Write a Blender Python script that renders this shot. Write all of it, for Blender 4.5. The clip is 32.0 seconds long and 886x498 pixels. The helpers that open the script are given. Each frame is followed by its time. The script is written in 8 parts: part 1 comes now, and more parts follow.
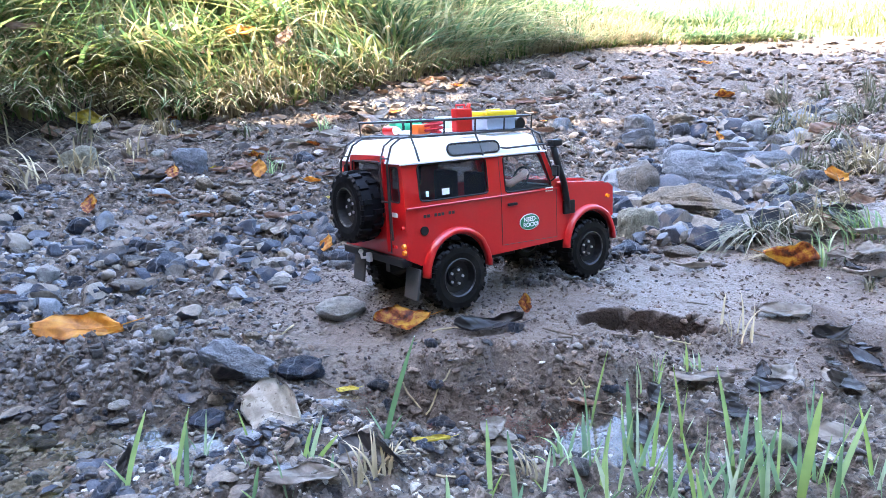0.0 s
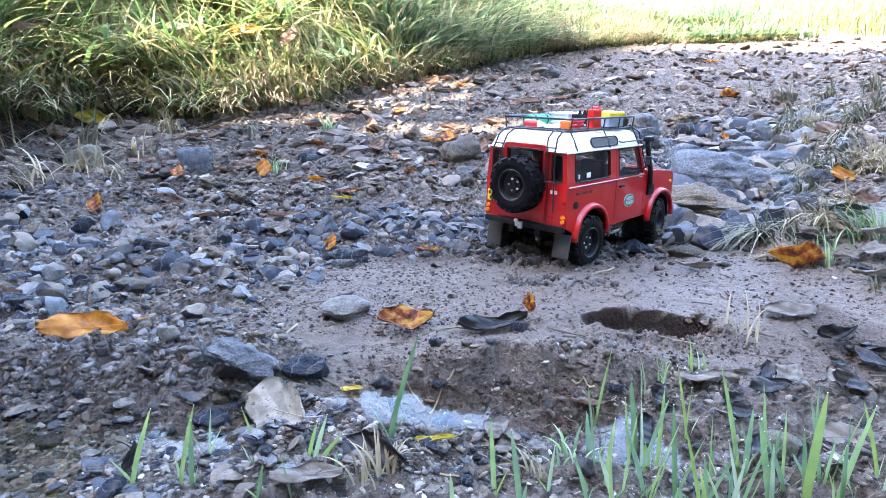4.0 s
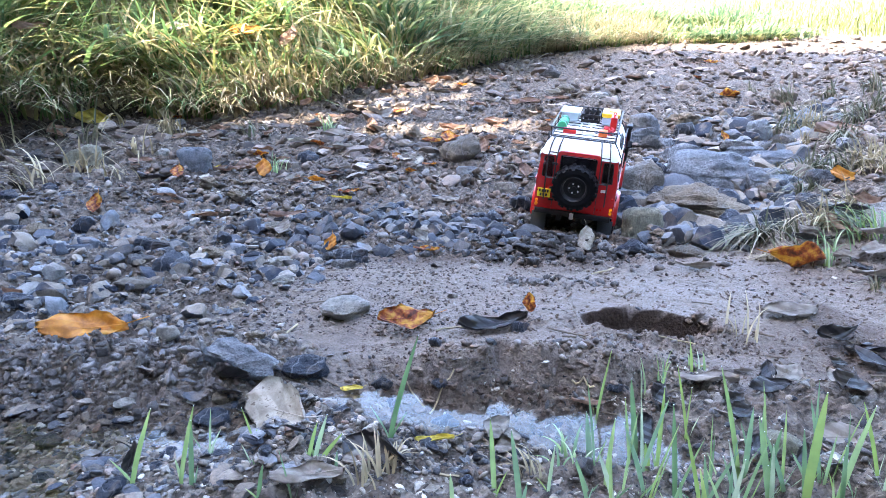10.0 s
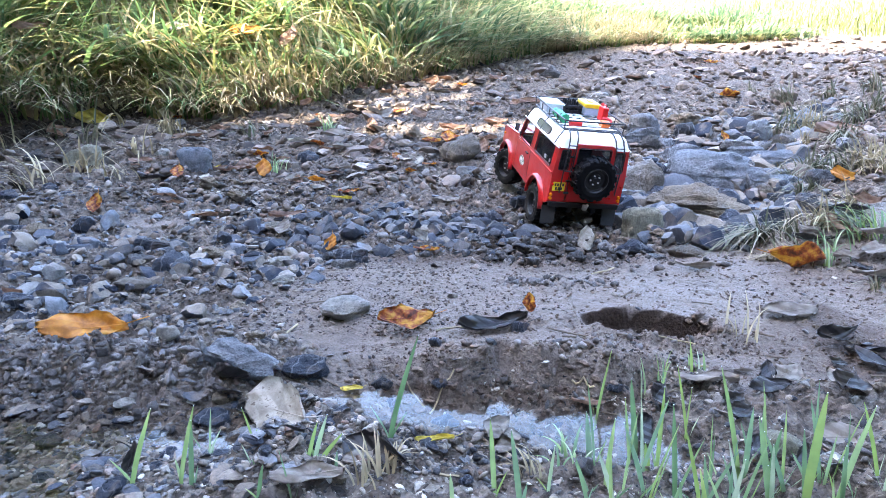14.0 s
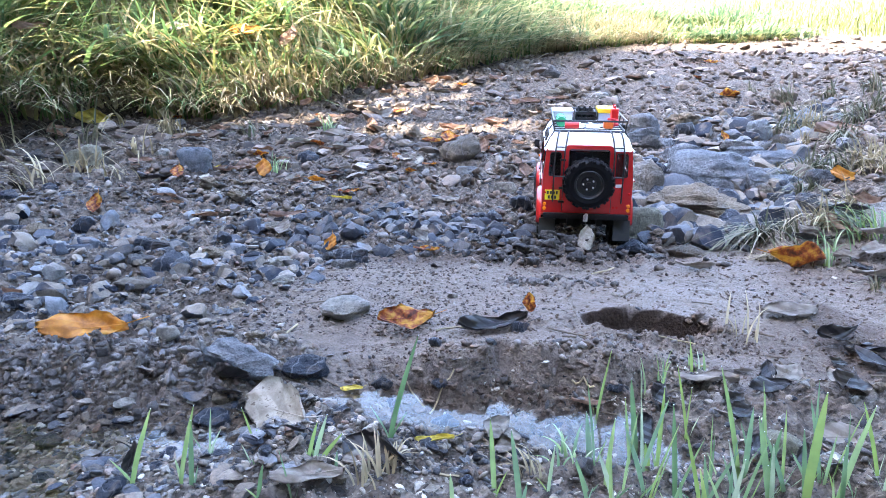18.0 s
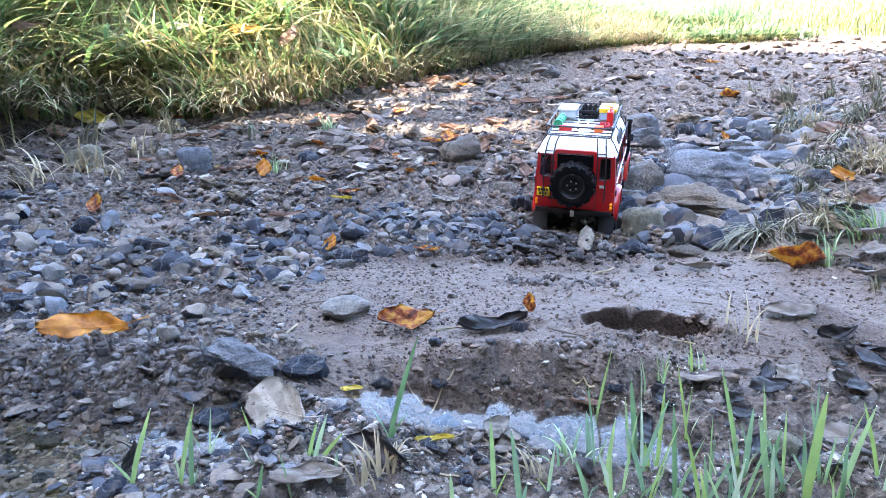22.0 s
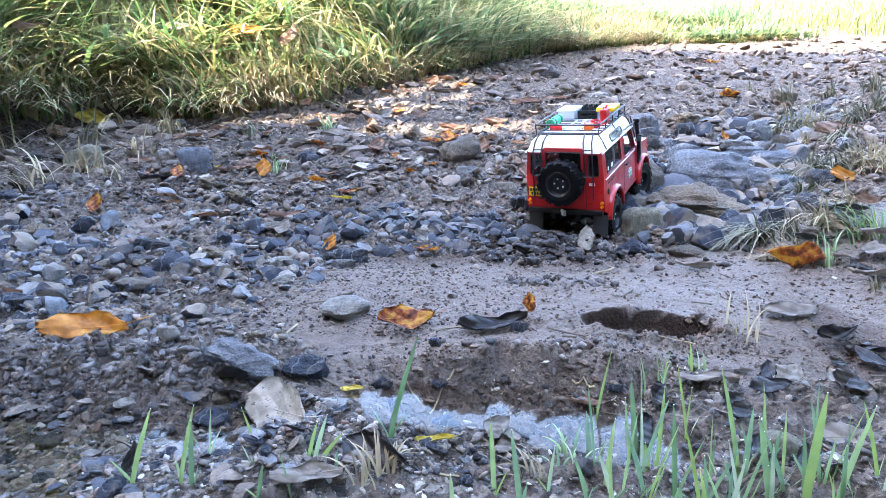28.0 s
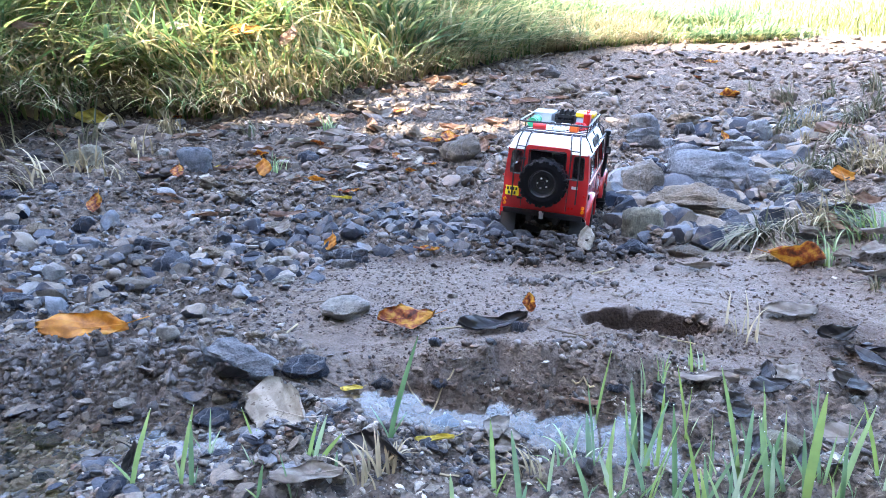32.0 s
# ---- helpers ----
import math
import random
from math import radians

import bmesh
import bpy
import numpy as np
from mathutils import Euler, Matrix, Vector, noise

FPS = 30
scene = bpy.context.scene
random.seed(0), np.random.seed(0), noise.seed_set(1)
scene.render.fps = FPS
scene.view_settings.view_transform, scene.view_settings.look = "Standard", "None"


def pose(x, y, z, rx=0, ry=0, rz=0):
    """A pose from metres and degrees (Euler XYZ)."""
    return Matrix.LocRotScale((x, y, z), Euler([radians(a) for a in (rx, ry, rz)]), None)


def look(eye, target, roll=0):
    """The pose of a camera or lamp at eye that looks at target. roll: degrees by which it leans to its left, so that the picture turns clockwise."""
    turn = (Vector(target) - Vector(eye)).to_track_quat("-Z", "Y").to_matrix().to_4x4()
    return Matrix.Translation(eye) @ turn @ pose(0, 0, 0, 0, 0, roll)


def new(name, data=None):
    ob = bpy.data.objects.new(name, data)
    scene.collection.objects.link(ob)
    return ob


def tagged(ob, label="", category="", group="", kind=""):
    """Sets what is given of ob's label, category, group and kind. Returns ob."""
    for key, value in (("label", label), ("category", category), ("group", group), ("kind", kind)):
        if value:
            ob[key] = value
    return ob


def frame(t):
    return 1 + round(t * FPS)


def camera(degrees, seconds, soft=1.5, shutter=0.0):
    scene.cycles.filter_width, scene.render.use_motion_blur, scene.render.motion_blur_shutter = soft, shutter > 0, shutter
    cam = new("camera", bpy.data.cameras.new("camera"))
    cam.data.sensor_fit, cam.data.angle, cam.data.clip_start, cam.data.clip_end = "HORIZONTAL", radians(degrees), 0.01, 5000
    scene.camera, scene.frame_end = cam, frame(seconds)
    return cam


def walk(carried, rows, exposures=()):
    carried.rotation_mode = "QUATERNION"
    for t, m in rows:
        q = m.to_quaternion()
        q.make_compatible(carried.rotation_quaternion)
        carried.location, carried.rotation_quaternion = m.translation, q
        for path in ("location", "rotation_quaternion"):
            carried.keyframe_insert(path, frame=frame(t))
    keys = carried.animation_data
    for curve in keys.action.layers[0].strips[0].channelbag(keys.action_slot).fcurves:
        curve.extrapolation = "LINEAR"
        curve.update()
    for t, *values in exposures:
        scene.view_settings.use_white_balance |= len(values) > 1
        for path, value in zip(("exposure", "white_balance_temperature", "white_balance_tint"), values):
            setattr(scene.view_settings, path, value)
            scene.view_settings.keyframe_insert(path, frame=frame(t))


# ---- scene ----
# ---- camera: a phone resting close to the ground, turning a hair in the first half second ----
cam = camera(68, 32.0, soft=0.5)
walk(cam, [
    (0.0, pose(0, 0, 0.26, 78.07, 0, -0.37)),
    (0.5, pose(0, 0, 0.26, 78.0, 0, -0.08)),
    (1.5, pose(0, 0, 0.26, 78.0, 0, 0)),
    (32.0, pose(0, 0, 0.26, 78.0, 0, 0)),
], exposures=((0.0, 4.99, 6400, 14), (3.0, 4.99, 6400, 14), (6.0, 4.88, 6400, 14), (32.0, 4.88, 6400, 14)))

# ---- world, sun, exposure ----
SUN_DIR = Vector((-0.72, -0.30, 0.66)).normalized()      # towards the sun
world = bpy.data.worlds.new("sky")
scene.world = world
world.use_nodes = True
wn, wl = world.node_tree.nodes, world.node_tree.links
sky = wn.new("ShaderNodeTexSky")
sky.sky_type = "NISHITA"
sky.sun_disc = False
sky.sun_elevation = math.asin(SUN_DIR.z)
sky.sun_rotation = math.atan2(SUN_DIR.x, SUN_DIR.y)
sky.air_density, sky.dust_density, sky.ozone_density = 1.0, 1.6, 1.1
wl.new(sky.outputs[0], wn["Background"].inputs[0])
wn["Background"].inputs[1].default_value = 0.11
sun = new("sun", bpy.data.lights.new("sun", "SUN"))
sun.data.energy, sun.data.angle, sun.data.color = 2.2, radians(0.5), (1.0, 0.90, 0.72)
sun.matrix_world = look(SUN_DIR * 30, (0, 0, 0))


# ---- small tools ----
def part(name, bm, mat, parent=None, label="", smooth=False):
    me = bpy.data.meshes.new(name)
    bm.normal_update()
    bm.to_mesh(me)
    bm.free()
    if smooth:
        me.shade_smooth()
    me.materials.append(mat)
    ob = new(name, me)
    if parent is not None:
        ob.parent = parent
    if label:
        ob["label"] = label
    return ob


def mesh_np(name, verts, faces, mat, smooth=False):
    """A mesh from arrays: verts (n,3), faces (m,3) or (m,4)."""
    verts, faces = np.asarray(verts, dtype=np.float32), np.asarray(faces, dtype=np.int32)
    k = faces.shape[1]
    me = bpy.data.meshes.new(name)
    me.vertices.add(len(verts))
    me.vertices.foreach_set("co", verts.ravel())
    me.loops.add(faces.size)
    me.loops.foreach_set("vertex_index", faces.ravel())
    me.polygons.add(len(faces))
    me.polygons.foreach_set("loop_start", np.arange(0, faces.size, k, dtype=np.int32))
    me.update(calc_edges=True)
    if smooth:
        me.shade_smooth()
    else:
        me.shade_flat()
    me.materials.append(mat)
    return new(name, me)


def box(bm, x0, x1, y0, y1, z0, z1, bev=0.0):
    m = Matrix.LocRotScale(((x0 + x1) / 2, (y0 + y1) / 2, (z0 + z1) / 2), None, (abs(x1 - x0), abs(y1 - y0), abs(z1 - z0)))
    g = bmesh.ops.create_cube(bm, size=1, matrix=m)
    if bev:
        es = list({e for v in g["verts"] for e in v.link_edges})
        bmesh.ops.bevel(bm, geom=es, offset=bev, segments=2, profile=0.6, affect="EDGES")
    return bm


def cyl(bm, a, b, r, r2=None, n=14, caps=True):
    a, b = Vector(a), Vector(b)
    d = b - a
    m = Matrix.Translation((a + b) / 2) @ d.to_track_quat("Z", "Y").to_matrix().to_4x4()
    bmesh.ops.create_cone(bm, cap_ends=caps, segments=n, radius1=r, radius2=r if r2 is None else r2, depth=d.length, matrix=m)
    return bm


def tube(bm, pts, r, n=7):
    """A round bar swept along points."""
    pts = [Vector(p) for p in pts]
    rings = []
    for i, p in enumerate(pts):
        t = (pts[min(i + 1, len(pts) - 1)] - pts[max(i - 1, 0)]).normalized()
        side = t.cross(Vector((0.13, 0.21, 1))).normalized()
        if side.length < 0.1:
            side = Vector((1, 0, 0))
        up = t.cross(side).normalized()
        rings.append([bm.verts.new(p + r * (math.cos(a) * side + math.sin(a) * up)) for a in (2 * math.pi * k / n for k in range(n))])
    for a, b in zip(rings, rings[1:]):
        for k in range(n):
            bm.faces.new((a[k], a[(k + 1) % n], b[(k + 1) % n], b[k]))
    bm.faces.new(rings[0][::-1])
    bm.faces.new(rings[-1])
    return bm


def rounded(pts, r, n=4):
    """A polygon's corners rounded; pts (u, v) or (u, v, own radius)."""
    out = []
    k = len(pts)
    for i in range(k):
        p = Vector(pts[i][:2])
        rr = pts[i][2] if len(pts[i]) > 2 else r
        a, b = Vector(pts[i - 1][:2]) - p, Vector(pts[(i + 1) % k][:2]) - p
        if rr <= 0:
            out.append(tuple(p))
            continue
        rr = min(rr, a.length * 0.45, b.length * 0.45)
        s, e = p + a.normalized() * rr, p + b.normalized() * rr
        for j in range(n + 1):
            t = j / n
            q = s * (1 - t) ** 2 + p * 2 * t * (1 - t) + e * t * t
            out.append((q.x, q.y))
    return out


def sheet(bm, outer, holes, thick, place):
    """A flat plate with holes: outlines in (u, v), place(u, v, w) gives the point; w runs 0 to thick."""
    start = len(bm.faces)
    edges = []
    for loop in [outer] + list(holes):
        vs = [bm.verts.new((u, v, 0)) for u, v in loop]
        edges += [bm.edges.new((vs[i], vs[(i + 1) % len(vs)])) for i in range(len(vs))]
    res = bmesh.ops.triangle_fill(bm, edges=edges, use_beauty=True, normal=(0, 0, 1))
    faces = [g for g in res["geom"] if isinstance(g, bmesh.types.BMFace)]
    ext = bmesh.ops.extrude_face_region(bm, geom=faces)
    top = [g for g in ext["geom"] if isinstance(g, bmesh.types.BMVert)]
    for v in top:
        v.co.z = thick
    mine = set(top) | {v for e in edges if e.is_valid for v in e.verts}
    for v in mine:
        v.co = Vector(place(v.co.x, v.co.y, v.co.z))
    bmesh.ops.recalc_face_normals(bm, faces=[f for f in bm.faces])
    return bm


def lattice(ix, iy, seed):
    h = (ix.astype(np.int64) * 374761393 + iy.astype(np.int64) * 668265263 + seed * 982451653) & 0x7FFFFFFF
    h = ((h ^ (h >> 13)) * 1274126177) & 0x7FFFFFFF
    h = h ^ (h >> 16)
    return (h % 100003) / 100003.0


def vnoise(x, y, seed=0):
    """Smooth value noise in -1..1, one cell a unit."""
    ix, iy = np.floor(x), np.floor(y)
    fx, fy = x - ix, y - iy
    fx, fy = fx * fx * (3 - 2 * fx), fy * fy * (3 - 2 * fy)
    a, b = lattice(ix, iy, seed), lattice(ix + 1, iy, seed)
    c, d = lattice(ix, iy + 1, seed), lattice(ix + 1, iy + 1, seed)
    return 2 * ((a * (1 - fx) + b * fx) * (1 - fy) + (c * (1 - fx) + d * fx) * fy) - 1


# ---- the lie of the land ----
def smooth01(t):
    t = np.clip(t, 0, 1)
    return t * t * (3 - 2 * t)


BANK_X = (-6.0, -2.4, -1.42, -1.2, -0.66, -0.33, 0.42, 1.40, 3.0, 9.0)
BANK_Y = (0.2, 1.4, 2.12, 2.48, 2.72, 3.25, 4.25, 5.00, 5.3, 6.3)
WATER_Z = -0.046


def mud_mask(x, y):
    """1 on the smooth mud, 0 on gravel."""
    edge = 0.03 * vnoise(x * 9, y * 9, 5) + 0.012 * vnoise(x * 31, y * 31, 6)
    left = smooth01((x - (-0.35 + 0.13 * smooth01((0.80 - y) / 0.06) + 0.72 * np.clip(y - 0.95, 0, 1)) + 1.3 * edge) / 0.20)
    far = smooth01((1.24 + 0.10 * np.clip(x - 0.3, -0.5, 0.5) - y + edge) / 0.08)
    near = smooth01((y - 0.650 + 0.6 * edge) / 0.03)
    # a tongue of clay among the stones
    clay = smooth01(1.5 - ((x + 0.640) / 0.085) ** 2 - ((y - 1.425) / 0.034) ** 2 + 12 * edge)
    return np.maximum(left * far * near * smooth01((1.5 - x + 4 * edge) / 0.3), clay)


def heap(x, y):
    return np.exp(-(((x + 0.375) / 0.135) ** 4 + ((y - 0.688) / 0.048) ** 2))


def ground_z(x, y):
    x, y = np.asarray(x, dtype=float), np.asarray(y, dtype=float)
    # the track climbs away from the ford
    t = (y - 1.42) / 0.10
    up = 0.10 * np.where(t > 20, t, np.log1p(np.exp(np.clip(t, -30, 20))))
    z = 0.205 * np.minimum(up, 3.9) + 0.19 * np.clip(up - 3.9, 0, 30)
    # the ford: a cut edge in the middle, gentle shores beside it
    wob = 0.012 * vnoise(x * 14, y * 0 + 3, 2) + 0.02 * vnoise(x * 5, y * 0, 9) + 0.009 * vnoise(x * 45, y * 45, 8) + 0.006 * vnoise(x * 95, y * 95, 7)
    cut = 0.24 * smooth01((0.712 + 2.2 * wob - y) / 0.012) + 0.76 * smooth01((0.722 + 1.4 * wob + 0.012 * vnoise(x * 60, y * 60, 26) - y) / 0.060)
    slope = smooth01((0.93 - y) / 0.36)
    mid = smooth01((x + 0.055) / 0.06) * smooth01((0.30 - x) / 0.14)
    z = z - (0.047 * mid * cut + 0.045 * (1 - mid) * slope) - 0.008 * smooth01((0.95 - y) / 0.3) * mid
    z = z - 0.012 * smooth01((x + 0.08) / 0.05) * smooth01((0.30 - x) / 0.08) * smooth01((0.715 + 2.2 * wob - y) / 0.010) * smooth01((y - 0.63) / 0.06)
    z = z + 0.030 * smooth01((x + 0.20) / 0.09) * smooth01((0.585 - 0.32 * np.clip(x - 0.02, 0, 0.14) + 0.03 * vnoise(x * 7, y * 0, 13) - y) / 0.05) * (0.85 + 0.5 * vnoise(x * 9, y * 9, 12)) + 0.022 * smooth01((x - 0.19) / 0.08) * smooth01((0.70 - y) / 0.1)
    # the two pools
    z = z - 0.022 * smooth01(1.25 - ((x - 0.015) / 0.19) ** 2 - ((y - 0.632 + 0.32 * (x - 0.02)) / 0.062) ** 2 + 0.35 * vnoise(x * 22, y * 22, 14))
    z = z - 0.010 * smooth01(1.25 - ((x + 0.43) / 0.16) ** 2 - ((y - 0.60) / 0.070) ** 2 + 0.5 * vnoise(x * 24, y * 24, 15))
    z = z + 0.020 * np.exp(-(((x + 0.20) / 0.11) ** 4 + ((y - 0.500) / 0.050) ** 4))
    # the wet flat of stones beside the pool, the lumpy heap above it
    z = z - 0.012 * smooth01((-0.13 - x) / 0.07) * smooth01((0.69 - y) / 0.06)
    z = z + heap(x, y) * (0.020 + 0.018 * np.abs(vnoise(x * 21, y * 21, 24)) + 0.012 * vnoise(x * 44, y * 44, 25) + 0.007 * vnoise(x * 90, y * 90, 27))
    # banks
    d = y - np.interp(x, BANK_X, BANK_Y)
    z = z + (0.40 - 0.24 * smooth01((x + 0.2) / 1.0)) * np.clip(d + 0.05 * vnoise(x * 3, y * 3, 21), 0, 1.6) * smooth01((y - 0.9) / 0.8) * smooth01((2.2 - x) / 1.6)
    dr = x - (0.58 + 0.60 * np.clip(y - 1.28, 0, 4)) + 0.04 * vnoise(x * 6, y * 6, 22)
    z = z + 0.32 * np.clip(dr, 0, 1.1) * smooth01((y - 0.5) / 0.5) * smooth01((4.6 - y) / 1.5)
    # boot print
    e = ((x - 0.264) / 0.078) ** 2 + ((y - 0.800) / 0.034) ** 2
    e = e * (1 + 0.25 * vnoise(x * 40, y * 40, 31) + 0.06 * vnoise(x * 105, y * 105, 35))
    lean = np.clip((x - 0.264) / 0.078, -1, 1)
    z = z - (0.027 - 0.008 * lean + 0.16 * np.clip(y - 0.800, -0.04, 0.04) + 0.009 * vnoise(x * 42, y * 42, 33) + 0.007 * vnoise(x * 95, y * 95, 36) + 0.004 * vnoise(x * 170, y * 170, 37)) * smooth01((1.15 - e) / 0.30) + 0.009 * np.exp(-((e - 1.5) / 0.4) ** 2) * (0.5 + 0.5 * vnoise(x * 60, y * 60, 32)) + 0.003 * np.exp(-(((x - 0.285) / 0.09) ** 2 + ((y - 0.770) / 0.014) ** 2)) * (1 + 0.6 * vnoise(x * 70, y * 70, 34))
    # a length of tyre print, its lugs across it
    u, w = (x - 0.078) * 0.98 + (y - 0.775) * 0.2, (y - 0.775) * 0.98 - (x - 0.078) * 0.2
    z = z - 0.011 * smooth01((1.1 - (u / 0.055) ** 4 - (w / 0.015) ** 2) / 0.4) * (0.8 + 0.35 * np.sin(u * 420 + w * 150)) + 0.006 * np.exp(-((u / 0.06) ** 4 + ((w - 0.021) / 0.007) ** 2))
    # the hollow in which the car works, and its ruts
    z = z - 0.016 * np.exp(-(((x - 0.29) / 0.17) ** 4 + ((y - 1.30) / 0.17) ** 4))
    rut = np.exp(-(((x - 0.24) / 0.14) ** 2 + ((y - 1.16) / 0.06) ** 2))
    z = z + (0.026 + 0.016 * np.abs(vnoise(x * 32, y * 32, 48))) * np.exp(-(((x - 0.185) / 0.10) ** 2 + ((y - 1.135) / 0.05) ** 2)) + rut * (0.022 * vnoise(x * 22, y * 22, 41) + 0.012 * vnoise(x * 60, y * 60, 42))
    return z


def churned(x, y):
    """Where feet, wheels and water have broken the mud into crumbs."""
    a = 1.7 * np.exp(-(((x - 0.20) / 0.15) ** 2 + ((y - 1.15) / 0.085) ** 2)) + 1.2 * np.exp(-(((x - 0.17) / 0.07) ** 2 + ((y - 0.965) / 0.028) ** 2))
    b = 1.7 * heap(x, y)
    c = 1.5 * np.exp(-(((x - 0.29) / 0.11) ** 2 + ((y - 0.760) / 0.022) ** 2))
    e = 1.5 * np.exp(-((y - 0.695) / 0.026) ** 2) * smooth01((x + 0.12) / 0.05) * smooth01((0.32 - x) / 0.08)
    g = 0.45 * smooth01((x - 0.34) / 0.15) * smooth01((0.86 - y) / 0.1)
    return np.clip(a + b + c + e + g, 0, 1.8)


def ground_fine(x, y):
    m = mud_mask(x, y)
    f = 1 - m
    far = np.clip(y, 0.5, 6)
    z = ground_z(x, y)
    lump = churned(x, y)
    near = smooth01((2.6 - y) / 1.2)
    z = z + (0.35 * f * near + lump) * (0.010 * np.abs(vnoise(x * 48, y * 48, 61)) + 0.007 * np.abs(vnoise(x * 115, y * 115, 62)) + 0.005 * np.abs(vnoise(x * 215, y * 215, 63)) - 0.008)
    f = f * (1 - 0.55 * smooth01((-0.16 - x) / 0.06) * smooth01((0.68 - y) / 0.04))
    z = z + f * (0.012 * vnoise(x * 7, y * 7, 51) + 0.008 * vnoise(x * 19, y * 19, 52) + 0.006 * vnoise(x * 47, y * 47, 53) + 0.007 * vnoise(x * 95, y * 95, 54) + 0.004 * vnoise(x * 170, y * 170, 58))
    z = z + m * (0.006 * vnoise(x * 8, y * 8, 55) + 0.0026 * vnoise(x * 33, y * 33, 56) + 0.0016 * vnoise(x * 90, y * 90, 57) + 0.004 * np.clip(vnoise(x * 42, y * 42, 59) - 0.5, 0, 1))
    return z


def gz(x, y):
    return float(ground_fine(np.array([x]), np.array([y]))[0])


# ---- materials ----
def mat_new(name):
    m = bpy.data.materials.new(name)
    m.use_nodes = True
    nt = m.node_tree
    return m, nt, nt.nodes["Principled BSDF"], nt.nodes["Material Output"]


def ramp(nt, fac, stops):
    r = nt.nodes.new("ShaderNodeValToRGB")
    while len(r.color_ramp.elements) < len(stops):
        r.color_ramp.elements.new(0.5)
    for el, (p, c) in zip(r.color_ramp.elements, stops):
        el.position, el.color = p, (*c, 1)
    nt.links.new(fac, r.inputs[0])
    return r.outputs[0]


def noise_tex(nt, scale, detail=5, rough=0.6, coord=None):
    n = nt.nodes.new("ShaderNodeTexNoise")
    n.inputs["Scale"].default_value, n.inputs["Detail"].default_value, n.inputs["Roughness"].default_value = scale, detail, rough
    if coord is not None:
        nt.links.new(coord, n.inputs["Vector"])
    return n.outputs["Fac"]


def mixc(nt, fac, a, b, mode="MIX"):
    n = nt.nodes.new("ShaderNodeMix")
    n.data_type, n.blend_type = "RGBA", mode
    for s, v in ((0, fac), (6, a), (7, b)):
        if isinstance(v, (int, float)):
            n.inputs[s].default_value = v
        elif isinstance(v, tuple):
            n.inputs[s].default_value = (*v, 1)
        else:
            nt.links.new(v, n.inputs[s])
    return n.outputs[2]


def bumped(nt, bsdf, height, strength, dist):
    b = nt.nodes.new("ShaderNodeBump")
    b.inputs["Strength"].default_value, b.inputs["Distance"].default_value = strength, dist
    nt.links.new(height, b.inputs["Height"])
    nt.links.new(b.outputs[0], bsdf.inputs["Normal"])


def coords(nt, kind="Object"):
    return nt.nodes.new("ShaderNodeTexCoord").outputs[kind]


def plain(name, color, rough, metal=0.0, grain=0.0, scale=300, coat=0.0, dirt=0.0, dirt_color=(0.16, 0.12, 0.09), spec=0.5):
    m, nt, b, _ = mat_new(name)
    b.inputs["Roughness"].default_value, b.inputs["Metallic"].default_value = rough, metal
    b.inputs["Coat Weight"].default_value = coat
    b.inputs["Specular IOR Level"].default_value = spec
    b.inputs["Coat Roughness"].default_value = 0.08
    c = coords(nt)
    n1 = noise_tex(nt, scale, 4, 0.6, c)
    lo, hi = tuple(v * (1 - grain) for v in color), tuple(min(1, v * (1 + grain)) for v in color)
    col = ramp(nt, n1, [(0.3, lo), (0.7, hi)])
    if dirt:
        n2 = noise_tex(nt, 28, 6, 0.7, c)
        f = ramp(nt, n2, [(0.5, (0, 0, 0)), (0.78, (dirt, dirt, dirt))])
        col = mixc(nt, f, col, dirt_color)
        nt.links.new(ramp(nt, n2, [(0.45, (rough,) * 3), (0.8, (min(1, rough + 0.4),) * 3)]), b.inputs["Roughness"])
    nt.links.new(col, b.inputs["Base Color"])
    return m


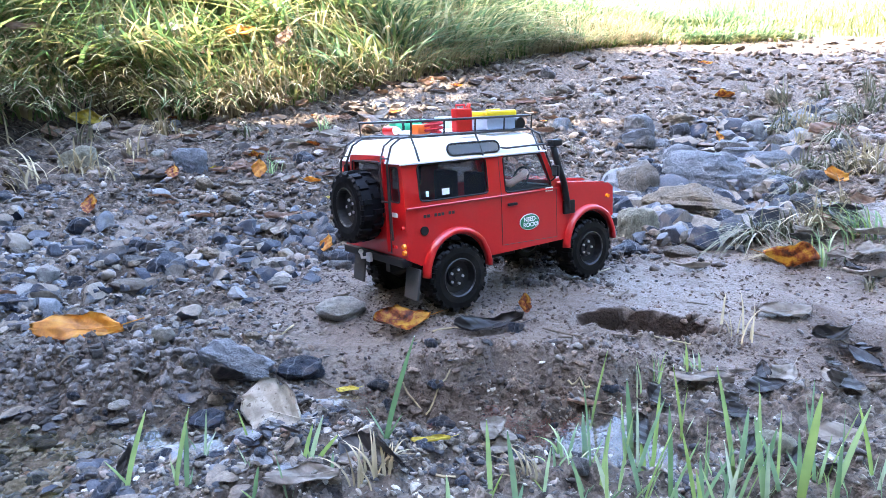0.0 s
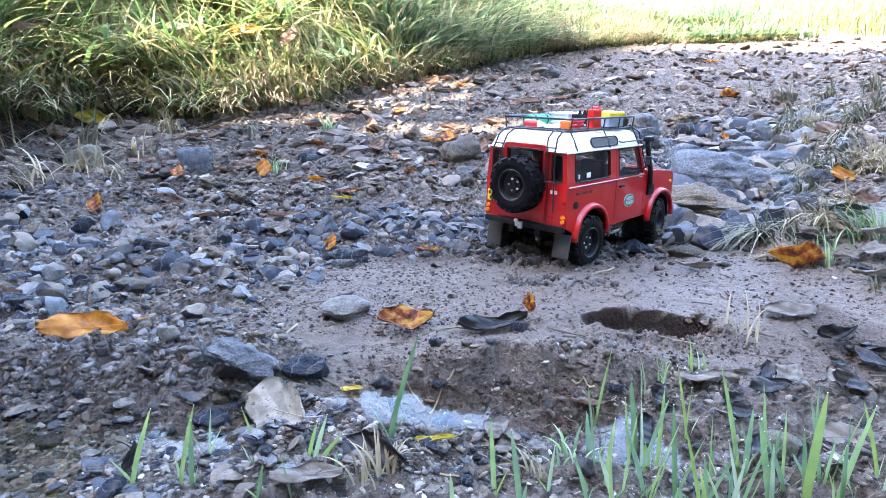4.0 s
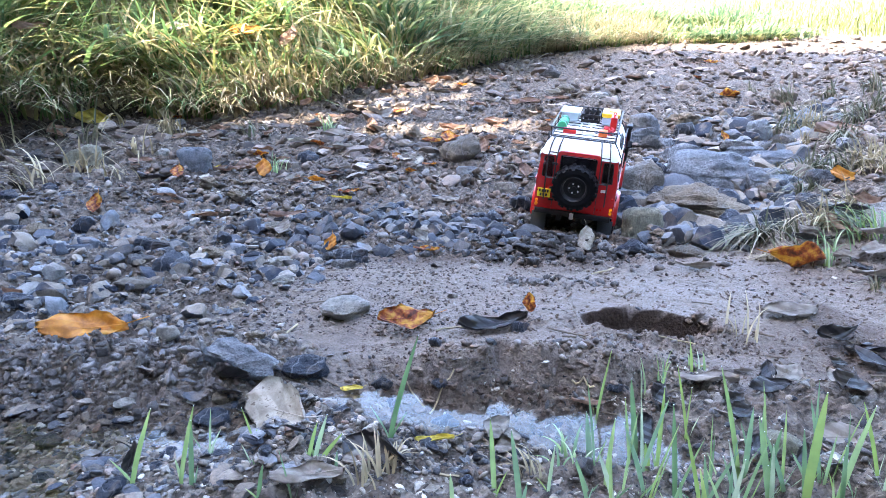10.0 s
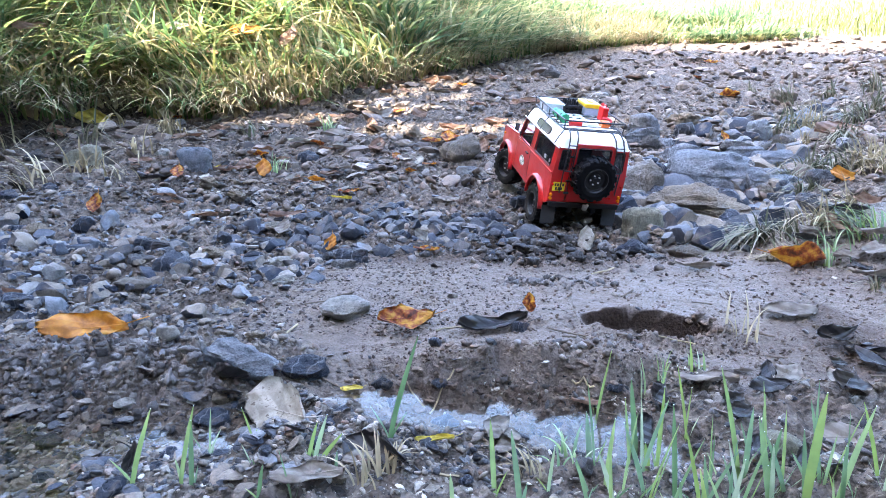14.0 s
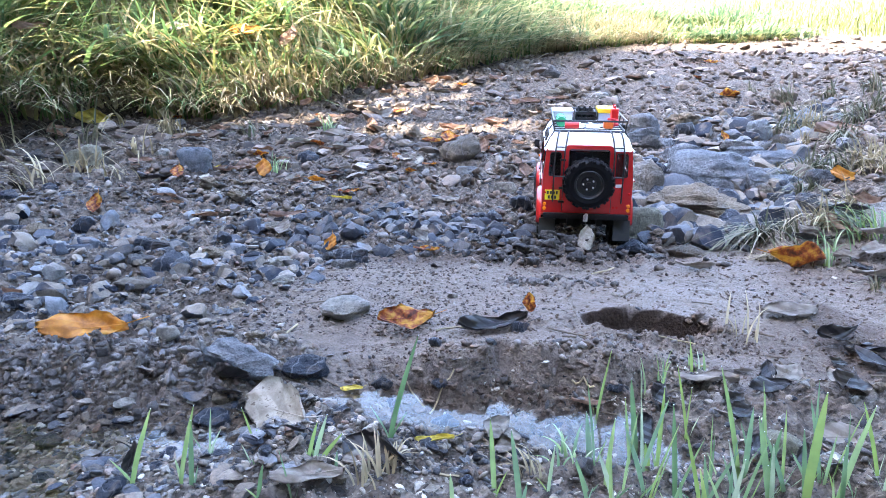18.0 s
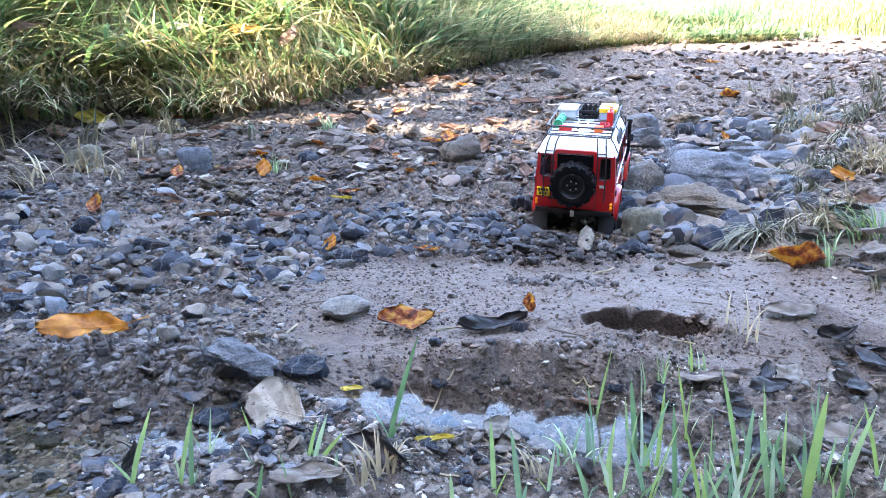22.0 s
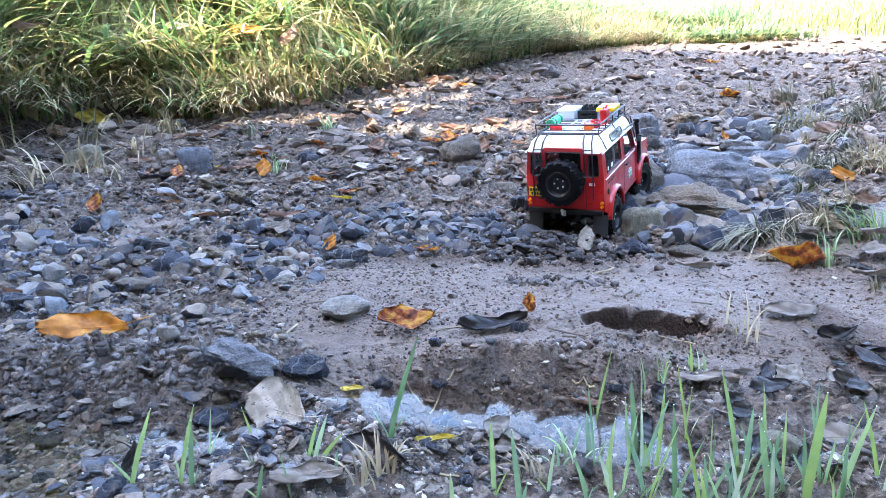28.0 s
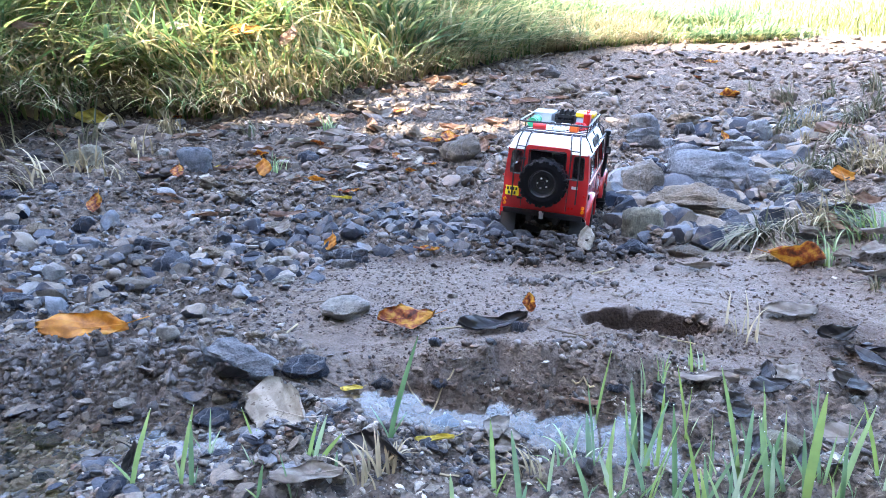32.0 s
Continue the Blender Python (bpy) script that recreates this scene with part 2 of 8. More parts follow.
def stone_mat(name, stops, rough=0.55, vein=0.0, island=False, spec=0.18, silt=0.55):
    """Rock: tone by the piece, mottling, pale veins, fine relief."""
    m, nt, b, _ = mat_new(name)
    c = coords(nt)
    if island:
        rnd = nt.nodes.new("ShaderNodeNewGeometry").outputs["Random Per Island"]
    else:
        rnd = nt.nodes.new("ShaderNodeObjectInfo").outputs["Random"]
    base = ramp(nt, rnd, stops)
    s = 60 if island else 6
    n1 = noise_tex(nt, s, 8, 0.68, c)
    col = mixc(nt, 0.9, base, ramp(nt, n1, [(0.30, (0.42, 0.42, 0.44)), (0.55, (0.95, 0.95, 0.95)), (0.75, (1.35, 1.33, 1.3))]), "MULTIPLY")
    if vein:
        w = nt.nodes.new("ShaderNodeTexWave")
        w.inputs["Scale"].default_value, w.inputs["Distortion"].default_value, w.inputs["Detail"].default_value = 0.9, 9, 5
        nt.links.new(c, w.inputs["Vector"])
        f = ramp(nt, w.outputs["Fac"], [(0.965, (0, 0, 0)), (0.995, (vein,) * 3)])
        col = mixc(nt, f, col, (0.55, 0.55, 0.55))
    fine = noise_tex(nt, 420 if island else 45, 4, 0.7, c)
    col = mixc(nt, 0.75, col, ramp(nt, fine, [(0.32, (0.55, 0.56, 0.58)), (0.52, (1.0, 1.0, 1.0)), (0.72, (1.4, 1.38, 1.34))]), "MULTIPLY")
    n3 = noise_tex(nt, s * 0.4, 3, 0.5, c)
    mud = ramp(nt, n3, [(0.54, (0, 0, 0)), (0.70, (silt,) * 3)])
    col = mixc(nt, mud, col, (0.16, 0.125, 0.095))
    nt.links.new(col, b.inputs["Base Color"])
    nt.links.new(ramp(nt, n1, [(0.3, (rough - 0.15,) * 3), (0.7, (rough + 0.25,) * 3)]), b.inputs["Roughness"])
    b.inputs["Specular IOR Level"].default_value = spec
    both = nt.nodes.new("ShaderNodeMath")
    both.operation = "MULTIPLY_ADD"
    both.inputs[1].default_value = 0.45 if island else 0.18
    nt.links.new(fine, both.inputs[0])
    nt.links.new(n1, both.inputs[2])
    bumped(nt, b, both.outputs[0], 0.75, 0.004 if island else 0.25)
    return m


GREYS = [(0.0, (0.020, 0.022, 0.028)), (0.22, (0.060, 0.060, 0.065)), (0.45, (0.135, 0.127, 0.120)), (0.65, (0.175, 0.143, 0.110)), (0.82, (0.245, 0.208, 0.168)), (0.93, (0.16, 0.092, 0.062)), (1.0, (0.44, 0.40, 0.35))]
M_STONE = stone_mat("weathered_stone", GREYS, 0.5, 0.12)
M_PEBBLE = stone_mat("pebbles", GREYS, 0.45, island=True)
M_BOULDER = stone_mat("grey_boulder", [(0.0, (0.175, 0.192, 0.22)), (1.0, (0.26, 0.278, 0.30))], 0.7, 0.0, silt=0.3)
M_BLUESTONE = stone_mat("broken_blue_grey_stone", [(0.0, (0.018, 0.023, 0.036)), (0.2, (0.052, 0.058, 0.072)), (0.40, (0.118, 0.124, 0.138)), (0.58, (0.178, 0.183, 0.192)), (0.68, (0.215, 0.214, 0.214)), (0.78, (0.16, 0.13, 0.104)), (0.92, (0.26, 0.225, 0.185)), (0.985, (0.20, 0.205, 0.21)), (1.0, (0.32, 0.31, 0.29))], 0.55, island=True, spec=0.10, silt=0.6)
M_SLATE = stone_mat("dark_wet_slate", [(0.0, (0.035, 0.042, 0.06)), (1.0, (0.07, 0.08, 0.105))], 0.35, 0.22)
M_TAN = stone_mat("tan_sandstone", [(0.0, (0.27, 0.215, 0.155)), (1.0, (0.34, 0.275, 0.205))], 0.65, silt=0.2)
M_MOSSY = stone_mat("olive_grey_stone", [(0.0, (0.30, 0.285, 0.215)), (1.0, (0.34, 0.32, 0.245))], 0.65, silt=0.25)
M_PALE = stone_mat("pale_limestone", [(0.0, (0.30, 0.275, 0.235)), (1.0, (0.44, 0.41, 0.365))], 0.55, silt=0.35)
M_LIGHTPEB = stone_mat("washed_pebbles", [(0.0, (0.018, 0.020, 0.027)), (0.3, (0.075, 0.071, 0.068)), (0.6, (0.22, 0.192, 0.155)), (0.85, (0.36, 0.325, 0.27)), (1.0, (0.55, 0.52, 0.46))], 0.4, island=True)
M_CLOD = stone_mat("wet_soil_clod", [(0.0, (0.030, 0.024, 0.021)), (0.6, (0.115, 0.096, 0.085)), (1.0, (0.21, 0.18, 0.16))], 0.5, island=True, spec=0.3)
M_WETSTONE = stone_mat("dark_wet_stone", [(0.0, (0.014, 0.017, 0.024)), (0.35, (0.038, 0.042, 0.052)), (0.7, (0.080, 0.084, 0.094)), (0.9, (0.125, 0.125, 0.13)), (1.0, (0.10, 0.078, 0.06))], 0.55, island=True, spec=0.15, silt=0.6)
M_DARKCLOD = stone_mat("black_wet_clod", [(0.0, (0.012, 0.010, 0.010)), (0.6, (0.036, 0.030, 0.027)), (1.0, (0.085, 0.070, 0.060))], 0.5, island=True, spec=0.25, silt=0.2)
M_HEAPCLOD = stone_mat("grey_wet_clod", [(0.0, (0.030, 0.026, 0.025)), (0.3, (0.080, 0.068, 0.062)), (0.7, (0.135, 0.116, 0.105)), (1.0, (0.20, 0.175, 0.16))], 0.42, island=True, spec=0.4, silt=0.3)
M_CRUMB = stone_mat("mud_crumb", [(0.0, (0.072, 0.052, 0.040)), (1.0, (0.205, 0.155, 0.122))], 0.6, island=True, spec=0.12)
M_TRACK = stone_mat("track_gravel", [(0.0, (0.030, 0.026, 0.026)), (0.3, (0.082, 0.063, 0.053)), (0.6, (0.155, 0.120, 0.098)), (0.85, (0.225, 0.180, 0.150)), (1.0, (0.32, 0.275, 0.235))], 0.6, island=True, spec=0.2)


def ground_material():
    m, nt, b, _ = mat_new("mud_and_gravel")
    b.inputs["Specular IOR Level"].default_value = 0.14
    c = coords(nt)
    at = nt.nodes.new("ShaderNodeAttribute")
    at.attribute_name = "mud"
    wet = nt.nodes.new("ShaderNodeAttribute")
    wet.attribute_name = "wet"
    grass = nt.nodes.new("ShaderNodeAttribute")
    grass.attribute_name = "turf"
    n1, n2, n3 = noise_tex(nt, 9, 6, 0.65, c), noise_tex(nt, 60, 6, 0.7, c), noise_tex(nt, 330, 4, 0.7, c)
    v = nt.nodes.new("ShaderNodeTexVoronoi")
    v.inputs["Scale"].default_value = 120
    nt.links.new(c, v.inputs["Vector"])
    grit = ramp(nt, v.outputs["Color"], [(0.05, (0.02, 0.02, 0.022)), (0.40, (0.082, 0.069, 0.058)), (0.70, (0.165, 0.138, 0.112)), (0.97, (0.32, 0.28, 0.235))])
    earth = ramp(nt, n2, [(0.34, (0.011, 0.009, 0.0075)), (0.48, (0.092, 0.070, 0.055)), (0.66, (0.245, 0.19, 0.150))])
    gravel = mixc(nt, ramp(nt, n1, [(0.40, (0.15,) * 3), (0.62, (0.75,) * 3)]), earth, grit)
    mud = mixc(nt, 0.6, ramp(nt, n1, [(0.3, (0.120, 0.093, 0.077)), (0.7, (0.215, 0.174, 0.147))]), ramp(nt, n3, [(0.3, (0.098, 0.076, 0.062)), (0.7, (0.27, 0.218, 0.183))]))
    specks = ramp(nt, n2, [(0.58, (0, 0, 0)), (0.66, (0.75,) * 3)])
    mud = mixc(nt, specks, mud, (0.085, 0.065, 0.05))
    col = mixc(nt, at.outputs["Fac"], gravel, mud)
    col = mixc(nt, grass.outputs["Fac"], col, ramp(nt, n2, [(0.3, (0.09, 0.09, 0.045)), (0.7, (0.24, 0.21, 0.12))]))
    col = mixc(nt, wet.outputs["Fac"], col, (0.58, 0.50, 0.43), "MULTIPLY")
    # damp earth, plus shade painted in the print, under the car, between stones
    damp_shade = nt.nodes.new("ShaderNodeAttribute")
    damp_shade.attribute_name = "damp_shade"
    col = mixc(nt, damp_shade.outputs["Fac"], col, (0.14, 0.105, 0.085), "MULTIPLY")
    nt.links.new(col, b.inputs["Base Color"])
    r = mixc(nt, at.outputs["Fac"], ramp(nt, n2, [(0.3, (0.5,) * 3), (0.7, (0.9,) * 3)]), ramp(nt, n1, [(0.3, (0.42,) * 3), (0.7, (0.62,) * 3)]))
    r = mixc(nt, wet.outputs["Fac"], r, (0.25, 0.25, 0.25))
    r = mixc(nt, damp_shade.outputs["Fac"], r, (0.95, 0.95, 0.95))
    nt.links.new(mixc(nt, damp_shade.outputs["Fac"], (0.14,) * 3, (0.01,) * 3), b.inputs["Specular IOR Level"])
    nt.links.new(r, b.inputs["Roughness"])
    add = nt.nodes.new("ShaderNodeMath")
    add.operation = "ADD"
    nt.links.new(n2, add.inputs[0])
    nt.links.new(n3, add.inputs[1])
    # crumbs: rounded lumps of soil at two sizes
    last = add.outputs[0]
    for sc, am in ((70, 1.6), (190, 0.9)):
        w = nt.nodes.new("ShaderNodeTexVoronoi")
        w.feature, w.inputs["Scale"].default_value = "SMOOTH_F1", sc
        w.inputs["Smoothness"].default_value = 0.25
        nt.links.new(c, w.inputs["Vector"])
        k = nt.nodes.new("ShaderNodeMath")
        k.operation, k.inputs[1].default_value = "MULTIPLY", -am
        nt.links.new(w.outputs["Distance"], k.inputs[0])
        gm = nt.nodes.new("ShaderNodeMath")
        gm.operation = "MULTIPLY_ADD"
        nt.links.new(at.outputs["Fac"], gm.inputs[0])
        gm.inputs[1].default_value, gm.inputs[2].default_value = -0.45, 1.0
        k2 = nt.nodes.new("ShaderNodeMath")
        k2.operation = "MULTIPLY"
        nt.links.new(k.outputs[0], k2.inputs[0])
        nt.links.new(gm.outputs[0], k2.inputs[1])
        s = nt.nodes.new("ShaderNodeMath")
        s.operation = "ADD"
        nt.links.new(last, s.inputs[0])
        nt.links.new(k2.outputs[0], s.inputs[1])
        last = s.outputs[0]
    bumped(nt, b, last, 0.8, 0.010)
    return m


M_GROUND = ground_material()


def blade_material(name, stops, trans=0.45):
    """Grass or leaf tissue: a tone for each blade, light passes through."""
    m, nt, b, out = mat_new(name)
    rnd = nt.nodes.new("ShaderNodeNewGeometry").outputs["Random Per Island"]
    # a tone of its own for each blade and each plant
    add = nt.nodes.new("ShaderNodeMath")
    nt.links.new(rnd, add.inputs[0])
    nt.links.new(nt.nodes.new("ShaderNodeObjectInfo").outputs["Random"], add.inputs[1])
    part_of = nt.nodes.new("ShaderNodeMath")
    part_of.operation = "FRACT"
    nt.links.new(add.outputs[0], part_of.inputs[0])
    col = ramp(nt, part_of.outputs[0], stops)
    n = noise_tex(nt, 40, 3, 0.6, coords(nt))
    col = mixc(nt, 0.6, col, ramp(nt, n, [(0.3, (0.6, 0.6, 0.6)), (0.7, (1.25, 1.2, 1.0))]), "MULTIPLY")
    nt.links.new(col, b.inputs["Base Color"])
    b.inputs["Roughness"].default_value = 0.62
    b.inputs["Specular IOR Level"].default_value = 0.3
    t = nt.nodes.new("ShaderNodeBsdfTranslucent")
    nt.links.new(col, t.inputs["Color"])
    mx = nt.nodes.new("ShaderNodeMixShader")
    mx.inputs[0].default_value = trans
    nt.links.new(b.outputs[0], mx.inputs[1])
    nt.links.new(t.outputs[0], mx.inputs[2])
    nt.links.new(mx.outputs[0], out.inputs["Surface"])
    return m


M_GRASS = blade_material("bank_grass", [(0.0, (0.070, 0.135, 0.050)), (0.30, (0.125, 0.20, 0.075)), (0.52, (0.18, 0.235, 0.085)), (0.72, (0.31, 0.31, 0.115)), (0.90, (0.47, 0.425, 0.25)), (1.0, (0.30, 0.22, 0.12))])
M_MEADOW = blade_material("meadow_grass", [(0.0, (0.065, 0.095, 0.030)), (0.5, (0.14, 0.16, 0.055)), (1.0, (0.25, 0.225, 0.11))])
M_SPROUT = blade_material("fresh_sprout", [(0.0, (0.13, 0.23, 0.10)), (0.3, (0.20, 0.31, 0.19)), (0.6, (0.27, 0.38, 0.10)), (0.85, (0.35, 0.46, 0.25)), (1.0, (0.44, 0.48, 0.36))], 0.45)
M_STRAW = blade_material("dry_straw", [(0.0, (0.30, 0.245, 0.15)), (0.5, (0.46, 0.39, 0.26)), (1.0, (0.20, 0.155, 0.095))], 0.3)
M_DULLGRASS = blade_material("dusty_grass", [(0.0, (0.070, 0.090, 0.050)), (0.4, (0.14, 0.145, 0.095)), (0.7, (0.21, 0.19, 0.14)), (1.0, (0.30, 0.26, 0.20))], 0.25)
# second bank grass: the blue cast of shade is put into its colour
M_SHADEGRASS = blade_material("shaded_bank_grass", [(0.0, (0.062, 0.125, 0.070)), (0.30, (0.10, 0.17, 0.092)), (0.55, (0.17, 0.24, 0.124)), (0.76, (0.28, 0.31, 0.16)), (0.92, (0.50, 0.49, 0.32)), (1.0, (0.30, 0.23, 0.15))])
M_CROWN = blade_material("tree_leaves", [(0.0, (0.05, 0.09, 0.02)), (1.0, (0.16, 0.15, 0.04))], 0.15)
M_BARK = plain("bark", (0.11, 0.085, 0.06), 0.9, grain=0.4, scale=20)


def leaf_material(name, stops, trans=0.25, rough=0.5, spots=0.0):
    """A fallen leaf: blotches, darker veins."""
    m, nt, b, out = mat_new(name)
    c = coords(nt)
    n = noise_tex(nt, 4.0, 6, 0.65, c)
    w = nt.nodes.new("ShaderNodeTexWave")
    w.inputs["Scale"].default_value, w.inputs["Distortion"].default_value = 2.2, 1.5
    w.bands_direction = "DIAGONAL"
    nt.links.new(c, w.inputs["Vector"])
    col = ramp(nt, n, stops)
    col = mixc(nt, 0.35, col, ramp(nt, noise_tex(nt, 9, 5, 0.7, c), [(0.35, (0.5, 0.45, 0.4)), (0.6, (1.1, 1.1, 1.1))]), "MULTIPLY")
    if spots:
        col = mixc(nt, ramp(nt, noise_tex(nt, 16, 2, 0.5, c), [(0.62, (0, 0, 0)), (0.68, (spots,) * 3)]), col, (0.12, 0.09, 0.07))
        v = nt.nodes.new("ShaderNodeTexVoronoi")
        v.feature, v.inputs["Scale"].default_value = "DISTANCE_TO_EDGE", 9
        nt.links.new(c, v.inputs["Vector"])
        col = mixc(nt, ramp(nt, v.outputs["Distance"], [(0.0, (0.35,) * 3), (0.05, (0, 0, 0))]), col, (0.30, 0.26, 0.21))
    nt.links.new(col, b.inputs["Base Color"])
    b.inputs["Roughness"].default_value = rough
    bumped(nt, b, w.outputs["Fac"], 0.18, 0.03)
    t = nt.nodes.new("ShaderNodeBsdfTranslucent")
    nt.links.new(col, t.inputs["Color"])
    mx = nt.nodes.new("ShaderNodeMixShader")
    mx.inputs[0].default_value = trans
    nt.links.new(b.outputs[0], mx.inputs[1])
    nt.links.new(t.outputs[0], mx.inputs[2])
    nt.links.new(mx.outputs[0], out.inputs["Surface"])
    return m


L_ORANGE = leaf_material("orange_leaf", [(0.3, (0.30, 0.11, 0.02)), (0.5, (0.58, 0.24, 0.03)), (0.7, (0.66, 0.36, 0.06))])
L_RUST = leaf_material("rust_leaf", [(0.40, (0.085, 0.026, 0.014)), (0.50, (0.34, 0.085, 0.02)), (0.60, (0.56, 0.30, 0.04))])
L_BROWN = leaf_material("brown_leaf", [(0.3, (0.12, 0.065, 0.04)), (0.5, (0.24, 0.14, 0.09)), (0.7, (0.36, 0.24, 0.17))])
L_DARK = leaf_material("rotten_leaf", [(0.3, (0.018, 0.016, 0.018)), (0.6, (0.045, 0.038, 0.035)), (0.8, (0.09, 0.075, 0.06))], 0.05, 0.35)
L_PALE = leaf_material("bleached_leaf", [(0.3, (0.27, 0.235, 0.185)), (0.5, (0.48, 0.43, 0.355)), (0.75, (0.60, 0.55, 0.47))], 0.2, spots=0.8)
L_MUD = leaf_material("mud_coated_leaf", [(0.3, (0.16, 0.13, 0.105)), (0.5, (0.25, 0.21, 0.17)), (0.75, (0.34, 0.30, 0.25))], 0.05, 0.6)
L_YELLOW = leaf_material("yellow_leaf", [(0.33, (0.24, 0.17, 0.03)), (0.5, (0.58, 0.46, 0.06)), (0.7, (0.70, 0.58, 0.12))])


def water_material():
    m, nt, b, out = mat_new("shallow_water")
    nt.nodes.remove(b)
    clear = nt.nodes.new("ShaderNodeBsdfTransparent")
    clear.inputs[0].default_value = (0.96, 0.94, 0.90, 1)
    gloss = nt.nodes.new("ShaderNodeBsdfGlossy")
    gloss.inputs["Roughness"].default_value = 0.03
    fr = nt.nodes.new("ShaderNodeFresnel")
    fr.inputs["IOR"].default_value = 1.34
    bumped(nt, gloss, noise_tex(nt, 60, 2, 0.5, coords(nt)), 0.045, 0.01)
    nt.links.new(gloss.inputs["Normal"].links[0].from_socket, fr.inputs["Normal"])
    mx = nt.nodes.new("ShaderNodeMixShader")
    nt.links.new(fr.outputs[0], mx.inputs[0])
    nt.links.new(clear.outputs[0], mx.inputs[1])
    nt.links.new(gloss.outputs[0], mx.inputs[2])
    nt.links.new(mx.outputs[0], out.inputs["Surface"])
    return m


M_WATER = water_material()

# paint, rubber, glass of the model car
P_RED = plain("red_body_paint", (0.44, 0.006, 0.007), 0.32, grain=0.05, coat=0.8, dirt=0.10, spec=0.35)
P_WHITE = plain("white_roof_paint", (0.78, 0.78, 0.77), 0.38, grain=0.03, dirt=0.15)
P_BLACK = plain("black_plastic", (0.010, 0.010, 0.011), 0.5, grain=0.2, spec=0.25)
P_BAR = plain("black_powder_coated_bar", (0.012, 0.012, 0.014), 0.42, grain=0.2)
P_TYRE = plain("rubber_tyre", (0.004, 0.004, 0.005), 0.5, grain=0.3, dirt=0.15, dirt_color=(0.010, 0.009, 0.009), spec=0.10)
P_MUDTYRE = plain("muddy_rubber_tyre", (0.004, 0.004, 0.004), 0.5, grain=0.3, dirt=0.6, dirt_color=(0.050, 0.042, 0.034), spec=0.15)
P_FLAP = plain("dusty_black_rubber", (0.030, 0.030, 0.031), 0.6, grain=0.15, dirt=0.5, dirt_color=(0.12, 0.10, 0.085))
P_RIM = plain("black_painted_steel", (0.007, 0.007, 0.008), 0.35, 0.1, grain=0.2, dirt=0.3, dirt_color=(0.03, 0.026, 0.022))
P_STEEL = plain("bright_steel", (0.80, 0.80, 0.82), 0.35, 0.85, grain=0.1)
P_AMBER = plain("amber_lens", (0.85, 0.24, 0.01), 0.2, coat=0.8)
P_REDLENS = plain("red_lens", (0.55, 0.01, 0.01), 0.2, coat=0.8)
P_YELLOW = plain("yellow_plastic", (0.78, 0.52, 0.015), 0.4, grain=0.05)
P_GREYBOX = plain("light_grey_plastic", (0.52, 0.56, 0.60), 0.45, grain=0.05)
P_BLUEBOX = plain("blue_grey_plastic", (0.30, 0.36, 0.44), 0.45, grain=0.05)
P_REDCAN = plain("red_enamel_can", (0.58, 0.015, 0.012), 0.35, grain=0.05)
P_GREEN = plain("green_foam_roll", (0.03, 0.36, 0.16), 0.6, grain=0.1)
P_ORANGE = plain("orange_plastic", (0.72, 0.13, 0.015), 0.45, grain=0.05)
P_CLOTH = plain("red_strap_cloth", (0.42, 0.02, 0.03), 0.85, grain=0.2)
P_PLATE = plain("yellow_plate", (0.80, 0.60, 0.02), 0.45)
P_DEW = plain("dew", (0.75, 0.80, 0.80), 0.08, coat=0.5)
P_INK = plain("black_ink", (0.02, 0.02, 0.02), 0.5)
P_STICKGREEN = plain("green_sticker", (0.012, 0.13, 0.05), 0.4)
P_STICKWHITE = plain("white_sticker", (0.78, 0.78, 0.75), 0.4)
P_DOLL = plain("doll_plastic", (0.42, 0.25, 0.17), 0.6)
P_INSIDE = plain("dark_interior", (0.008, 0.008, 0.009), 0.7, spec=0.15)


def glass_material(name, tint, alpha):
    m, nt, b, out = mat_new(name)
    b.inputs["Base Color"].default_value = (*tint, 1)
    b.inputs["Roughness"].default_value = 0.05
    b.inputs["Alpha"].default_value = alpha
    return m


P_GLASS = glass_material("smoked_plastic_pane", (0.014, 0.015, 0.017), 0.42)
P_ROOFPANE = glass_material("milky_roof_light", (0.13, 0.135, 0.14), 0.85)
P_CLEAR = glass_material("clear_plastic_pane", (0.10, 0.11, 0.11), 0.14)
P_SKYGLASS = glass_material("roof_light_pane", (0.10, 0.11, 0.12), 0.85)

# ---- ground ----
def spaced(lo, hi, step, grow_lo, grow_hi, lim_lo, lim_hi):
    mid = list(np.arange(lo, hi, step))
    a, s = [lo], step
    while a[-1] > lim_lo:
        s *= grow_lo
        a.append(a[-1] - s)
    b, s = [mid[-1]], step
    while b[-1] < lim_hi:
        s *= grow_hi
        b.append(b[-1] + s)
    return np.array(a[:0:-1] + mid + b[1:])


def undercut(x):
    """How far behind the foot of the bank the turf begins."""
    return 0.21 * smooth01((-0.95 - x) / 0.35)


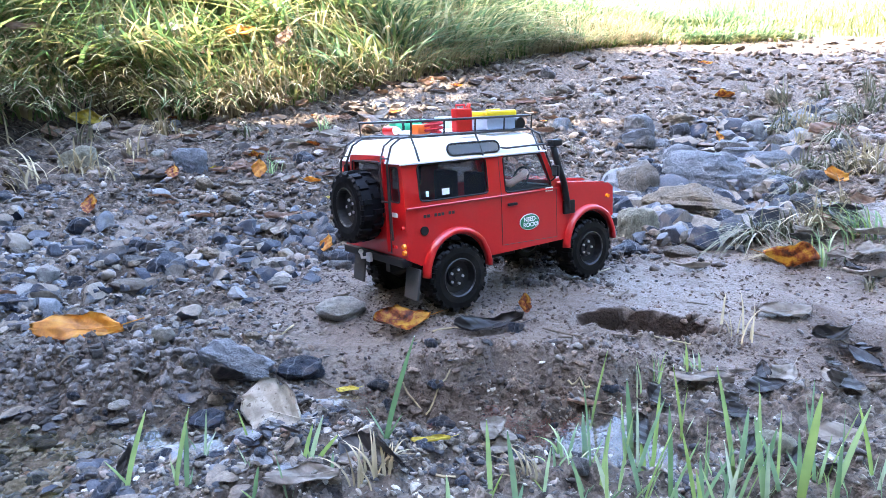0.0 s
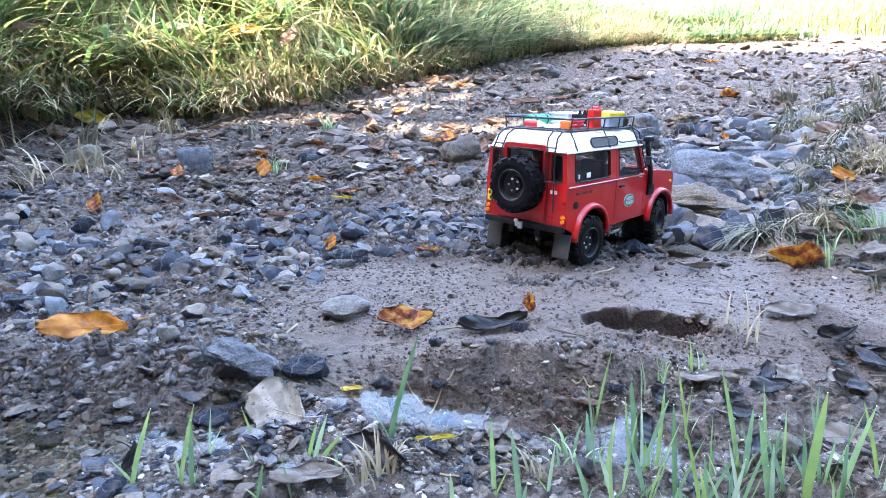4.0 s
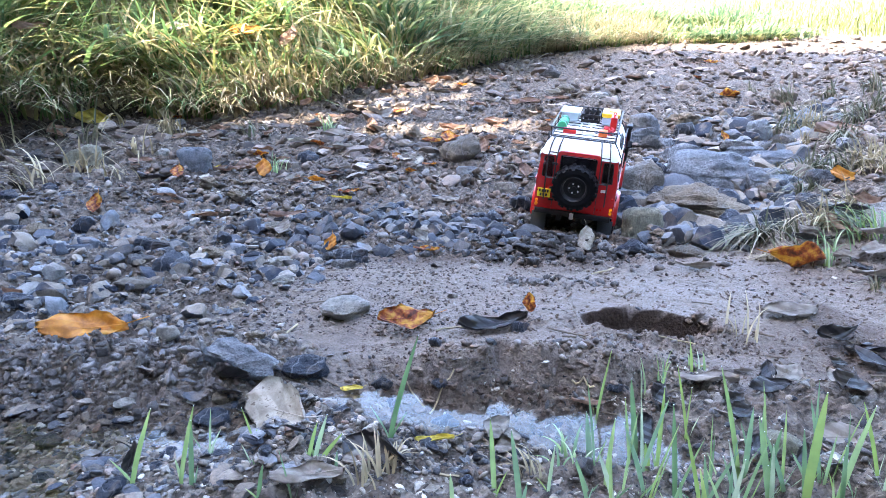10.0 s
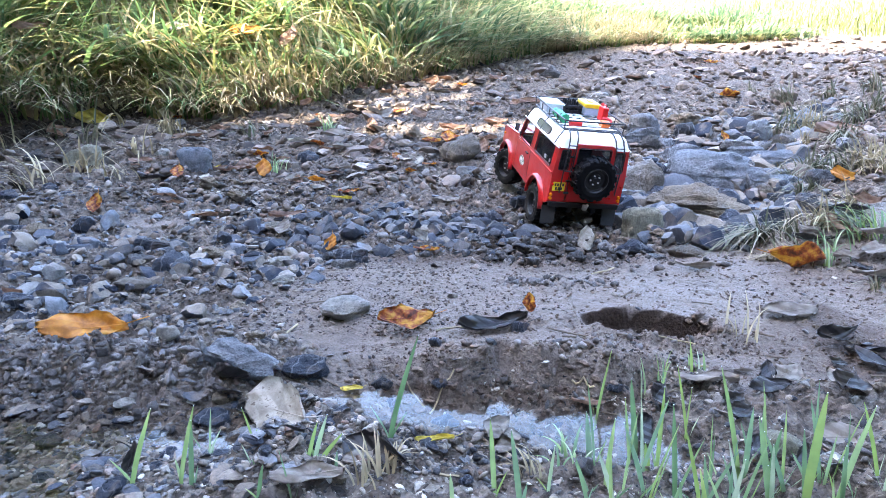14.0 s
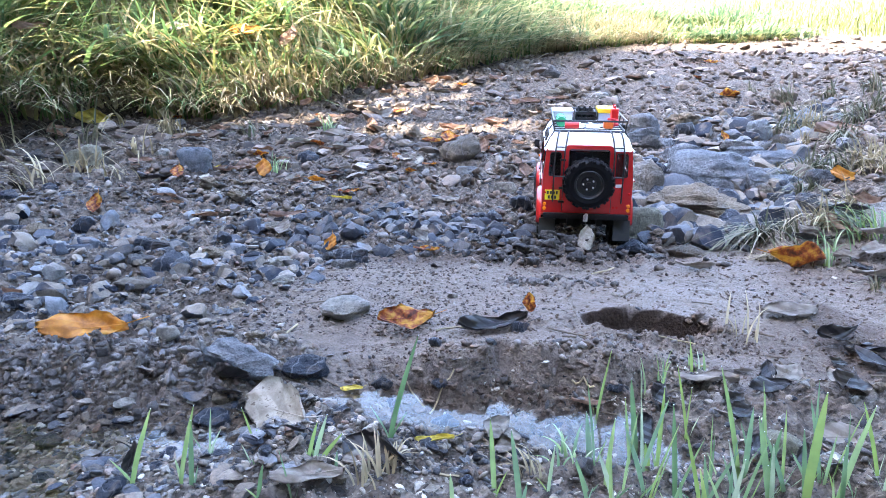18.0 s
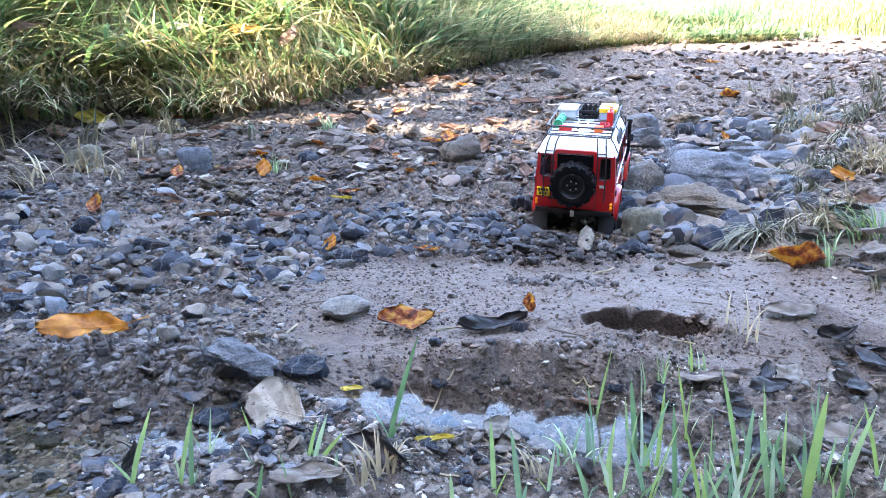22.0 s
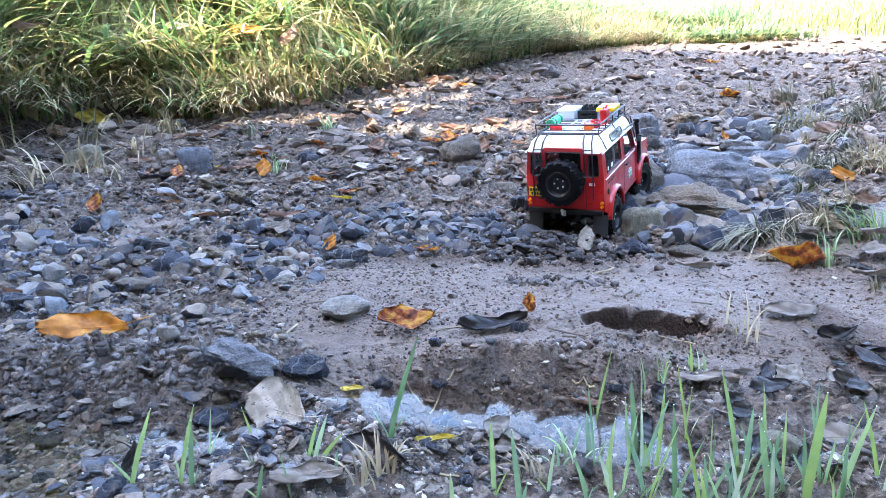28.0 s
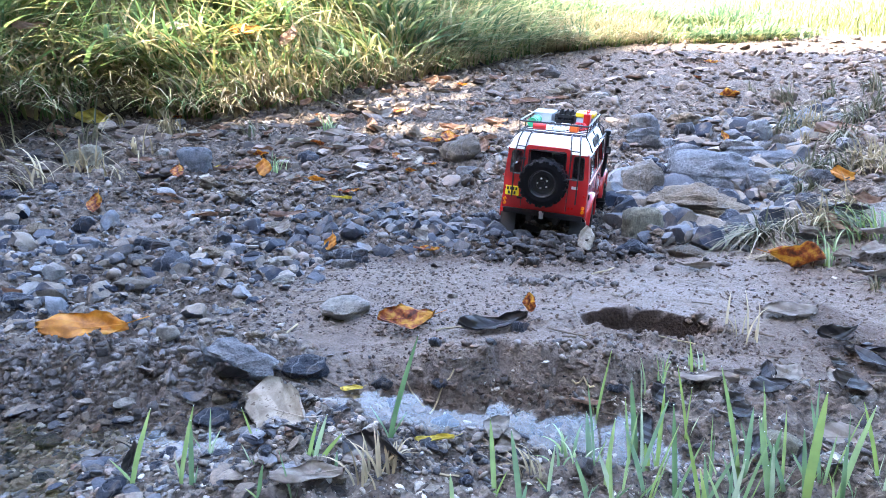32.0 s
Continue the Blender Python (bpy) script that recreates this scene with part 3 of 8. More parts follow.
def build_ground():
    xs = spaced(-0.60, 0.62, 0.0037, 1.010, 1.010, -1.4, 1.6)
    tail = 0.013 * 1.06 ** np.arange(1, 130)
    xs = np.concatenate([xs[0] - np.cumsum(tail)[::-1], xs, xs[-1] + np.cumsum(tail)])
    ys = spaced(0.405, 0.90, 0.0032, 1.25, 1.009, -300, 7.0)
    ys = np.concatenate([ys, 7.0 + 0.1 * 1.25 ** np.arange(1, 38)])
    X, Y = np.meshgrid(xs, ys)
    flat = smooth01((np.hypot(X, Y - 2) - 12) / 20)
    Z = ground_fine(X, Y) * (1 - flat) + flat * (5.5 * smooth01((Y - 4) / 26))
    n, m = len(xs), len(ys)
    i = np.arange(n * m).reshape(m, n)
    faces = np.stack([i[:-1, :-1], i[:-1, 1:], i[1:, 1:], i[1:, :-1]], -1).reshape(-1, 4)
    ob = mesh_np("ground", np.stack([X, Y, Z], -1).reshape(-1, 3), faces, M_GROUND, smooth=True)
    d = Y - np.interp(X, BANK_X, BANK_Y)
    turf = smooth01((d - undercut(X) + 0.1 * vnoise(X * 5, Y * 5, 71)) / 0.25) * smooth01((Y - 0.8) / 0.5)
    wet = np.maximum(0.35 * heap(X, Y) * (0.75 + 0.25 * vnoise(X * 18, Y * 18, 46)), 0.15 * smooth01((WATER_Z + 0.006 - Z) / 0.008) * smooth01((1.1 - Y) / 0.1))
    # shade inside the boot print, painted into the ground colour
    hole_shade = smooth01((1.38 - ((X - 0.264) / 0.078) ** 2 - ((Y - 0.800) / 0.034) ** 2) / 0.16)
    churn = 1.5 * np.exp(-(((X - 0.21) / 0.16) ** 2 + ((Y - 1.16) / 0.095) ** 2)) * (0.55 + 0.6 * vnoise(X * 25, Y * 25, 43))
    # dark mud and the car's shadow together, painted into the ground colour
    under_car_shade = 0.75 * np.exp(-(((X - 0.27) / 0.13) ** 2 + ((Y - 1.30) / 0.16) ** 2)) * (0.7 + 0.3 * vnoise(X * 20, Y * 20, 45))
    # darker strip between the foot of the bank and its turf
    bank_foot = 0.7 * smooth01((d + 0.08) / 0.1) * smooth01((undercut(X) + 0.05 - d) / 0.1) * smooth01(undercut(X) / 0.05) * (0.75 + 0.25 * vnoise(X * 15, Y * 15, 47))
    mould = 0.35 * smooth01((Y - 1.35) / 0.3) * smooth01((2.9 - Y) / 0.3) * smooth01((0.0 - X) / 0.4) * smooth01(0.5 + 0.9 * vnoise(X * 4, Y * 4, 49) + 0.5 * vnoise(X * 13, Y * 13, 50))
    litter = 0.45 * smooth01((X - 0.36) / 0.15) * smooth01((1.2 - X) / 0.3) * smooth01((Y - 0.3) / 0.1) * smooth01((1.05 - Y) / 0.15) * smooth01(0.5 + 0.9 * vnoise(X * 12, Y * 12, 38))
    # wet earth among the stones, with the shade of their gaps painted in
    soil = 0.75 * (np.exp(-(((X - 0.02) / 0.30) ** 2 + ((Y - 1.33) / 0.17) ** 2)) + 0.7 * np.exp(-(((X + 0.42) / 0.32) ** 2 + ((Y - 1.08) / 0.13) ** 2))) * (0.6 + 0.5 * vnoise(X * 14, Y * 14, 96))
    damp_shade = np.clip(np.maximum(soil, 0) + np.maximum(np.maximum(np.maximum(0.9 * hole_shade, litter), np.maximum(bank_foot, mould)), np.maximum(churn * 0.8, under_car_shade * 0.8)), 0, 1)
    for key, val in (("mud", np.maximum(mud_mask(X, Y), 0.8 * heap(X, Y))), ("wet", wet), ("turf", turf), ("damp_shade", damp_shade)):
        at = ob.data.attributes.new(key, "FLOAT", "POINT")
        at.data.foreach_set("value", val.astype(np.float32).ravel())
    return tagged(ob, "wet brown mud and grey gravel of a farm track ford", "ground", kind="structure")


ground = build_ground()


def build_water():
    bm = bmesh.new()
    bmesh.ops.create_grid(bm, x_segments=60, y_segments=24, size=1, matrix=Matrix.LocRotScale((-0.10, 0.57, WATER_Z), None, (0.75, 0.24, 1)))
    ob = part("water", bm, M_WATER, smooth=True)
    ob.visible_shadow = False
    return tagged(ob, "clear shallow trickle of water over gravel, mirroring the sky", "water", kind="structure")


build_water()


# ---- stones ----
def rock_mesh(name, seed, mat, subdiv=3, flat=0.6, rough=0.18, cuts=9):
    """A broken stone of about unit size: planes hacked off a ball, then roughened."""
    rng = random.Random(seed)
    bm = bmesh.new()
    bmesh.ops.create_icosphere(bm, subdivisions=subdiv, radius=0.5)
    planes = []
    for _ in range(cuts):
        n = Vector((rng.uniform(-1, 1), rng.uniform(-1, 1), rng.uniform(-1, 1))).normalized()
        planes.append((n, rng.uniform(0.26, 0.42)))
    off = Vector((rng.uniform(0, 50), rng.uniform(0, 50), rng.uniform(0, 50)))
    if cuts < 7:
        # a water-worn block: swollen towards a cushion
        for v in bm.verts:
            v.co = Vector([math.copysign(abs(c * 2) ** 0.72 * 0.5, c) for c in v.co])
    for v in bm.verts:
        for n, d in planes:
            k = v.co.dot(n)
            if k > d:
                v.co -= n * (k - d) * 0.9
        v.co += v.co.normalized() * rough * 0.45 * noise.noise(v.co * 2.3 + off)
        v.co += v.co.normalized() * rough * 0.30 * noise.noise(v.co * 6.5 + off)
        v.co += v.co.normalized() * rough * 0.20 * noise.noise(Vector((v.co.x * 4, v.co.y * 4, v.co.z * 17)) + off)
        v.co.z *= flat
    me = bpy.data.meshes.new(name)
    bm.to_mesh(me)
    bm.free()
    me.shade_smooth()
    me.set_sharp_from_angle(angle=radians(32))
    me.materials.append(mat)
    return me


def block_mesh(name, seed, mat, kind):
    """A water-worn block of about unit size: flat top, rounded corners, ledges and pits."""
    rng = random.Random(seed)
    bm = bmesh.new()
    bmesh.ops.create_cube(bm, size=1)
    bmesh.ops.subdivide_edges(bm, edges=bm.edges[:], cuts=22, use_grid_fill=True)
    off = Vector((rng.uniform(0, 50), rng.uniform(0, 50), rng.uniform(0, 50)))
    planes = [(Vector((rng.uniform(-1, 1), rng.uniform(-1, 1), rng.uniform(-0.2, 0.9))).normalized(), rng.uniform(0.36, 0.47)) for _ in range(2 if kind == "mossy" else 6)]
    for v in bm.verts:
        p = v.co * 2
        k = (abs(p.x) ** 4.5 + abs(p.y) ** 4.5 + abs(p.z) ** 4.5) ** (1 / 4.5)
        v.co = v.co / k
        for n, d in planes:
            over = v.co.dot(n) - d
            if over > 0:
                v.co -= n * over * 0.85
        way = v.co.normalized()
        v.co += way * (0.075 * noise.noise(v.co * 1.9 + off) + 0.035 * noise.noise(v.co * 5 + off) + 0.018 * noise.noise(v.co * 12 + off) + 0.008 * noise.noise(v.co * 27 + off))
        v.co += way * 0.035 * max(0.0, noise.noise(Vector((v.co.x * 2, v.co.y * 2, v.co.z * 9)) + off)) ** 0.5
        v.co.z *= 0.6
    me = bpy.data.meshes.new(name)
    bm.to_mesh(me)
    bm.free()
    me.shade_smooth()
    me.set_sharp_from_angle(angle=radians(38))
    me.materials.append(mat)
    return me


ROCKS = {}


def rock(x, y, size, kind="stone", seed=0, stretch=(1, 1, 1), rz=0, tilt=0, sink=0.35, label="", z=None):
    mats = dict(stone=M_STONE, boulder=M_BOULDER, slate=M_SLATE, tan=M_TAN, mossy=M_MOSSY, pale=M_PALE, grey=M_BOULDER)
    key = (kind, seed % 9)
    if key not in ROCKS and kind in ("boulder", "mossy"):
        ROCKS[key] = block_mesh("stone", seed * 5 + len(kind), mats[kind], kind)
    if key not in ROCKS:
        ROCKS[key] = rock_mesh("stone", seed * 7 + len(kind), mats[kind], 4 if kind in ("boulder", "tan", "mossy", "grey") else 3, cuts=dict(boulder=5, tan=12, mossy=14, grey=16).get(kind, 9), rough=dict(tan=0.26, grey=0.26).get(kind, 0.18))
    ob = new("stone" if size < 0.16 else "boulder", ROCKS[key])
    ob.scale = tuple(size * s for s in stretch)
    base = gz(x, y) if z is None else z
    ob.matrix_basis = pose(x, y, base + size * stretch[2] * 0.6 * 0.17, tilt, tilt * 0.5, rz) @ Matrix.Diagonal((*ob.scale, 1))
    words = dict(stone="grey weathered stone half sunk in the gravel", boulder="smooth grey boulder in the rocky track", slate="dark wet slate stone with pale veins", tan="tan layered sandstone slab among grey rocks", mossy="squared olive-grey stone block beside the rut", pale="pale limestone lying on wet gravel", grey="broken grey stone with pale faces beside the water")
    return tagged(ob, label or words[kind], "stone", "stones of the track")


def pebbles(name, count, x0, x1, y0, y1, smin, smax, seed, keep, mat=None, power=2.2, subdiv=1):
    """Loose pebbles strewn over a stretch, joined: nobody could count them."""
    rng = np.random.default_rng(seed)
    bm = bmesh.new()
    bmesh.ops.create_icosphere(bm, subdivisions=subdiv, radius=1)
    bv = np.array([v.co[:] for v in bm.verts])
    bm.verts.index_update()
    bf = np.array([[v.index for v in f.verts] for f in bm.faces])
    bm.free()
    # even share of the picture: more where the camera is near
    u = rng.random(count * 3)
    y = 1 / (1 / y0 + u * (1 / y1 - 1 / y0))
    x = x0 + (x1 - x0) * rng.random(count * 3)
    ok = rng.random(count * 3) < keep(x, y)
    x, y = x[ok][:count], y[ok][:count]
    k = len(x)
    s = (smin + (smax - smin) * rng.random(k) ** power) * np.clip(0.55 + 0.3 * y, 0.6, 1.6)
    z = ground_fine(x, y)
    sc = np.stack([s * rng.uniform(0.7, 1.3, k), s * rng.uniform(0.7, 1.3, k), s * rng.uniform(0.35, 0.8, k)], 1)
    a = rng.uniform(0, 6.3, k)
    v = bv[None] * (1 + (0.40 if subdiv < 2 else 0.16) * (rng.random((k, len(bv), 1)) - 0.5))
    if mat in (M_CLOD, M_CRUMB):
        v = bv[None] * (1 + 1.0 * (rng.random((k, len(bv), 1)) - 0.5)) * np.array([1.0, 1.0, 1.35])
    for _ in range(4 + 3 * (subdiv - 1)):
        n = rng.normal(0, 1, (k, 1, 3))
        n /= np.linalg.norm(n, axis=2, keepdims=True)
        over = np.clip((v * n).sum(2, keepdims=True) - rng.uniform(0.35 if subdiv < 2 else 0.25, 0.75 if subdiv < 2 else 0.6, (k, 1, 1)), 0, None)
        v = v - n * over
    v = v * sc[:, None]
    t1, t2 = rng.normal(0, 0.3, (k, 1)), rng.normal(0, 0.3, (k, 1))
    v[..., 2] += t1 * v[..., 0] + t2 * v[..., 1]
    vx = v[..., 0] * np.cos(a)[:, None] - v[..., 1] * np.sin(a)[:, None]
    vy = v[..., 0] * np.sin(a)[:, None] + v[..., 1] * np.cos(a)[:, None]
    V = np.stack([vx + x[:, None], vy + y[:, None], v[..., 2] + (z + sc[:, 2] * rng.uniform(-0.1, 0.5, k))[:, None]], -1)
    F = bf[None] + (np.arange(k) * len(bv))[:, None, None]
    return mesh_np(name, V.reshape(-1, 3), F.reshape(-1, 3), mat or M_PEBBLE, smooth=True)


def pool(x, y):
    return smooth01(1.3 - ((x - 0.015) / 0.18) ** 2 - ((y - 0.632 + 0.32 * (x - 0.02)) / 0.060) ** 2)


def on_gravel(x, y):
    d = y - np.interp(x, BANK_X, BANK_Y)
    return (1 - 0.97 * mud_mask(x, y)) * (d < 0.05) * (1 - 0.85 * pool(x, y)) * (1 - 0.95 * np.clip(2 * heap(x, y), 0, 1)) * (1 - 0.45 * smooth01((-0.13 - x) / 0.07) * smooth01((0.69 - y) / 0.06)) * (0.10 + 0.90 * smooth01((vnoise(x * 3, y * 3, 83) + 0.6 * vnoise(x * 8, y * 8, 81) + 0.10) / 0.45))


tagged(pebbles("gravel", 20000, -1.2, 1.4, 0.46, 2.3, 0.0012, 0.0085, 3, on_gravel, power=3.0), "small grey, tan and white pebbles on wet earth", "gravel", kind="stuff")
tagged(pebbles("gravel", 6500, -1.1, 1.2, 0.46, 1.7, 0.003, 0.0095, 8, on_gravel, subdiv=2), "grey and tan pebbles bedded in wet earth", "gravel", kind="stuff")
tagged(pebbles("gravel", 3000, -0.26, 0.32, 0.405, 0.60, 0.0010, 0.0062, 9, lambda x, y: 0.3 + 0.7 * (vnoise(x * 12, y * 12, 82) > -0.3), M_LIGHTPEB, subdiv=2, power=2.8), "washed pale pebbles at the edge of the water", "gravel", kind="stuff")
tagged(pebbles("gravel", 11000, -1.6, 3.2, 0.95, 5.6, 0.0025, 0.017, 4, on_gravel, M_TRACK), "mixed grey and brown gravel of the sloping track", "gravel", kind="stuff")

tagged(pebbles("gravel", 1900, -0.22, 0.30, 0.625, 0.712, 0.0010, 0.0055, 31, lambda x, y: (0.3 + 0.7 * (vnoise(x * 14, y * 14, 84) > -0.2)) * (1 - 0.85 * pool(x, y)), M_LIGHTPEB, subdiv=2, power=2.6), "pebbles washed out of the cut mud edge", "gravel", kind="stuff")
tagged(pebbles("gravel", 1100, -0.62, -0.18, 0.45, 0.64, 0.0012, 0.0075, 32, lambda x, y: 0.4 + 0.6 * (vnoise(x * 12, y * 12, 85) > -0.2), M_LIGHTPEB, subdiv=2, power=2.4), "pale tan and grey pebbles on the bed of the trickle", "gravel", kind="stuff")
tagged(pebbles("mud_crumbs", 1300, 0.36, 0.85, 0.66, 1.15, 0.0010, 0.0062, 33, lambda x, y: 0.2 + 0.8 * smooth01(0.3 + 1.2 * vnoise(x * 9, y * 9, 86)), M_CRUMB, subdiv=2, power=2.4), "brown crumbs and bits on the trodden mud", "soil", kind="stuff")
tagged(pebbles("grit", 7500, -0.46, 0.18, 0.79, 1.28, 0.0007, 0.0044, 29, lambda x, y: 0.25 + 0.75 * smooth01((0.08 - x - 0.35 * (y - 1)) / 0.2), M_TRACK, power=2.4), "fine sandy grit at the edge of the mud", "grit", kind="stuff")
tagged(pebbles("loose_stones", 800, -1.2, 1.4, 0.75, 2.6, 0.006, 0.020, 6, on_gravel, subdiv=2, power=1.8), "fist-small grey and blue stones bedded in the track", "stones", kind="stuff")


def stones(name, count, x0, x1, y0, y1, smin, smax, seed, keep, mat, power=2.0, flat=(0.58, 0.95), wane=0.0, cuts=7, lumps=1.0, seat=(-0.25, 0.48)):
    """Broken, angular stones bedded in the ground, joined: balls hacked flat by planes."""
    rng = np.random.default_rng(seed)
    bm = bmesh.new()
    bmesh.ops.create_icosphere(bm, subdivisions=3, radius=1)
    bv = np.array([v.co[:] for v in bm.verts])
    bm.verts.index_update()
    bf = np.array([[v.index for v in f.verts] for f in bm.faces])
    bm.free()
    u = rng.random(count * 4)
    y = 1 / (1 / y0 + u * (1 / y1 - 1 / y0))
    x = x0 + (x1 - x0) * rng.random(count * 4)
    ok = rng.random(count * 4) < keep(x, y)
    x, y = x[ok][:count], y[ok][:count]
    k = len(x)
    s = (smin + (smax - smin) * rng.random(k) ** power) * np.clip(1 + wane * (y - 1), 0.6, 2.2)
    v = np.repeat(bv[None], k, 0) * 1.12
    for _ in range(cuts):
        n = rng.normal(0, 1, (k, 1, 3))
        n /= np.linalg.norm(n, axis=2, keepdims=True)
        v = v - n * np.clip((v * n).sum(2, keepdims=True) - rng.uniform(0.50, 0.92, (k, 1, 1)), 0, None)
    for f, a in ((3.0, 0.05), (7.0, 0.03), (13.0, 0.018)):
        ph = rng.uniform(0, 6.3, (k, 1, 3))
        v = v * (1 + lumps * a * np.sin(f * v[..., [1, 2, 0]] + ph).sum(2, keepdims=True))
    sc = np.stack([s * rng.uniform(0.85, 1.45, k), s * rng.uniform(0.65, 1.0, k), s * rng.uniform(*flat, k)], 1)
    v = v * sc[:, None]
    t1, t2 = rng.normal(0, 0.14, (k, 1)), rng.normal(0, 0.14, (k, 1))
    v[..., 2] += t1 * v[..., 0] + t2 * v[..., 1]
    a = rng.uniform(0, 6.3, k)
    vx = v[..., 0] * np.cos(a)[:, None] - v[..., 1] * np.sin(a)[:, None]
    vy = v[..., 0] * np.sin(a)[:, None] + v[..., 1] * np.cos(a)[:, None]
    z = ground_fine(x, y) + sc[:, 2] * rng.uniform(*seat, k)
    V = np.stack([vx + x[:, None], vy + y[:, None], v[..., 2] + z[:, None]], -1)
    F = bf[None] + (np.arange(k) * len(bv))[:, None, None]
    ob = mesh_np(name, V.reshape(-1, 3), F.reshape(-1, 3), mat, smooth=True)
    if cuts > 3:
        ob.data.set_sharp_from_angle(angle=radians(24))
    return ob


def under_bank(x, y):
    return y < np.interp(x, BANK_X, BANK_Y) - 0.02


def clear_of_car(x, y):
    """The strip that the wheels have swept."""
    return 1 - np.exp(-(((x - 0.28) / 0.13) ** 6 + ((y - 1.36) / 0.22) ** 6))


def drift(x, y, cx, cy, rx, ry):
    return np.exp(-(((x - cx) / rx) ** 2 + ((y - cy) / ry) ** 2))


def stone_drift(x, y):
    """Where the current has left the broken stones: drifts beside the mud, thin elsewhere."""
    clump = smooth01(0.45 + 0.9 * vnoise(x * 5, y * 5, 91) + 0.5 * vnoise(x * 13, y * 13, 92))
    a = 0.75 * drift(x, y, -0.42, 1.08, 0.30, 0.11) + 0.6 * drift(x, y, -0.75, 1.35, 0.40, 0.22) + 0.5 * drift(x, y, -0.60, 0.90, 0.16, 0.12)
    sand = drift(x, y, -0.05, 0.98, 0.22, 0.05) + drift(x, y, -0.34, 0.90, 0.16, 0.04) + drift(x, y, -0.52, 1.34, 0.14, 0.05)
    return np.clip((0.12 + a) * (0.15 + 0.85 * clump) * (1 - 0.9 * np.clip(sand, 0, 1)), 0, 1) * (1 - mud_mask(x, y)) * under_bank(x, y) * clear_of_car(x, y) * (1 - 0.95 * np.clip(2 * heap(x, y), 0, 1))


tagged(stones("broken_stones", 1050, -1.2, 0.45, 0.80, 1.75, 0.006, 0.026, 101, stone_drift, M_BLUESTONE, power=2.2), "angular blue-grey stones in drifts on the wet track", "stones", kind="stuff")
tagged(stones("broken_stones", 2600, -1.2, 0.45, 0.78, 1.75, 0.003, 0.009, 102, lambda x, y: np.clip(0.1 + 1.2 * stone_drift(x, y), 0, 1) * (1 - mud_mask(x, y)) * under_bank(x, y), M_BLUESTONE, power=1.5), "small broken blue-grey stones between larger ones", "stones", kind="stuff")
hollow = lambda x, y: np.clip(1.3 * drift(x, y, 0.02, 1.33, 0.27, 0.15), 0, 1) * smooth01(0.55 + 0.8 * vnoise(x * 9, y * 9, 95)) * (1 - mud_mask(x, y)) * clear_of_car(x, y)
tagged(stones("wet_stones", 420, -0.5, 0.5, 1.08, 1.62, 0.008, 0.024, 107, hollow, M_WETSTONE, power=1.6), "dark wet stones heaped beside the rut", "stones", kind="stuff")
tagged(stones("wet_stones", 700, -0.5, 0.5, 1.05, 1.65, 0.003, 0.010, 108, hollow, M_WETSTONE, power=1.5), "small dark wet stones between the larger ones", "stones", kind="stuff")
gully = lambda x, y: np.clip(1.3 * np.exp(-(((x - (0.45 + 0.62 * (y - 1.3))) / 0.24) ** 4)), 0, 1) * (1 - mud_mask(x, y)) * clear_of_car(x, y) * under_bank(x, y)
tagged(stones("gully_stones", 330, 0.36, 1.6, 1.22, 2.7, 0.012, 0.046, 103, gully, M_BLUESTONE, power=1.7, flat=(0.55, 0.9)), "packed grey and dark blue stones washed into the gully", "stones", kind="stuff")
tagged(stones("gully_stones", 520, 0.34, 1.7, 1.20, 2.8, 0.006, 0.016, 104, gully, M_BLUESTONE), "small grey stones wedged between the gully stones", "stones", kind="stuff")
on_slope = lambda x, y: smooth01((y - 1.6) / 0.4) * under_bank(x, y) * (0.25 + 0.75 * smooth01(0.4 + vnoise(x * 2.2, y * 2.2, 93) + 0.5 * vnoise(x * 6, y * 6, 94)))
tagged(stones("track_stones", 1900, -1.5, 4.2, 1.65, 5.6, 0.006, 0.030, 105, on_slope, M_TRACK, power=2.2, flat=(0.30, 0.6), wane=0.22), "flat mauve-grey stones bedded in the rising track", "stones", kind="stuff")
soaked = lambda x, y: (1 - 0.9 * np.clip(1.5 * heap(x, y), 0, 1)) * smooth01((-0.10 - x) / 0.06) * smooth01((0.70 - y) / 0.05) * (1 - 0.9 * drift(x, y, -0.43, 0.590, 0.08, 0.035)) * (0.4 + 0.6 * (vnoise(x * 10, y * 10, 97) > -0.2))
tagged(stones("stream_stones", 640, -0.62, -0.10, 0.44, 0.70, 0.003, 0.013, 106, soaked, M_BLUESTONE, power=1.8, flat=(0.25, 0.45), seat=(-0.5, 0.3)), "wet flat pebbles lying in the shallow water", "stones", kind="stuff")


tagged(stones("mud_clods", 320, -0.54, -0.22, 0.62, 0.75, 0.0025, 0.0070, 111, lambda x, y: np.clip(1.4 * heap(x, y), 0, 1), M_HEAPCLOD, power=1.9, flat=(0.7, 1.15), cuts=1, lumps=3.2, seat=(-0.8, 0.1)), "heap of wet grey mud clods beside the water", "soil", kind="stuff")
tagged(stones("mud_clods", 1100, -0.56, -0.20, 0.61, 0.77, 0.0010, 0.0030, 112, lambda x, y: np.clip(1.4 * heap(x, y), 0, 1), M_HEAPCLOD, power=1.4, flat=(0.7, 1.1), cuts=1, lumps=3.2, seat=(-0.7, 0.3)), "crumbs between the mud clods of the heap", "soil", kind="stuff")
spoil = lambda x, y: np.clip(1.5 * drift(x, y, 0.185, 1.135, 0.080, 0.032) + 0.6 * drift(x, y, 0.26, 1.17, 0.08, 0.02), 0, 1)
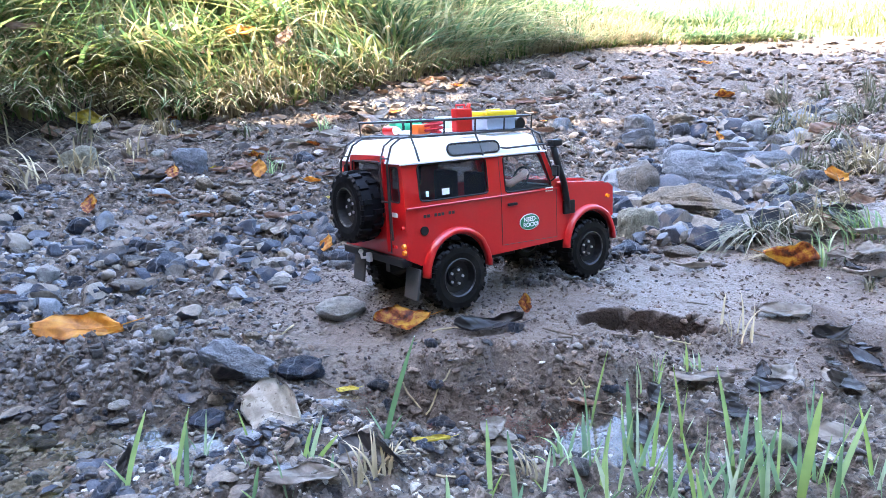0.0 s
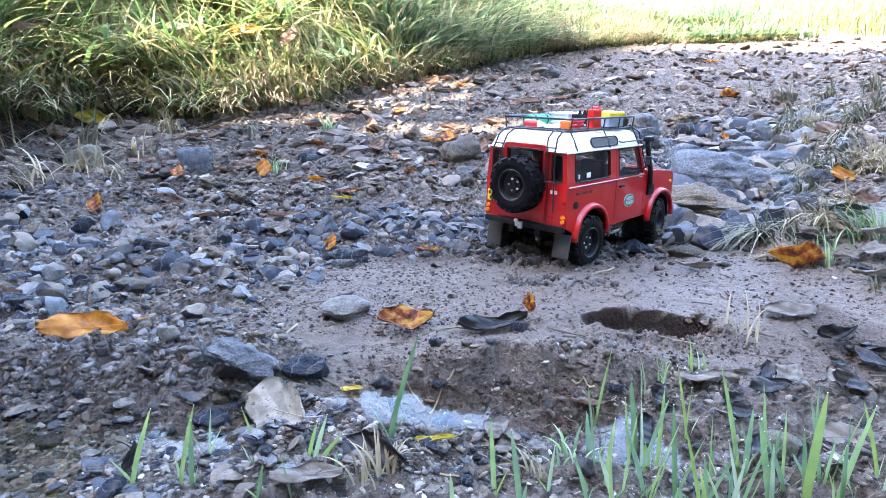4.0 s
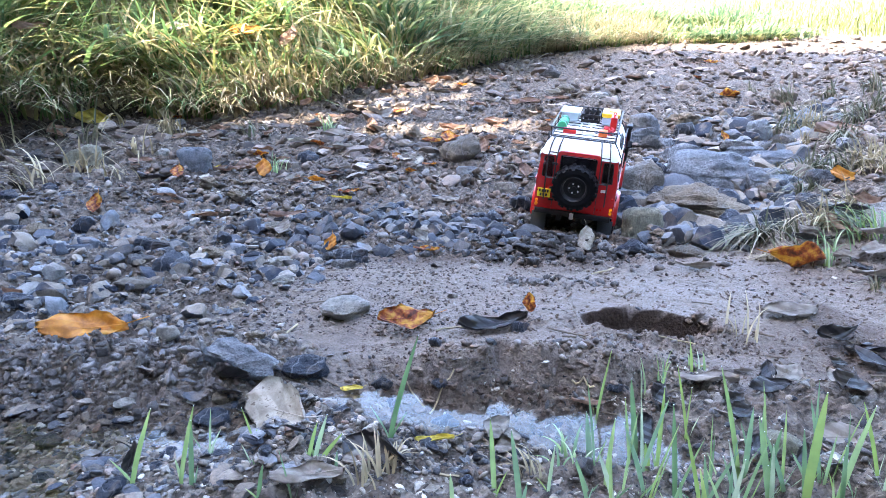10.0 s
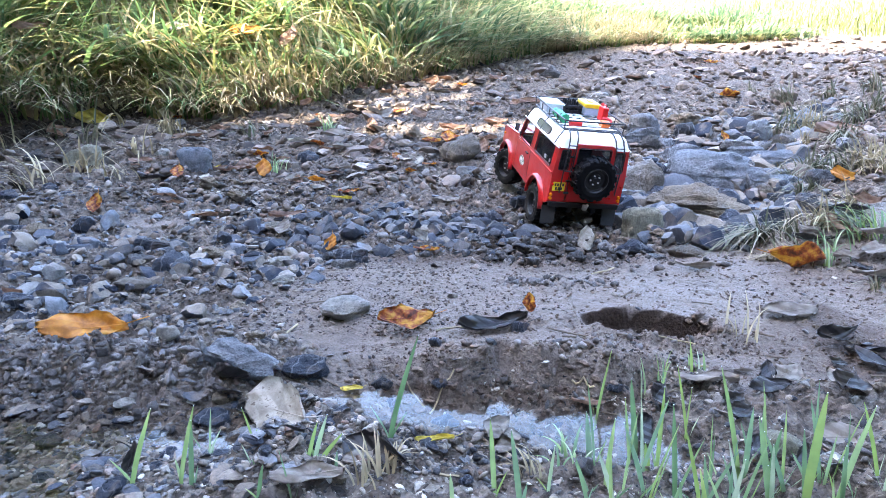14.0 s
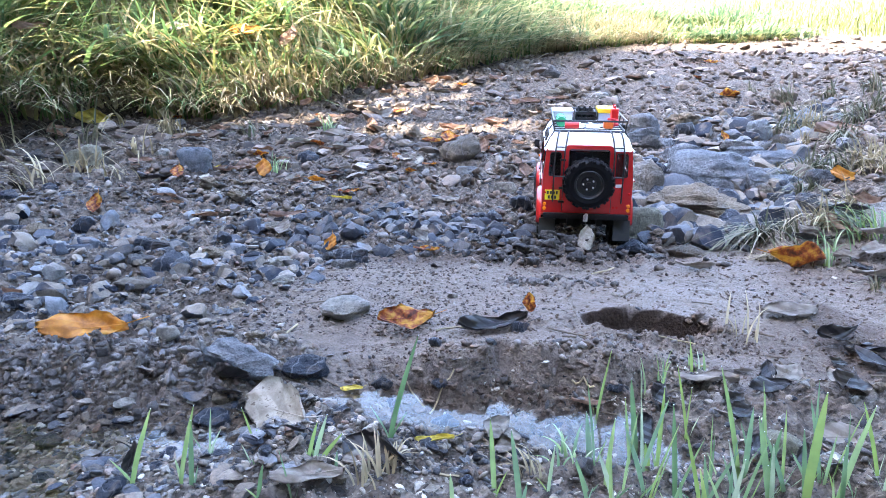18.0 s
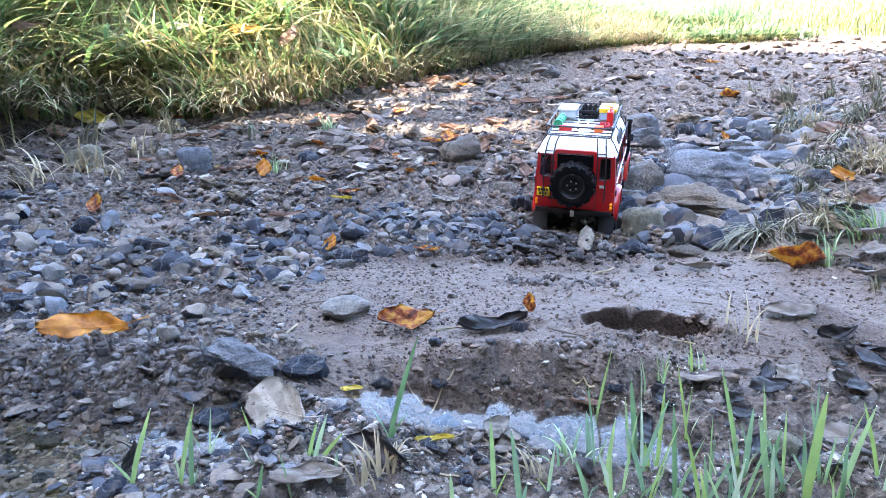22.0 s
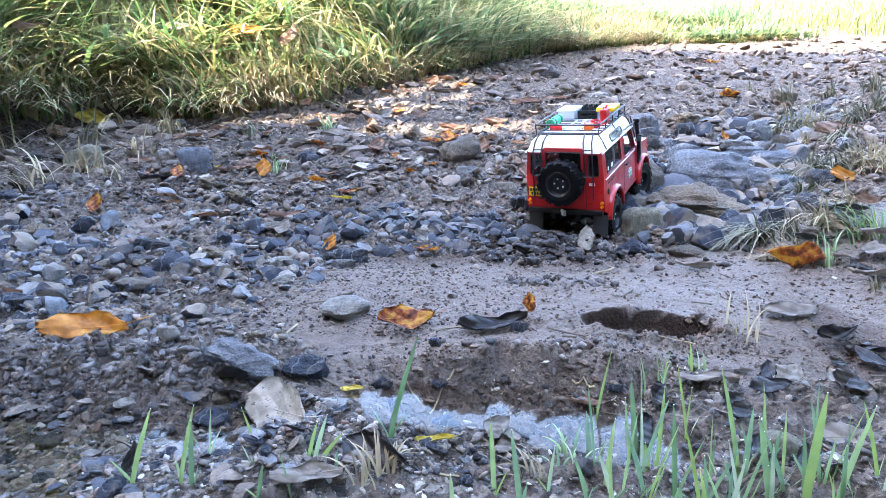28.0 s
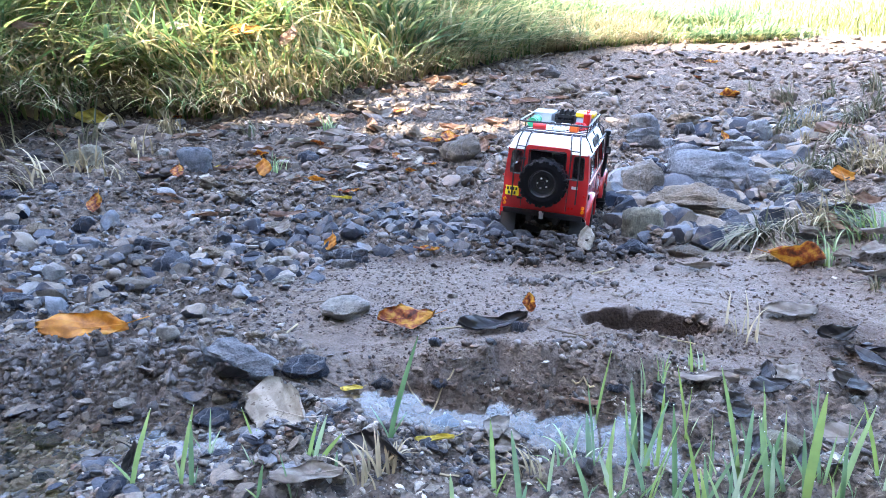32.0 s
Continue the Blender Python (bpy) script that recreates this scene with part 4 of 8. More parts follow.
tagged(stones("mud_clods", 230, 0.05, 0.36, 1.06, 1.24, 0.004, 0.011, 113, spoil, M_DARKCLOD, power=1.6, flat=(0.6, 1.0), cuts=2, lumps=2.6), "dark wet clods thrown up by the wheels", "soil", kind="stuff")
tagged(stones("mud_clods", 600, 0.05, 0.38, 1.05, 1.25, 0.0015, 0.005, 114, spoil, M_DARKCLOD, flat=(0.6, 1.0), cuts=2, lumps=2.6), "dark wet crumbs thrown up by the wheels", "soil", kind="stuff")
tagged(stones("mud_clods", 170, 0.09, 0.30, 0.92, 1.03, 0.002, 0.0075, 115, lambda x, y: np.clip(1.5 * drift(x, y, 0.175, 0.965, 0.055, 0.018), 0, 1), M_CLOD, flat=(0.6, 1.0), cuts=1, lumps=3.2, seat=(-0.6, 0.2)), "brown mud crumbs along the wheel rut", "soil", kind="stuff")
tagged(stones("mud_clods", 260, -0.12, 0.24, 0.676, 0.724, 0.0015, 0.0050, 117, lambda x, y: 0.3 + 0.7 * smooth01(0.4 + vnoise(x * 25, y * 25, 98)), M_CRUMB, cuts=2, lumps=2.6), "lumps broken from the cut edge of the mud", "soil", kind="stuff")
tagged(stones("mud_clods", 120, 0.17, 0.36, 0.77, 0.86, 0.002, 0.008, 116, lambda x, y: np.clip(1.4 * drift(x, y, 0.285, 0.786, 0.045, 0.014) + 1.2 * drift(x, y, 0.335, 0.795, 0.02, 0.02), 0, 1), M_CRUMB, flat=(0.6, 1.0), cuts=2, lumps=2.6), "brown mud crumbs fallen into the boot print", "soil", kind="stuff")


def clods(x, y):
    a = np.exp(-(((x - 0.24) / 0.15) ** 2 + ((y - 1.17) / 0.09) ** 2))
    b = heap(x, y)
    c = 0.8 * np.exp(-(((x - 0.27) / 0.10) ** 2 + ((y - 0.745) / 0.022) ** 2))
    e = 0.6 * smooth01((y - 1.3) / 0.2) * smooth01((3.4 - y) / 0.8) * (np.interp(x, BANK_X, BANK_Y) > y)
    g = 0.6 * np.exp(-(((y - 0.705) / 0.02) ** 2)) * (x > -0.1) * (x < 0.3)
    return np.clip(a + b + c + e + g, 0, 1)


for cx0, cx1, cy0, cy1, cnt in ((-0.53, -0.22, 0.62, 0.76, 700), (0.07, 0.32, 1.07, 1.23, 500), (0.09, 0.27, 0.93, 1.0, 220), (0.16, 0.38, 0.735, 0.785, 480), (-0.10, 0.24, 0.672, 0.728, 380)):
    tagged(pebbles("soil_clods", cnt, cx0, cx1, cy0, cy1, 0.0012, 0.007 if cnt == 500 else 0.0038, 50 + cnt, lambda x, y: 0.4 + 0.6 * (vnoise(x * 30, y * 30, 44) > -0.1), M_CLOD if cnt > 490 else M_CRUMB, subdiv=2), "heaps of dark churned mud crumbs", "soil", kind="stuff")
tagged(pebbles("track_crumbs", 6500, -1.5, 3.0, 1.25, 5.2, 0.003, 0.015, 21, lambda x, y: 0.9 * (np.interp(x, BANK_X, BANK_Y) > y), M_CRUMB, subdiv=1, power=2.0), "lumpy brown earth crumbs of the track", "soil", kind="stuff")
tagged(pebbles("mud_crumbs", 6000, -0.1, 0.75, 0.64, 1.35, 0.0006, 0.0042, 7, lambda x, y: mud_mask(x, y) * (((x - 0.264) / 0.085) ** 2 + ((y - 0.812) / 0.036) ** 2 > 1), M_CRUMB, power=3.0, subdiv=1), "small crumbs scattered on the smooth mud", "soil", kind="stuff")
tagged(pebbles("soil_clods", 8000, -1.3, 1.4, 0.62, 3.4, 0.002, 0.009, 5, clods, M_CLOD, subdiv=1), "dark crumbs of churned wet soil", "soil", kind="stuff")


# ---- grass ----
def blades(name, x, y, z, height, width, lean, mat, seed, segs=4, droop=1.0, spread=None):
    """Grass blades as tapered bent ribbons, a V across."""
    rng = np.random.default_rng(seed)
    k = len(x)
    a = rng.uniform(0, 2 * np.pi, k) if spread is None else spread + rng.normal(0, 0.6, k)
    dx, dy = np.cos(a), np.sin(a)
    h = height * rng.uniform(0.55, 1.25, k)
    w = width * rng.uniform(0.6, 1.3, k)
    ln = lean * rng.uniform(0.2, 1.4, k)
    t = np.linspace(0, 1, segs + 1)
    bend = ln[:, None] * t ** 1.8 * h[:, None]
    zz = h[:, None] * (t - droop * 0.42 * np.clip(ln[:, None], 0, 1.6) * t ** 2.4)
    half = 0.5 * w[:, None] * np.clip(1.05 - t ** 2.2, 0.04, 1)
    cx, cy = x[:, None] + bend * dx[:, None], y[:, None] + bend * dy[:, None]
    px, py = -dy[:, None], dx[:, None]
    L = np.stack([cx - half * px, cy - half * py, z[:, None] + zz], -1)
    Rr = np.stack([cx + half * px, cy + half * py, z[:, None] + zz], -1)
    V = np.stack([L, Rr], 2).reshape(k, -1, 3)
    f = np.array([[2 * i, 2 * i + 1, 2 * i + 3, 2 * i + 2] for i in range(segs)])
    F = f[None] + (np.arange(k) * 2 * (segs + 1))[:, None, None]
    return mesh_np(name, V.reshape(-1, 3), F.reshape(-1, 4), mat, smooth=True)


def bank_points(count, seed, dmin, dmax, xmin, xmax, clump=0.0):
    rng = np.random.default_rng(seed)
    x = rng.uniform(xmin, xmax, count)
    d = dmin + (dmax - dmin) * rng.random(count) ** 1.35
    y = np.interp(x, BANK_X, BANK_Y) + d + undercut(x)
    if clump:
        keep = vnoise(x * 9, y * 9, seed) > clump * rng.uniform(-1, 1, count)
        x, y = x[keep], y[keep]
    return x, y, ground_fine(x, y)


def grass_bank():
    low = lambda x: 1 - 0.62 * smooth01((x - 0.1) / 1.3)      # grazed shorter along the track
    x, y, z = bank_points(8800, 11, -0.02, 1.1, -2.6, -0.2, 1.1)
    tagged(blades("grass", x, y, z - 0.005, 0.33, 0.0160, 1.45, M_GRASS, 12, segs=7, droop=1.1, spread=4 * vnoise(x * 3.5, y * 3.5, 19) - 1.3), "long green and yellow grass hanging over the bank", "grass", kind="stuff")
    x, y, z = bank_points(9000, 13, -0.04, 1.2, -0.45, 2.8, 0.8)
    tagged(blades("grass", x, y, z - 0.005, 0.34 * low(x), 0.0165, 1.5, M_SHADEGRASS, 14, segs=7, droop=1.1, spread=2.5 * vnoise(x * 2.5, y * 2.5, 20) - 0.9), "long green grass along the edge of the track", "grass", kind="stuff")
    x, y, z = bank_points(7500, 15, -0.08, 0.6, -2.4, 1.6, 0.7)
    tagged(blades("dry_grass", x, y, z - 0.005, 0.24, 0.0055, 1.5, M_STRAW, 16, segs=5, droop=1.3, spread=-1.6), "dry straw-coloured grass stems drooping over the bank edge", "grass", kind="stuff")
    x, y, z = bank_points(6500, 27, 0.7, 2.6, 0.1, 3.0, 0.6)
    tagged(blades("grass", x, y, z - 0.005, 0.24, 0.0170, 1.2, M_SHADEGRASS, 28, segs=5, droop=1.0, spread=2.5 * vnoise(x * 2.5, y * 2.5, 29) - 0.9), "taller green grass behind the edge of the track", "grass", kind="stuff")
    x, y, z = bank_points(5200, 23, -0.07, 0.16, -2.4, 2.4, 0.5)
    tagged(blades("dry_grass", x, y, z - 0.004, 0.17 * low(x), 0.0075, 1.3, M_STRAW, 24, segs=5, droop=1.3, spread=-1.5), "pale dead grass hanging over the edge of the bank", "grass", kind="stuff")
    x, y, z = bank_points(4200, 25, -0.10, 0.25, -2.4, 2.6, 0.6)
    tagged(blades("grass", x, y, z - 0.004, 0.22 * low(x), 0.0100, 1.4, M_GRASS, 26, segs=6, droop=1.3, spread=-1.4), "green grass hanging over the edge of the bank", "grass", kind="stuff")
    rng = np.random.default_rng(17)
    n = 16000
    y = 5.0 + 14 * rng.random(n) ** 1.6
    x = rng.uniform(-0.3, 1.15, n) * y
    ok = y > np.interp(x, BANK_X, BANK_Y) + 0.1
    x, y = x[ok], y[ok]
    tagged(blades("meadow_grass", x, y, ground_fine(x, y), 0.16, 0.012, 0.8, M_MEADOW, 18, segs=3), "sunlit pale green meadow grass beyond the track", "grass", kind="stuff")


grass_bank()


# ---- leaves, sprouts, tufts, trees ----
def fallen_leaf(x, y, size, aspect, kind, rz, tilt, curl, seed):
    """A broad pointed leaf, cupped along its midrib, with a stalk."""
    mats = dict(orange=L_ORANGE, rust=L_RUST, brown=L_BROWN, dark=L_DARK, pale=L_PALE, mud=L_MUD, yellow=L_YELLOW)
    words = dict(orange="fallen orange leaf curling on the gravel", rust="rust-red fallen leaf with yellow patches", brown="dry brown fallen leaf on the ground", dark="black rotten wet leaf on the mud", pale="bleached whitish leaf showing its veins", mud="leaf coated in grey-brown mud", yellow="yellow fallen leaf with dark spots")
    rng = random.Random(seed + 100)
    bm = bmesh.new()
    n, m = 22, 10
    grid = []
    ph = rng.uniform(0, 6)
    for i in range(n + 1):
        t = i / n
        edge = [aspect * 0.5 * (math.sin(math.pi * t ** 0.85) ** 0.75) * (1 + 0.05 * math.sin(t * 31 + q) + 0.09 * math.sin(t * 13 + 2 * q) + 0.10 * math.sin(t * 6 + 3 * q)) + 0.004 for q in (ph, ph * 1.7 + 1)]
        row = []
        for j in range(m + 1):
            s = 2 * j / m - 1
            half = edge[0] if s < 0 else edge[1]
            u, v = t - 0.5, half * s + 0.05 * math.sin(3 * t + ph)
            k = radians(curl)
            w = 0.55 * k * (abs(s) ** 1.7) * half + 0.30 * k * (2 * t - 1) ** 2 * 0.5 + 0.035 * math.sin(5 * t + 3 * s + ph) + 0.02 * math.sin(11 * s * t + ph) + 0.014 * abs(math.sin(math.pi * (7 * t - 1.6 * abs(s)))) * min(1, abs(s) * 3) - 0.02 * max(0, 0.15 - abs(s)) * 6
            row.append(bm.verts.new((u, v, w)))
        grid.append(row)
    low = min(v.co.z for v in bm.verts)
    for i in range(n):
        for j in range(m):
            bm.faces.new((grid[i][j], grid[i + 1][j], grid[i + 1][j + 1], grid[i][j + 1]))
    bmesh.ops.solidify(bm, geom=bm.faces[:], thickness=0.012)
    me = bpy.data.meshes.new("leaf")
    bm.to_mesh(me)
    bm.free()
    me.shade_smooth()
    me.materials.append(mats[kind])
    ob = tagged(new("leaf", me), words[kind], "leaf", "fallen leaves")
    turn = pose(0, 0, 0, 0, 0, rz) @ (pose(0, 0, 0, tilt, 0, 0) if not 60 < rz % 180 < 120 else pose(0, 0, 0, 0, -tilt if rz % 360 < 180 else tilt, 0))
    zs = [(turn @ v.co).z for v in me.vertices]
    seat = min(gz(x, y) + 0.010, max(gz(x + k * size * math.cos(radians(rz)), y + k * size * math.sin(radians(rz))) for k in (-0.45, -0.3, -0.15, 0, 0.15, 0.3, 0.45)))
    lift = 0.17 if y > np.interp(x, BANK_X, BANK_Y) + 0.06 + float(undercut(x)) else 0.0      # caught in the grass
    ob.matrix_basis = Matrix.Translation((x, y, seat + lift - size * min(zs) * 0.8 + 0.002)) @ turn @ Matrix.Diagonal((size, size, size, 1))
    bm = bmesh.new()
    tube(bm, [(-0.50, 0, 0.06), (-0.3, 0, 0.02), (0.1, 0, 0.012), (0.45, 0, 0.05)], 0.007, 5)
    tube(bm, [(0.45, 0, 0.05), (0.60, 0.02, 0.09), (0.72, 0.06, 0.10)], 0.007, 5)
    part("stalk", bm, mats[kind], ob)
    return ob


def ribbon(bm, base, lean, height, width, segs=7, face=0.0, droop=0.0):
    """One blade: a folded, tapering strip from base to base + (lean, height)."""
    prev = None
    for i in range(segs + 1):
        t = i / segs
        w = width * 0.5 * (0.85 + 0.25 * math.sin(math.pi * t)) * max(0.12, (1 - t ** 3.5) ** 0.6)
        cx, cz = lean * (t ** 1.25), height * (t - droop * t ** 3)
        c, s = math.cos(face), math.sin(face)
        mid = Vector(base) + Vector((cx, 0.0, cz))
        ring = [bm.verts.new(mid + Vector((-w * c, -w * s, 0))), bm.verts.new(mid + Vector((w * 0.3 * s, w * 0.35, 0))), bm.verts.new(mid + Vector((w * c, w * s, 0)))]
        if prev:
            bm.faces.new((prev[0], prev[1], ring[1], ring[0]))
            bm.faces.new((prev[1], prev[2], ring[2], ring[1]))
        prev = ring


def sprout(x, y, lean, height, width):
    bm = bmesh.new()
    width *= 1.2
    face = math.sin(x * 91) * 0.7
    ribbon(bm, (0, 0, 0), lean, height, width, 12, face)
    ob = part("grass_sprout", bm, M_SPROUT, smooth=True)
    ob.matrix_basis = pose(x, y, gz(x, y) - 0.004)
    bm = bmesh.new()
    ribbon(bm, (0.001, 0.002, 0), -lean * 0.5 + 0.008 * math.sin(x * 57), height * 0.35, width * 0.6, 5, face + 0.8)
    part("side_blade", bm, M_SPROUT, ob, smooth=True)
    if width > 0.003:
        bm = bmesh.new()
        bmesh.ops.create_uvsphere(bm, u_segments=8, v_segments=6, radius=0.00042, matrix=Matrix.Translation((lean, 0, height)))
        part("dew_drop", bm, P_DEW, ob, "bright drop of dew", smooth=True)
    return tagged(ob, "fresh bright green grass blade with a dewy tip", "grass", "fresh sprouts")


def tuft(x, y, height, count, lean, heading, kind, seed):
    mats = dict(dull=M_DULLGRASS, fresh=M_SPROUT, straw=M_STRAW)
    words = dict(dull="dusty grey-green grass tuft drooping over stones", fresh="small tuft of green grass", straw="tuft of dry straw-coloured grass stems")
    rng = np.random.default_rng(seed + 300)
    if kind == "dull":
        height, lean = height * 0.82, lean * 1.15
    bx, by = x + rng.normal(0, height * 0.16, count), y + rng.normal(0, height * 0.16, count)
    ob = blades("grass_tuft", bx - x, by - y, ground_fine(bx, by) - gz(x, y) - 0.003, height, max(0.0024, height * 0.042), lean * 0.85, mats[kind], seed, segs=7, droop=1.75, spread=radians(heading))
    ob.matrix_basis = pose(x, y, gz(x, y))
    return tagged(ob, words[kind], "grass", "grass tufts")


def twig(x, y, length, rz, seed):
    rng = random.Random(seed)
    bm = bmesh.new()
    pts = []
    for i in range(7):
        t = i / 6 - 0.5
        u, v = length * t, 0.06 * length * math.sin(3 * t + seed) + rng.uniform(-0.008, 0.008) * length
        c, s = math.cos(radians(rz)), math.sin(radians(rz))
        px, py = x + u * c - v * s, y + u * s + v * c
        pts.append((px - x, py - y, float(ground_z(px, py)) - float(ground_z(x, y)) + 0.004))
    tube(bm, pts, 0.0009 + 0.0006 * rng.random(), 5)
    ob = part("twig", bm, rng.choice((M_BARK, M_STRAW, M_BARK)))
    ob.location = (x, y, gz(x, y))
    return tagged(ob, "thin dead twig lying on the mud", "twig", "twigs and stalks")


def shade_tree(tx, ty, reach, radius, count, seed, leaf=1.0, at=None):
    """An unseen tree, added so that its crown stands between the sun and the spot (tx, ty) of the ground, or at a given
    place.
    """
    rng = np.random.default_rng(seed)
    top = Vector((tx, ty, 0.1)) + SUN_DIR * reach if at is None else Vector(at)
    base = Vector((top.x - 0.3, top.y - 0.2, float(ground_z(top.x, top.y)) - 0.2))
    root = tagged(new("tree"), "leafy tree out of view, added to block sun and sky", "tree")
    root.location = base
    bm = bmesh.new()
    pts = [base.lerp(top, t) + Vector((0.12 * math.sin(5 * t + seed), 0.12 * math.cos(4 * t), 0)) - base for t in (0, 0.25, 0.5, 0.75, 0.95)]
    for i, (a, b) in enumerate(zip(pts, pts[1:])):
        cyl(bm, a, b, 0.17 - 0.03 * i, 0.14 - 0.03 * i, n=10)
    part("trunk", bm, M_BARK, root, smooth=True)
    for k in range(6):
        a = 2 * math.pi * k / 6 + seed
        s = pts[2].lerp(pts[4], k / 6)
        e = top - base + Vector((math.cos(a), math.sin(a), 0.35 * math.sin(3 * a))) * radius * 0.75
        bm = bmesh.new()
        tube(bm, [s, s.lerp(e, 0.5) + Vector((0, 0, 0.15)), e], 0.04, 6)
        part("limb", bm, M_BARK, root)
    d = rng.normal(0, 1, (count, 3))
    d /= np.linalg.norm(d, axis=1, keepdims=True)
    r = radius * rng.random((count, 1)) ** 0.45 * (1 + 0.22 * np.sin(d[:, :1] * 5 + seed) * np.cos(d[:, 1:2] * 6))
    c = d * r + np.array((top - base)[:])
    a1 = rng.normal(0, 1, (count, 3))
    a1 /= np.linalg.norm(a1, axis=1, keepdims=True)
    a2 = np.cross(a1, rng.normal(0, 1, (count, 3)))
    a2 /= np.linalg.norm(a2, axis=1, keepdims=True)
    L, Wd = leaf * 0.10 * rng.uniform(0.6, 1.3, (count, 1)), leaf * 0.07 * rng.uniform(0.6, 1.3, (count, 1))
    V = np.stack([c - a1 * L, c + a2 * Wd, c + a1 * L, c - a2 * Wd], 1).reshape(-1, 3)
    F = np.arange(count * 4).reshape(-1, 4)
    ob = mesh_np("crown", V, F, M_CROWN)
    ob.parent = root
    return root


# crowns out of view, placed to lay dappled shade over the ford
shade_tree(-0.1, 0.3, 9.5, 1.75, 9000, 1)
shade_tree(1.95, 1.55, 10.5, 1.42, 7000, 2)
shade_tree(1.9, 3.5, 9.0, 1.1, 5000, 3)
shade_tree(-2.3, 0.7, 8.5, 1.25, 6000, 4)
# small unseen crown, added to take a sun patch off the slope
shade_tree(-0.50, 1.98, 9.0, 0.36, 900, 6)
# a wood out of view behind the ford, added to close the sky on that side
for k, spot in enumerate(((-3.2, -5.6, 5.6), (7.5, -1.5, 5.2), (-5.5, -7.0, 4.5))):
    shade_tree(0, 0, 0, 2.5, 4200, 10 + k, leaf=2.0, at=spot)
# unseen undergrowth and wood edge, added to hold back sky light all round but for the open meadow ahead
for k in range(15):
    a = radians(136 + k * 18.2)
    rr = 8.0 + 1.5 * math.sin(k * 2.4)
    shade_tree(0, 0, 0, 2.3, 2600, 30 + k, leaf=2.4, at=(rr * math.cos(a) + 0.5, rr * math.sin(a) + 1.0, 2.0 + 0.5 * math.sin(k * 1.7)))

# the stones that stand out, one by one
rock(0.715, 1.735, 0.215, 'boulder', 1, (1.0, 0.95, 1.0), 8, 7)
rock(0.960, 1.900, 0.150, 'boulder', 5, (1.0, 0.80, 0.70), -10)
rock(0.735, 2.000, 0.140, 'boulder', 2, (1.0, 0.80, 0.80), 20)
rock(0.891, 1.981, 0.124, 'boulder', 9, (1.0, 0.75, 0.76), 30)
rock(0.590, 1.494, 0.246, 'tan', 1, (1.0, 0.75, 0.68), 6)
rock(0.653, 1.532, 0.154, 'tan', 5, (1.0, 0.75, 0.76), 20)
rock(0.411, 1.342, 0.082, 'mossy', 7, (1.0, 0.75, 1.90), 5)
rock(0.486, 1.684, 0.153, 'stone', 1, (1.0, 0.75, 1.33), 0)
rock(0.567, 1.750, 0.079, 'slate', 5, (1.0, 0.75, 1.33), 0)
rock(0.432, 1.552, 0.057, 'slate', 7, (1.0, 0.75, 1.52), 30)
rock(0.474, 1.554, 0.062, 'slate', 3, (1.0, 0.75, 1.52), 50)
rock(0.442, 1.671, 0.055, 'stone', 7, (1.0, 0.75, 1.52), 10)
rock(0.864, 2.398, 0.141, 'tan', 9, (1.0, 0.75, 0.95), 0)
rock(0.668, 2.145, 0.088, 'stone', 5, (1.0, 0.75, 0.95), 0)
rock(1.079, 2.073, 0.137, 'stone', 9, (1.0, 0.75, 0.95), 12)
rock(1.065, 2.236, 0.100, 'boulder', 10, (1.0, 0.75, 1.14), 50)
rock(0.826, 1.757, 0.095, 'boulder', 5, (1.0, 0.75, 0.95), 0)
rock(0.798, 1.601, 0.102, 'stone', 10, (1.0, 0.75, 0.95), 40)
rock(1.466, 2.908, 0.143, 'stone', 9, (1.0, 0.75, 0.95), 0)
rock(1.441, 2.609, 0.106, 'stone', 2, (1.0, 0.75, 0.95), 15)
rock(1.185, 2.524, 0.090, 'stone', 11, (1.0, 0.75, 1.14), 15)
rock(1.228, 2.280, 0.142, 'boulder', 12, (1.0, 0.75, 0.95), 25)
rock(0.476, 1.373, 0.050, 'stone', 2, (1.0, 0.75, 1.14), 0)
rock(0.514, 1.397, 0.059, 'slate', 7, (1.0, 0.75, 1.14), 20)
rock(0.569, 1.414, 0.073, 'stone', 12, (1.0, 0.75, 1.04), 0)
rock(0.612, 1.428, 0.052, 'slate', 5, (1.0, 0.75, 0.95), 60)
rock(0.459, 1.272, 0.042, 'slate', 9, (1.0, 0.75, 0.95), 0)
rock(0.508, 1.284, 0.052, 'stone', 9, (1.0, 0.75, 0.95), 0)
rock(0.529, 1.289, 0.031, 'tan', 4, (1.0, 0.75, 1.33), 0)
rock(0.444, 1.177, 0.068, 'stone', 11, (1.0, 0.75, 0.95), -20)
rock(0.366, 1.230, 0.075, 'slate', 13, (1.0, 0.75, 0.85), 5)
rock(0.391, 1.179, 0.044, 'stone', 0, (1.0, 0.75, 0.76), 5)
rock(0.428, 1.279, 0.040, 'tan', 8, (1.0, 0.75, 0.95), 5)
rock(0.044, 1.968, 0.134, 'stone', 10, (1.0, 0.75, 1.18), 10)
rock(-0.703, 1.867, 0.091, 'boulder', 7, (1.0, 0.75, 1.42), 0)
rock(-1.057, 1.948, 0.098, 'mossy', 9, (1.0, 0.75, 1.40), 5)
rock(-0.997, 1.956, 0.060, 'stone', 8, (1.0, 0.75, 1.52), 5)
rock(0.159, 1.709, 0.068, 'pale', 1, (1.0, 0.75, 1.14), 5)
rock(0.191, 1.558, 0.071, 'slate', 11, (1.0, 0.75, 1.04), 0)
rock(0.126, 1.515, 0.047, 'stone', 11, (1.0, 0.75, 1.14), 30)
rock(0.084, 1.468, 0.059, 'slate', 2, (1.0, 0.75, 0.95), 30)
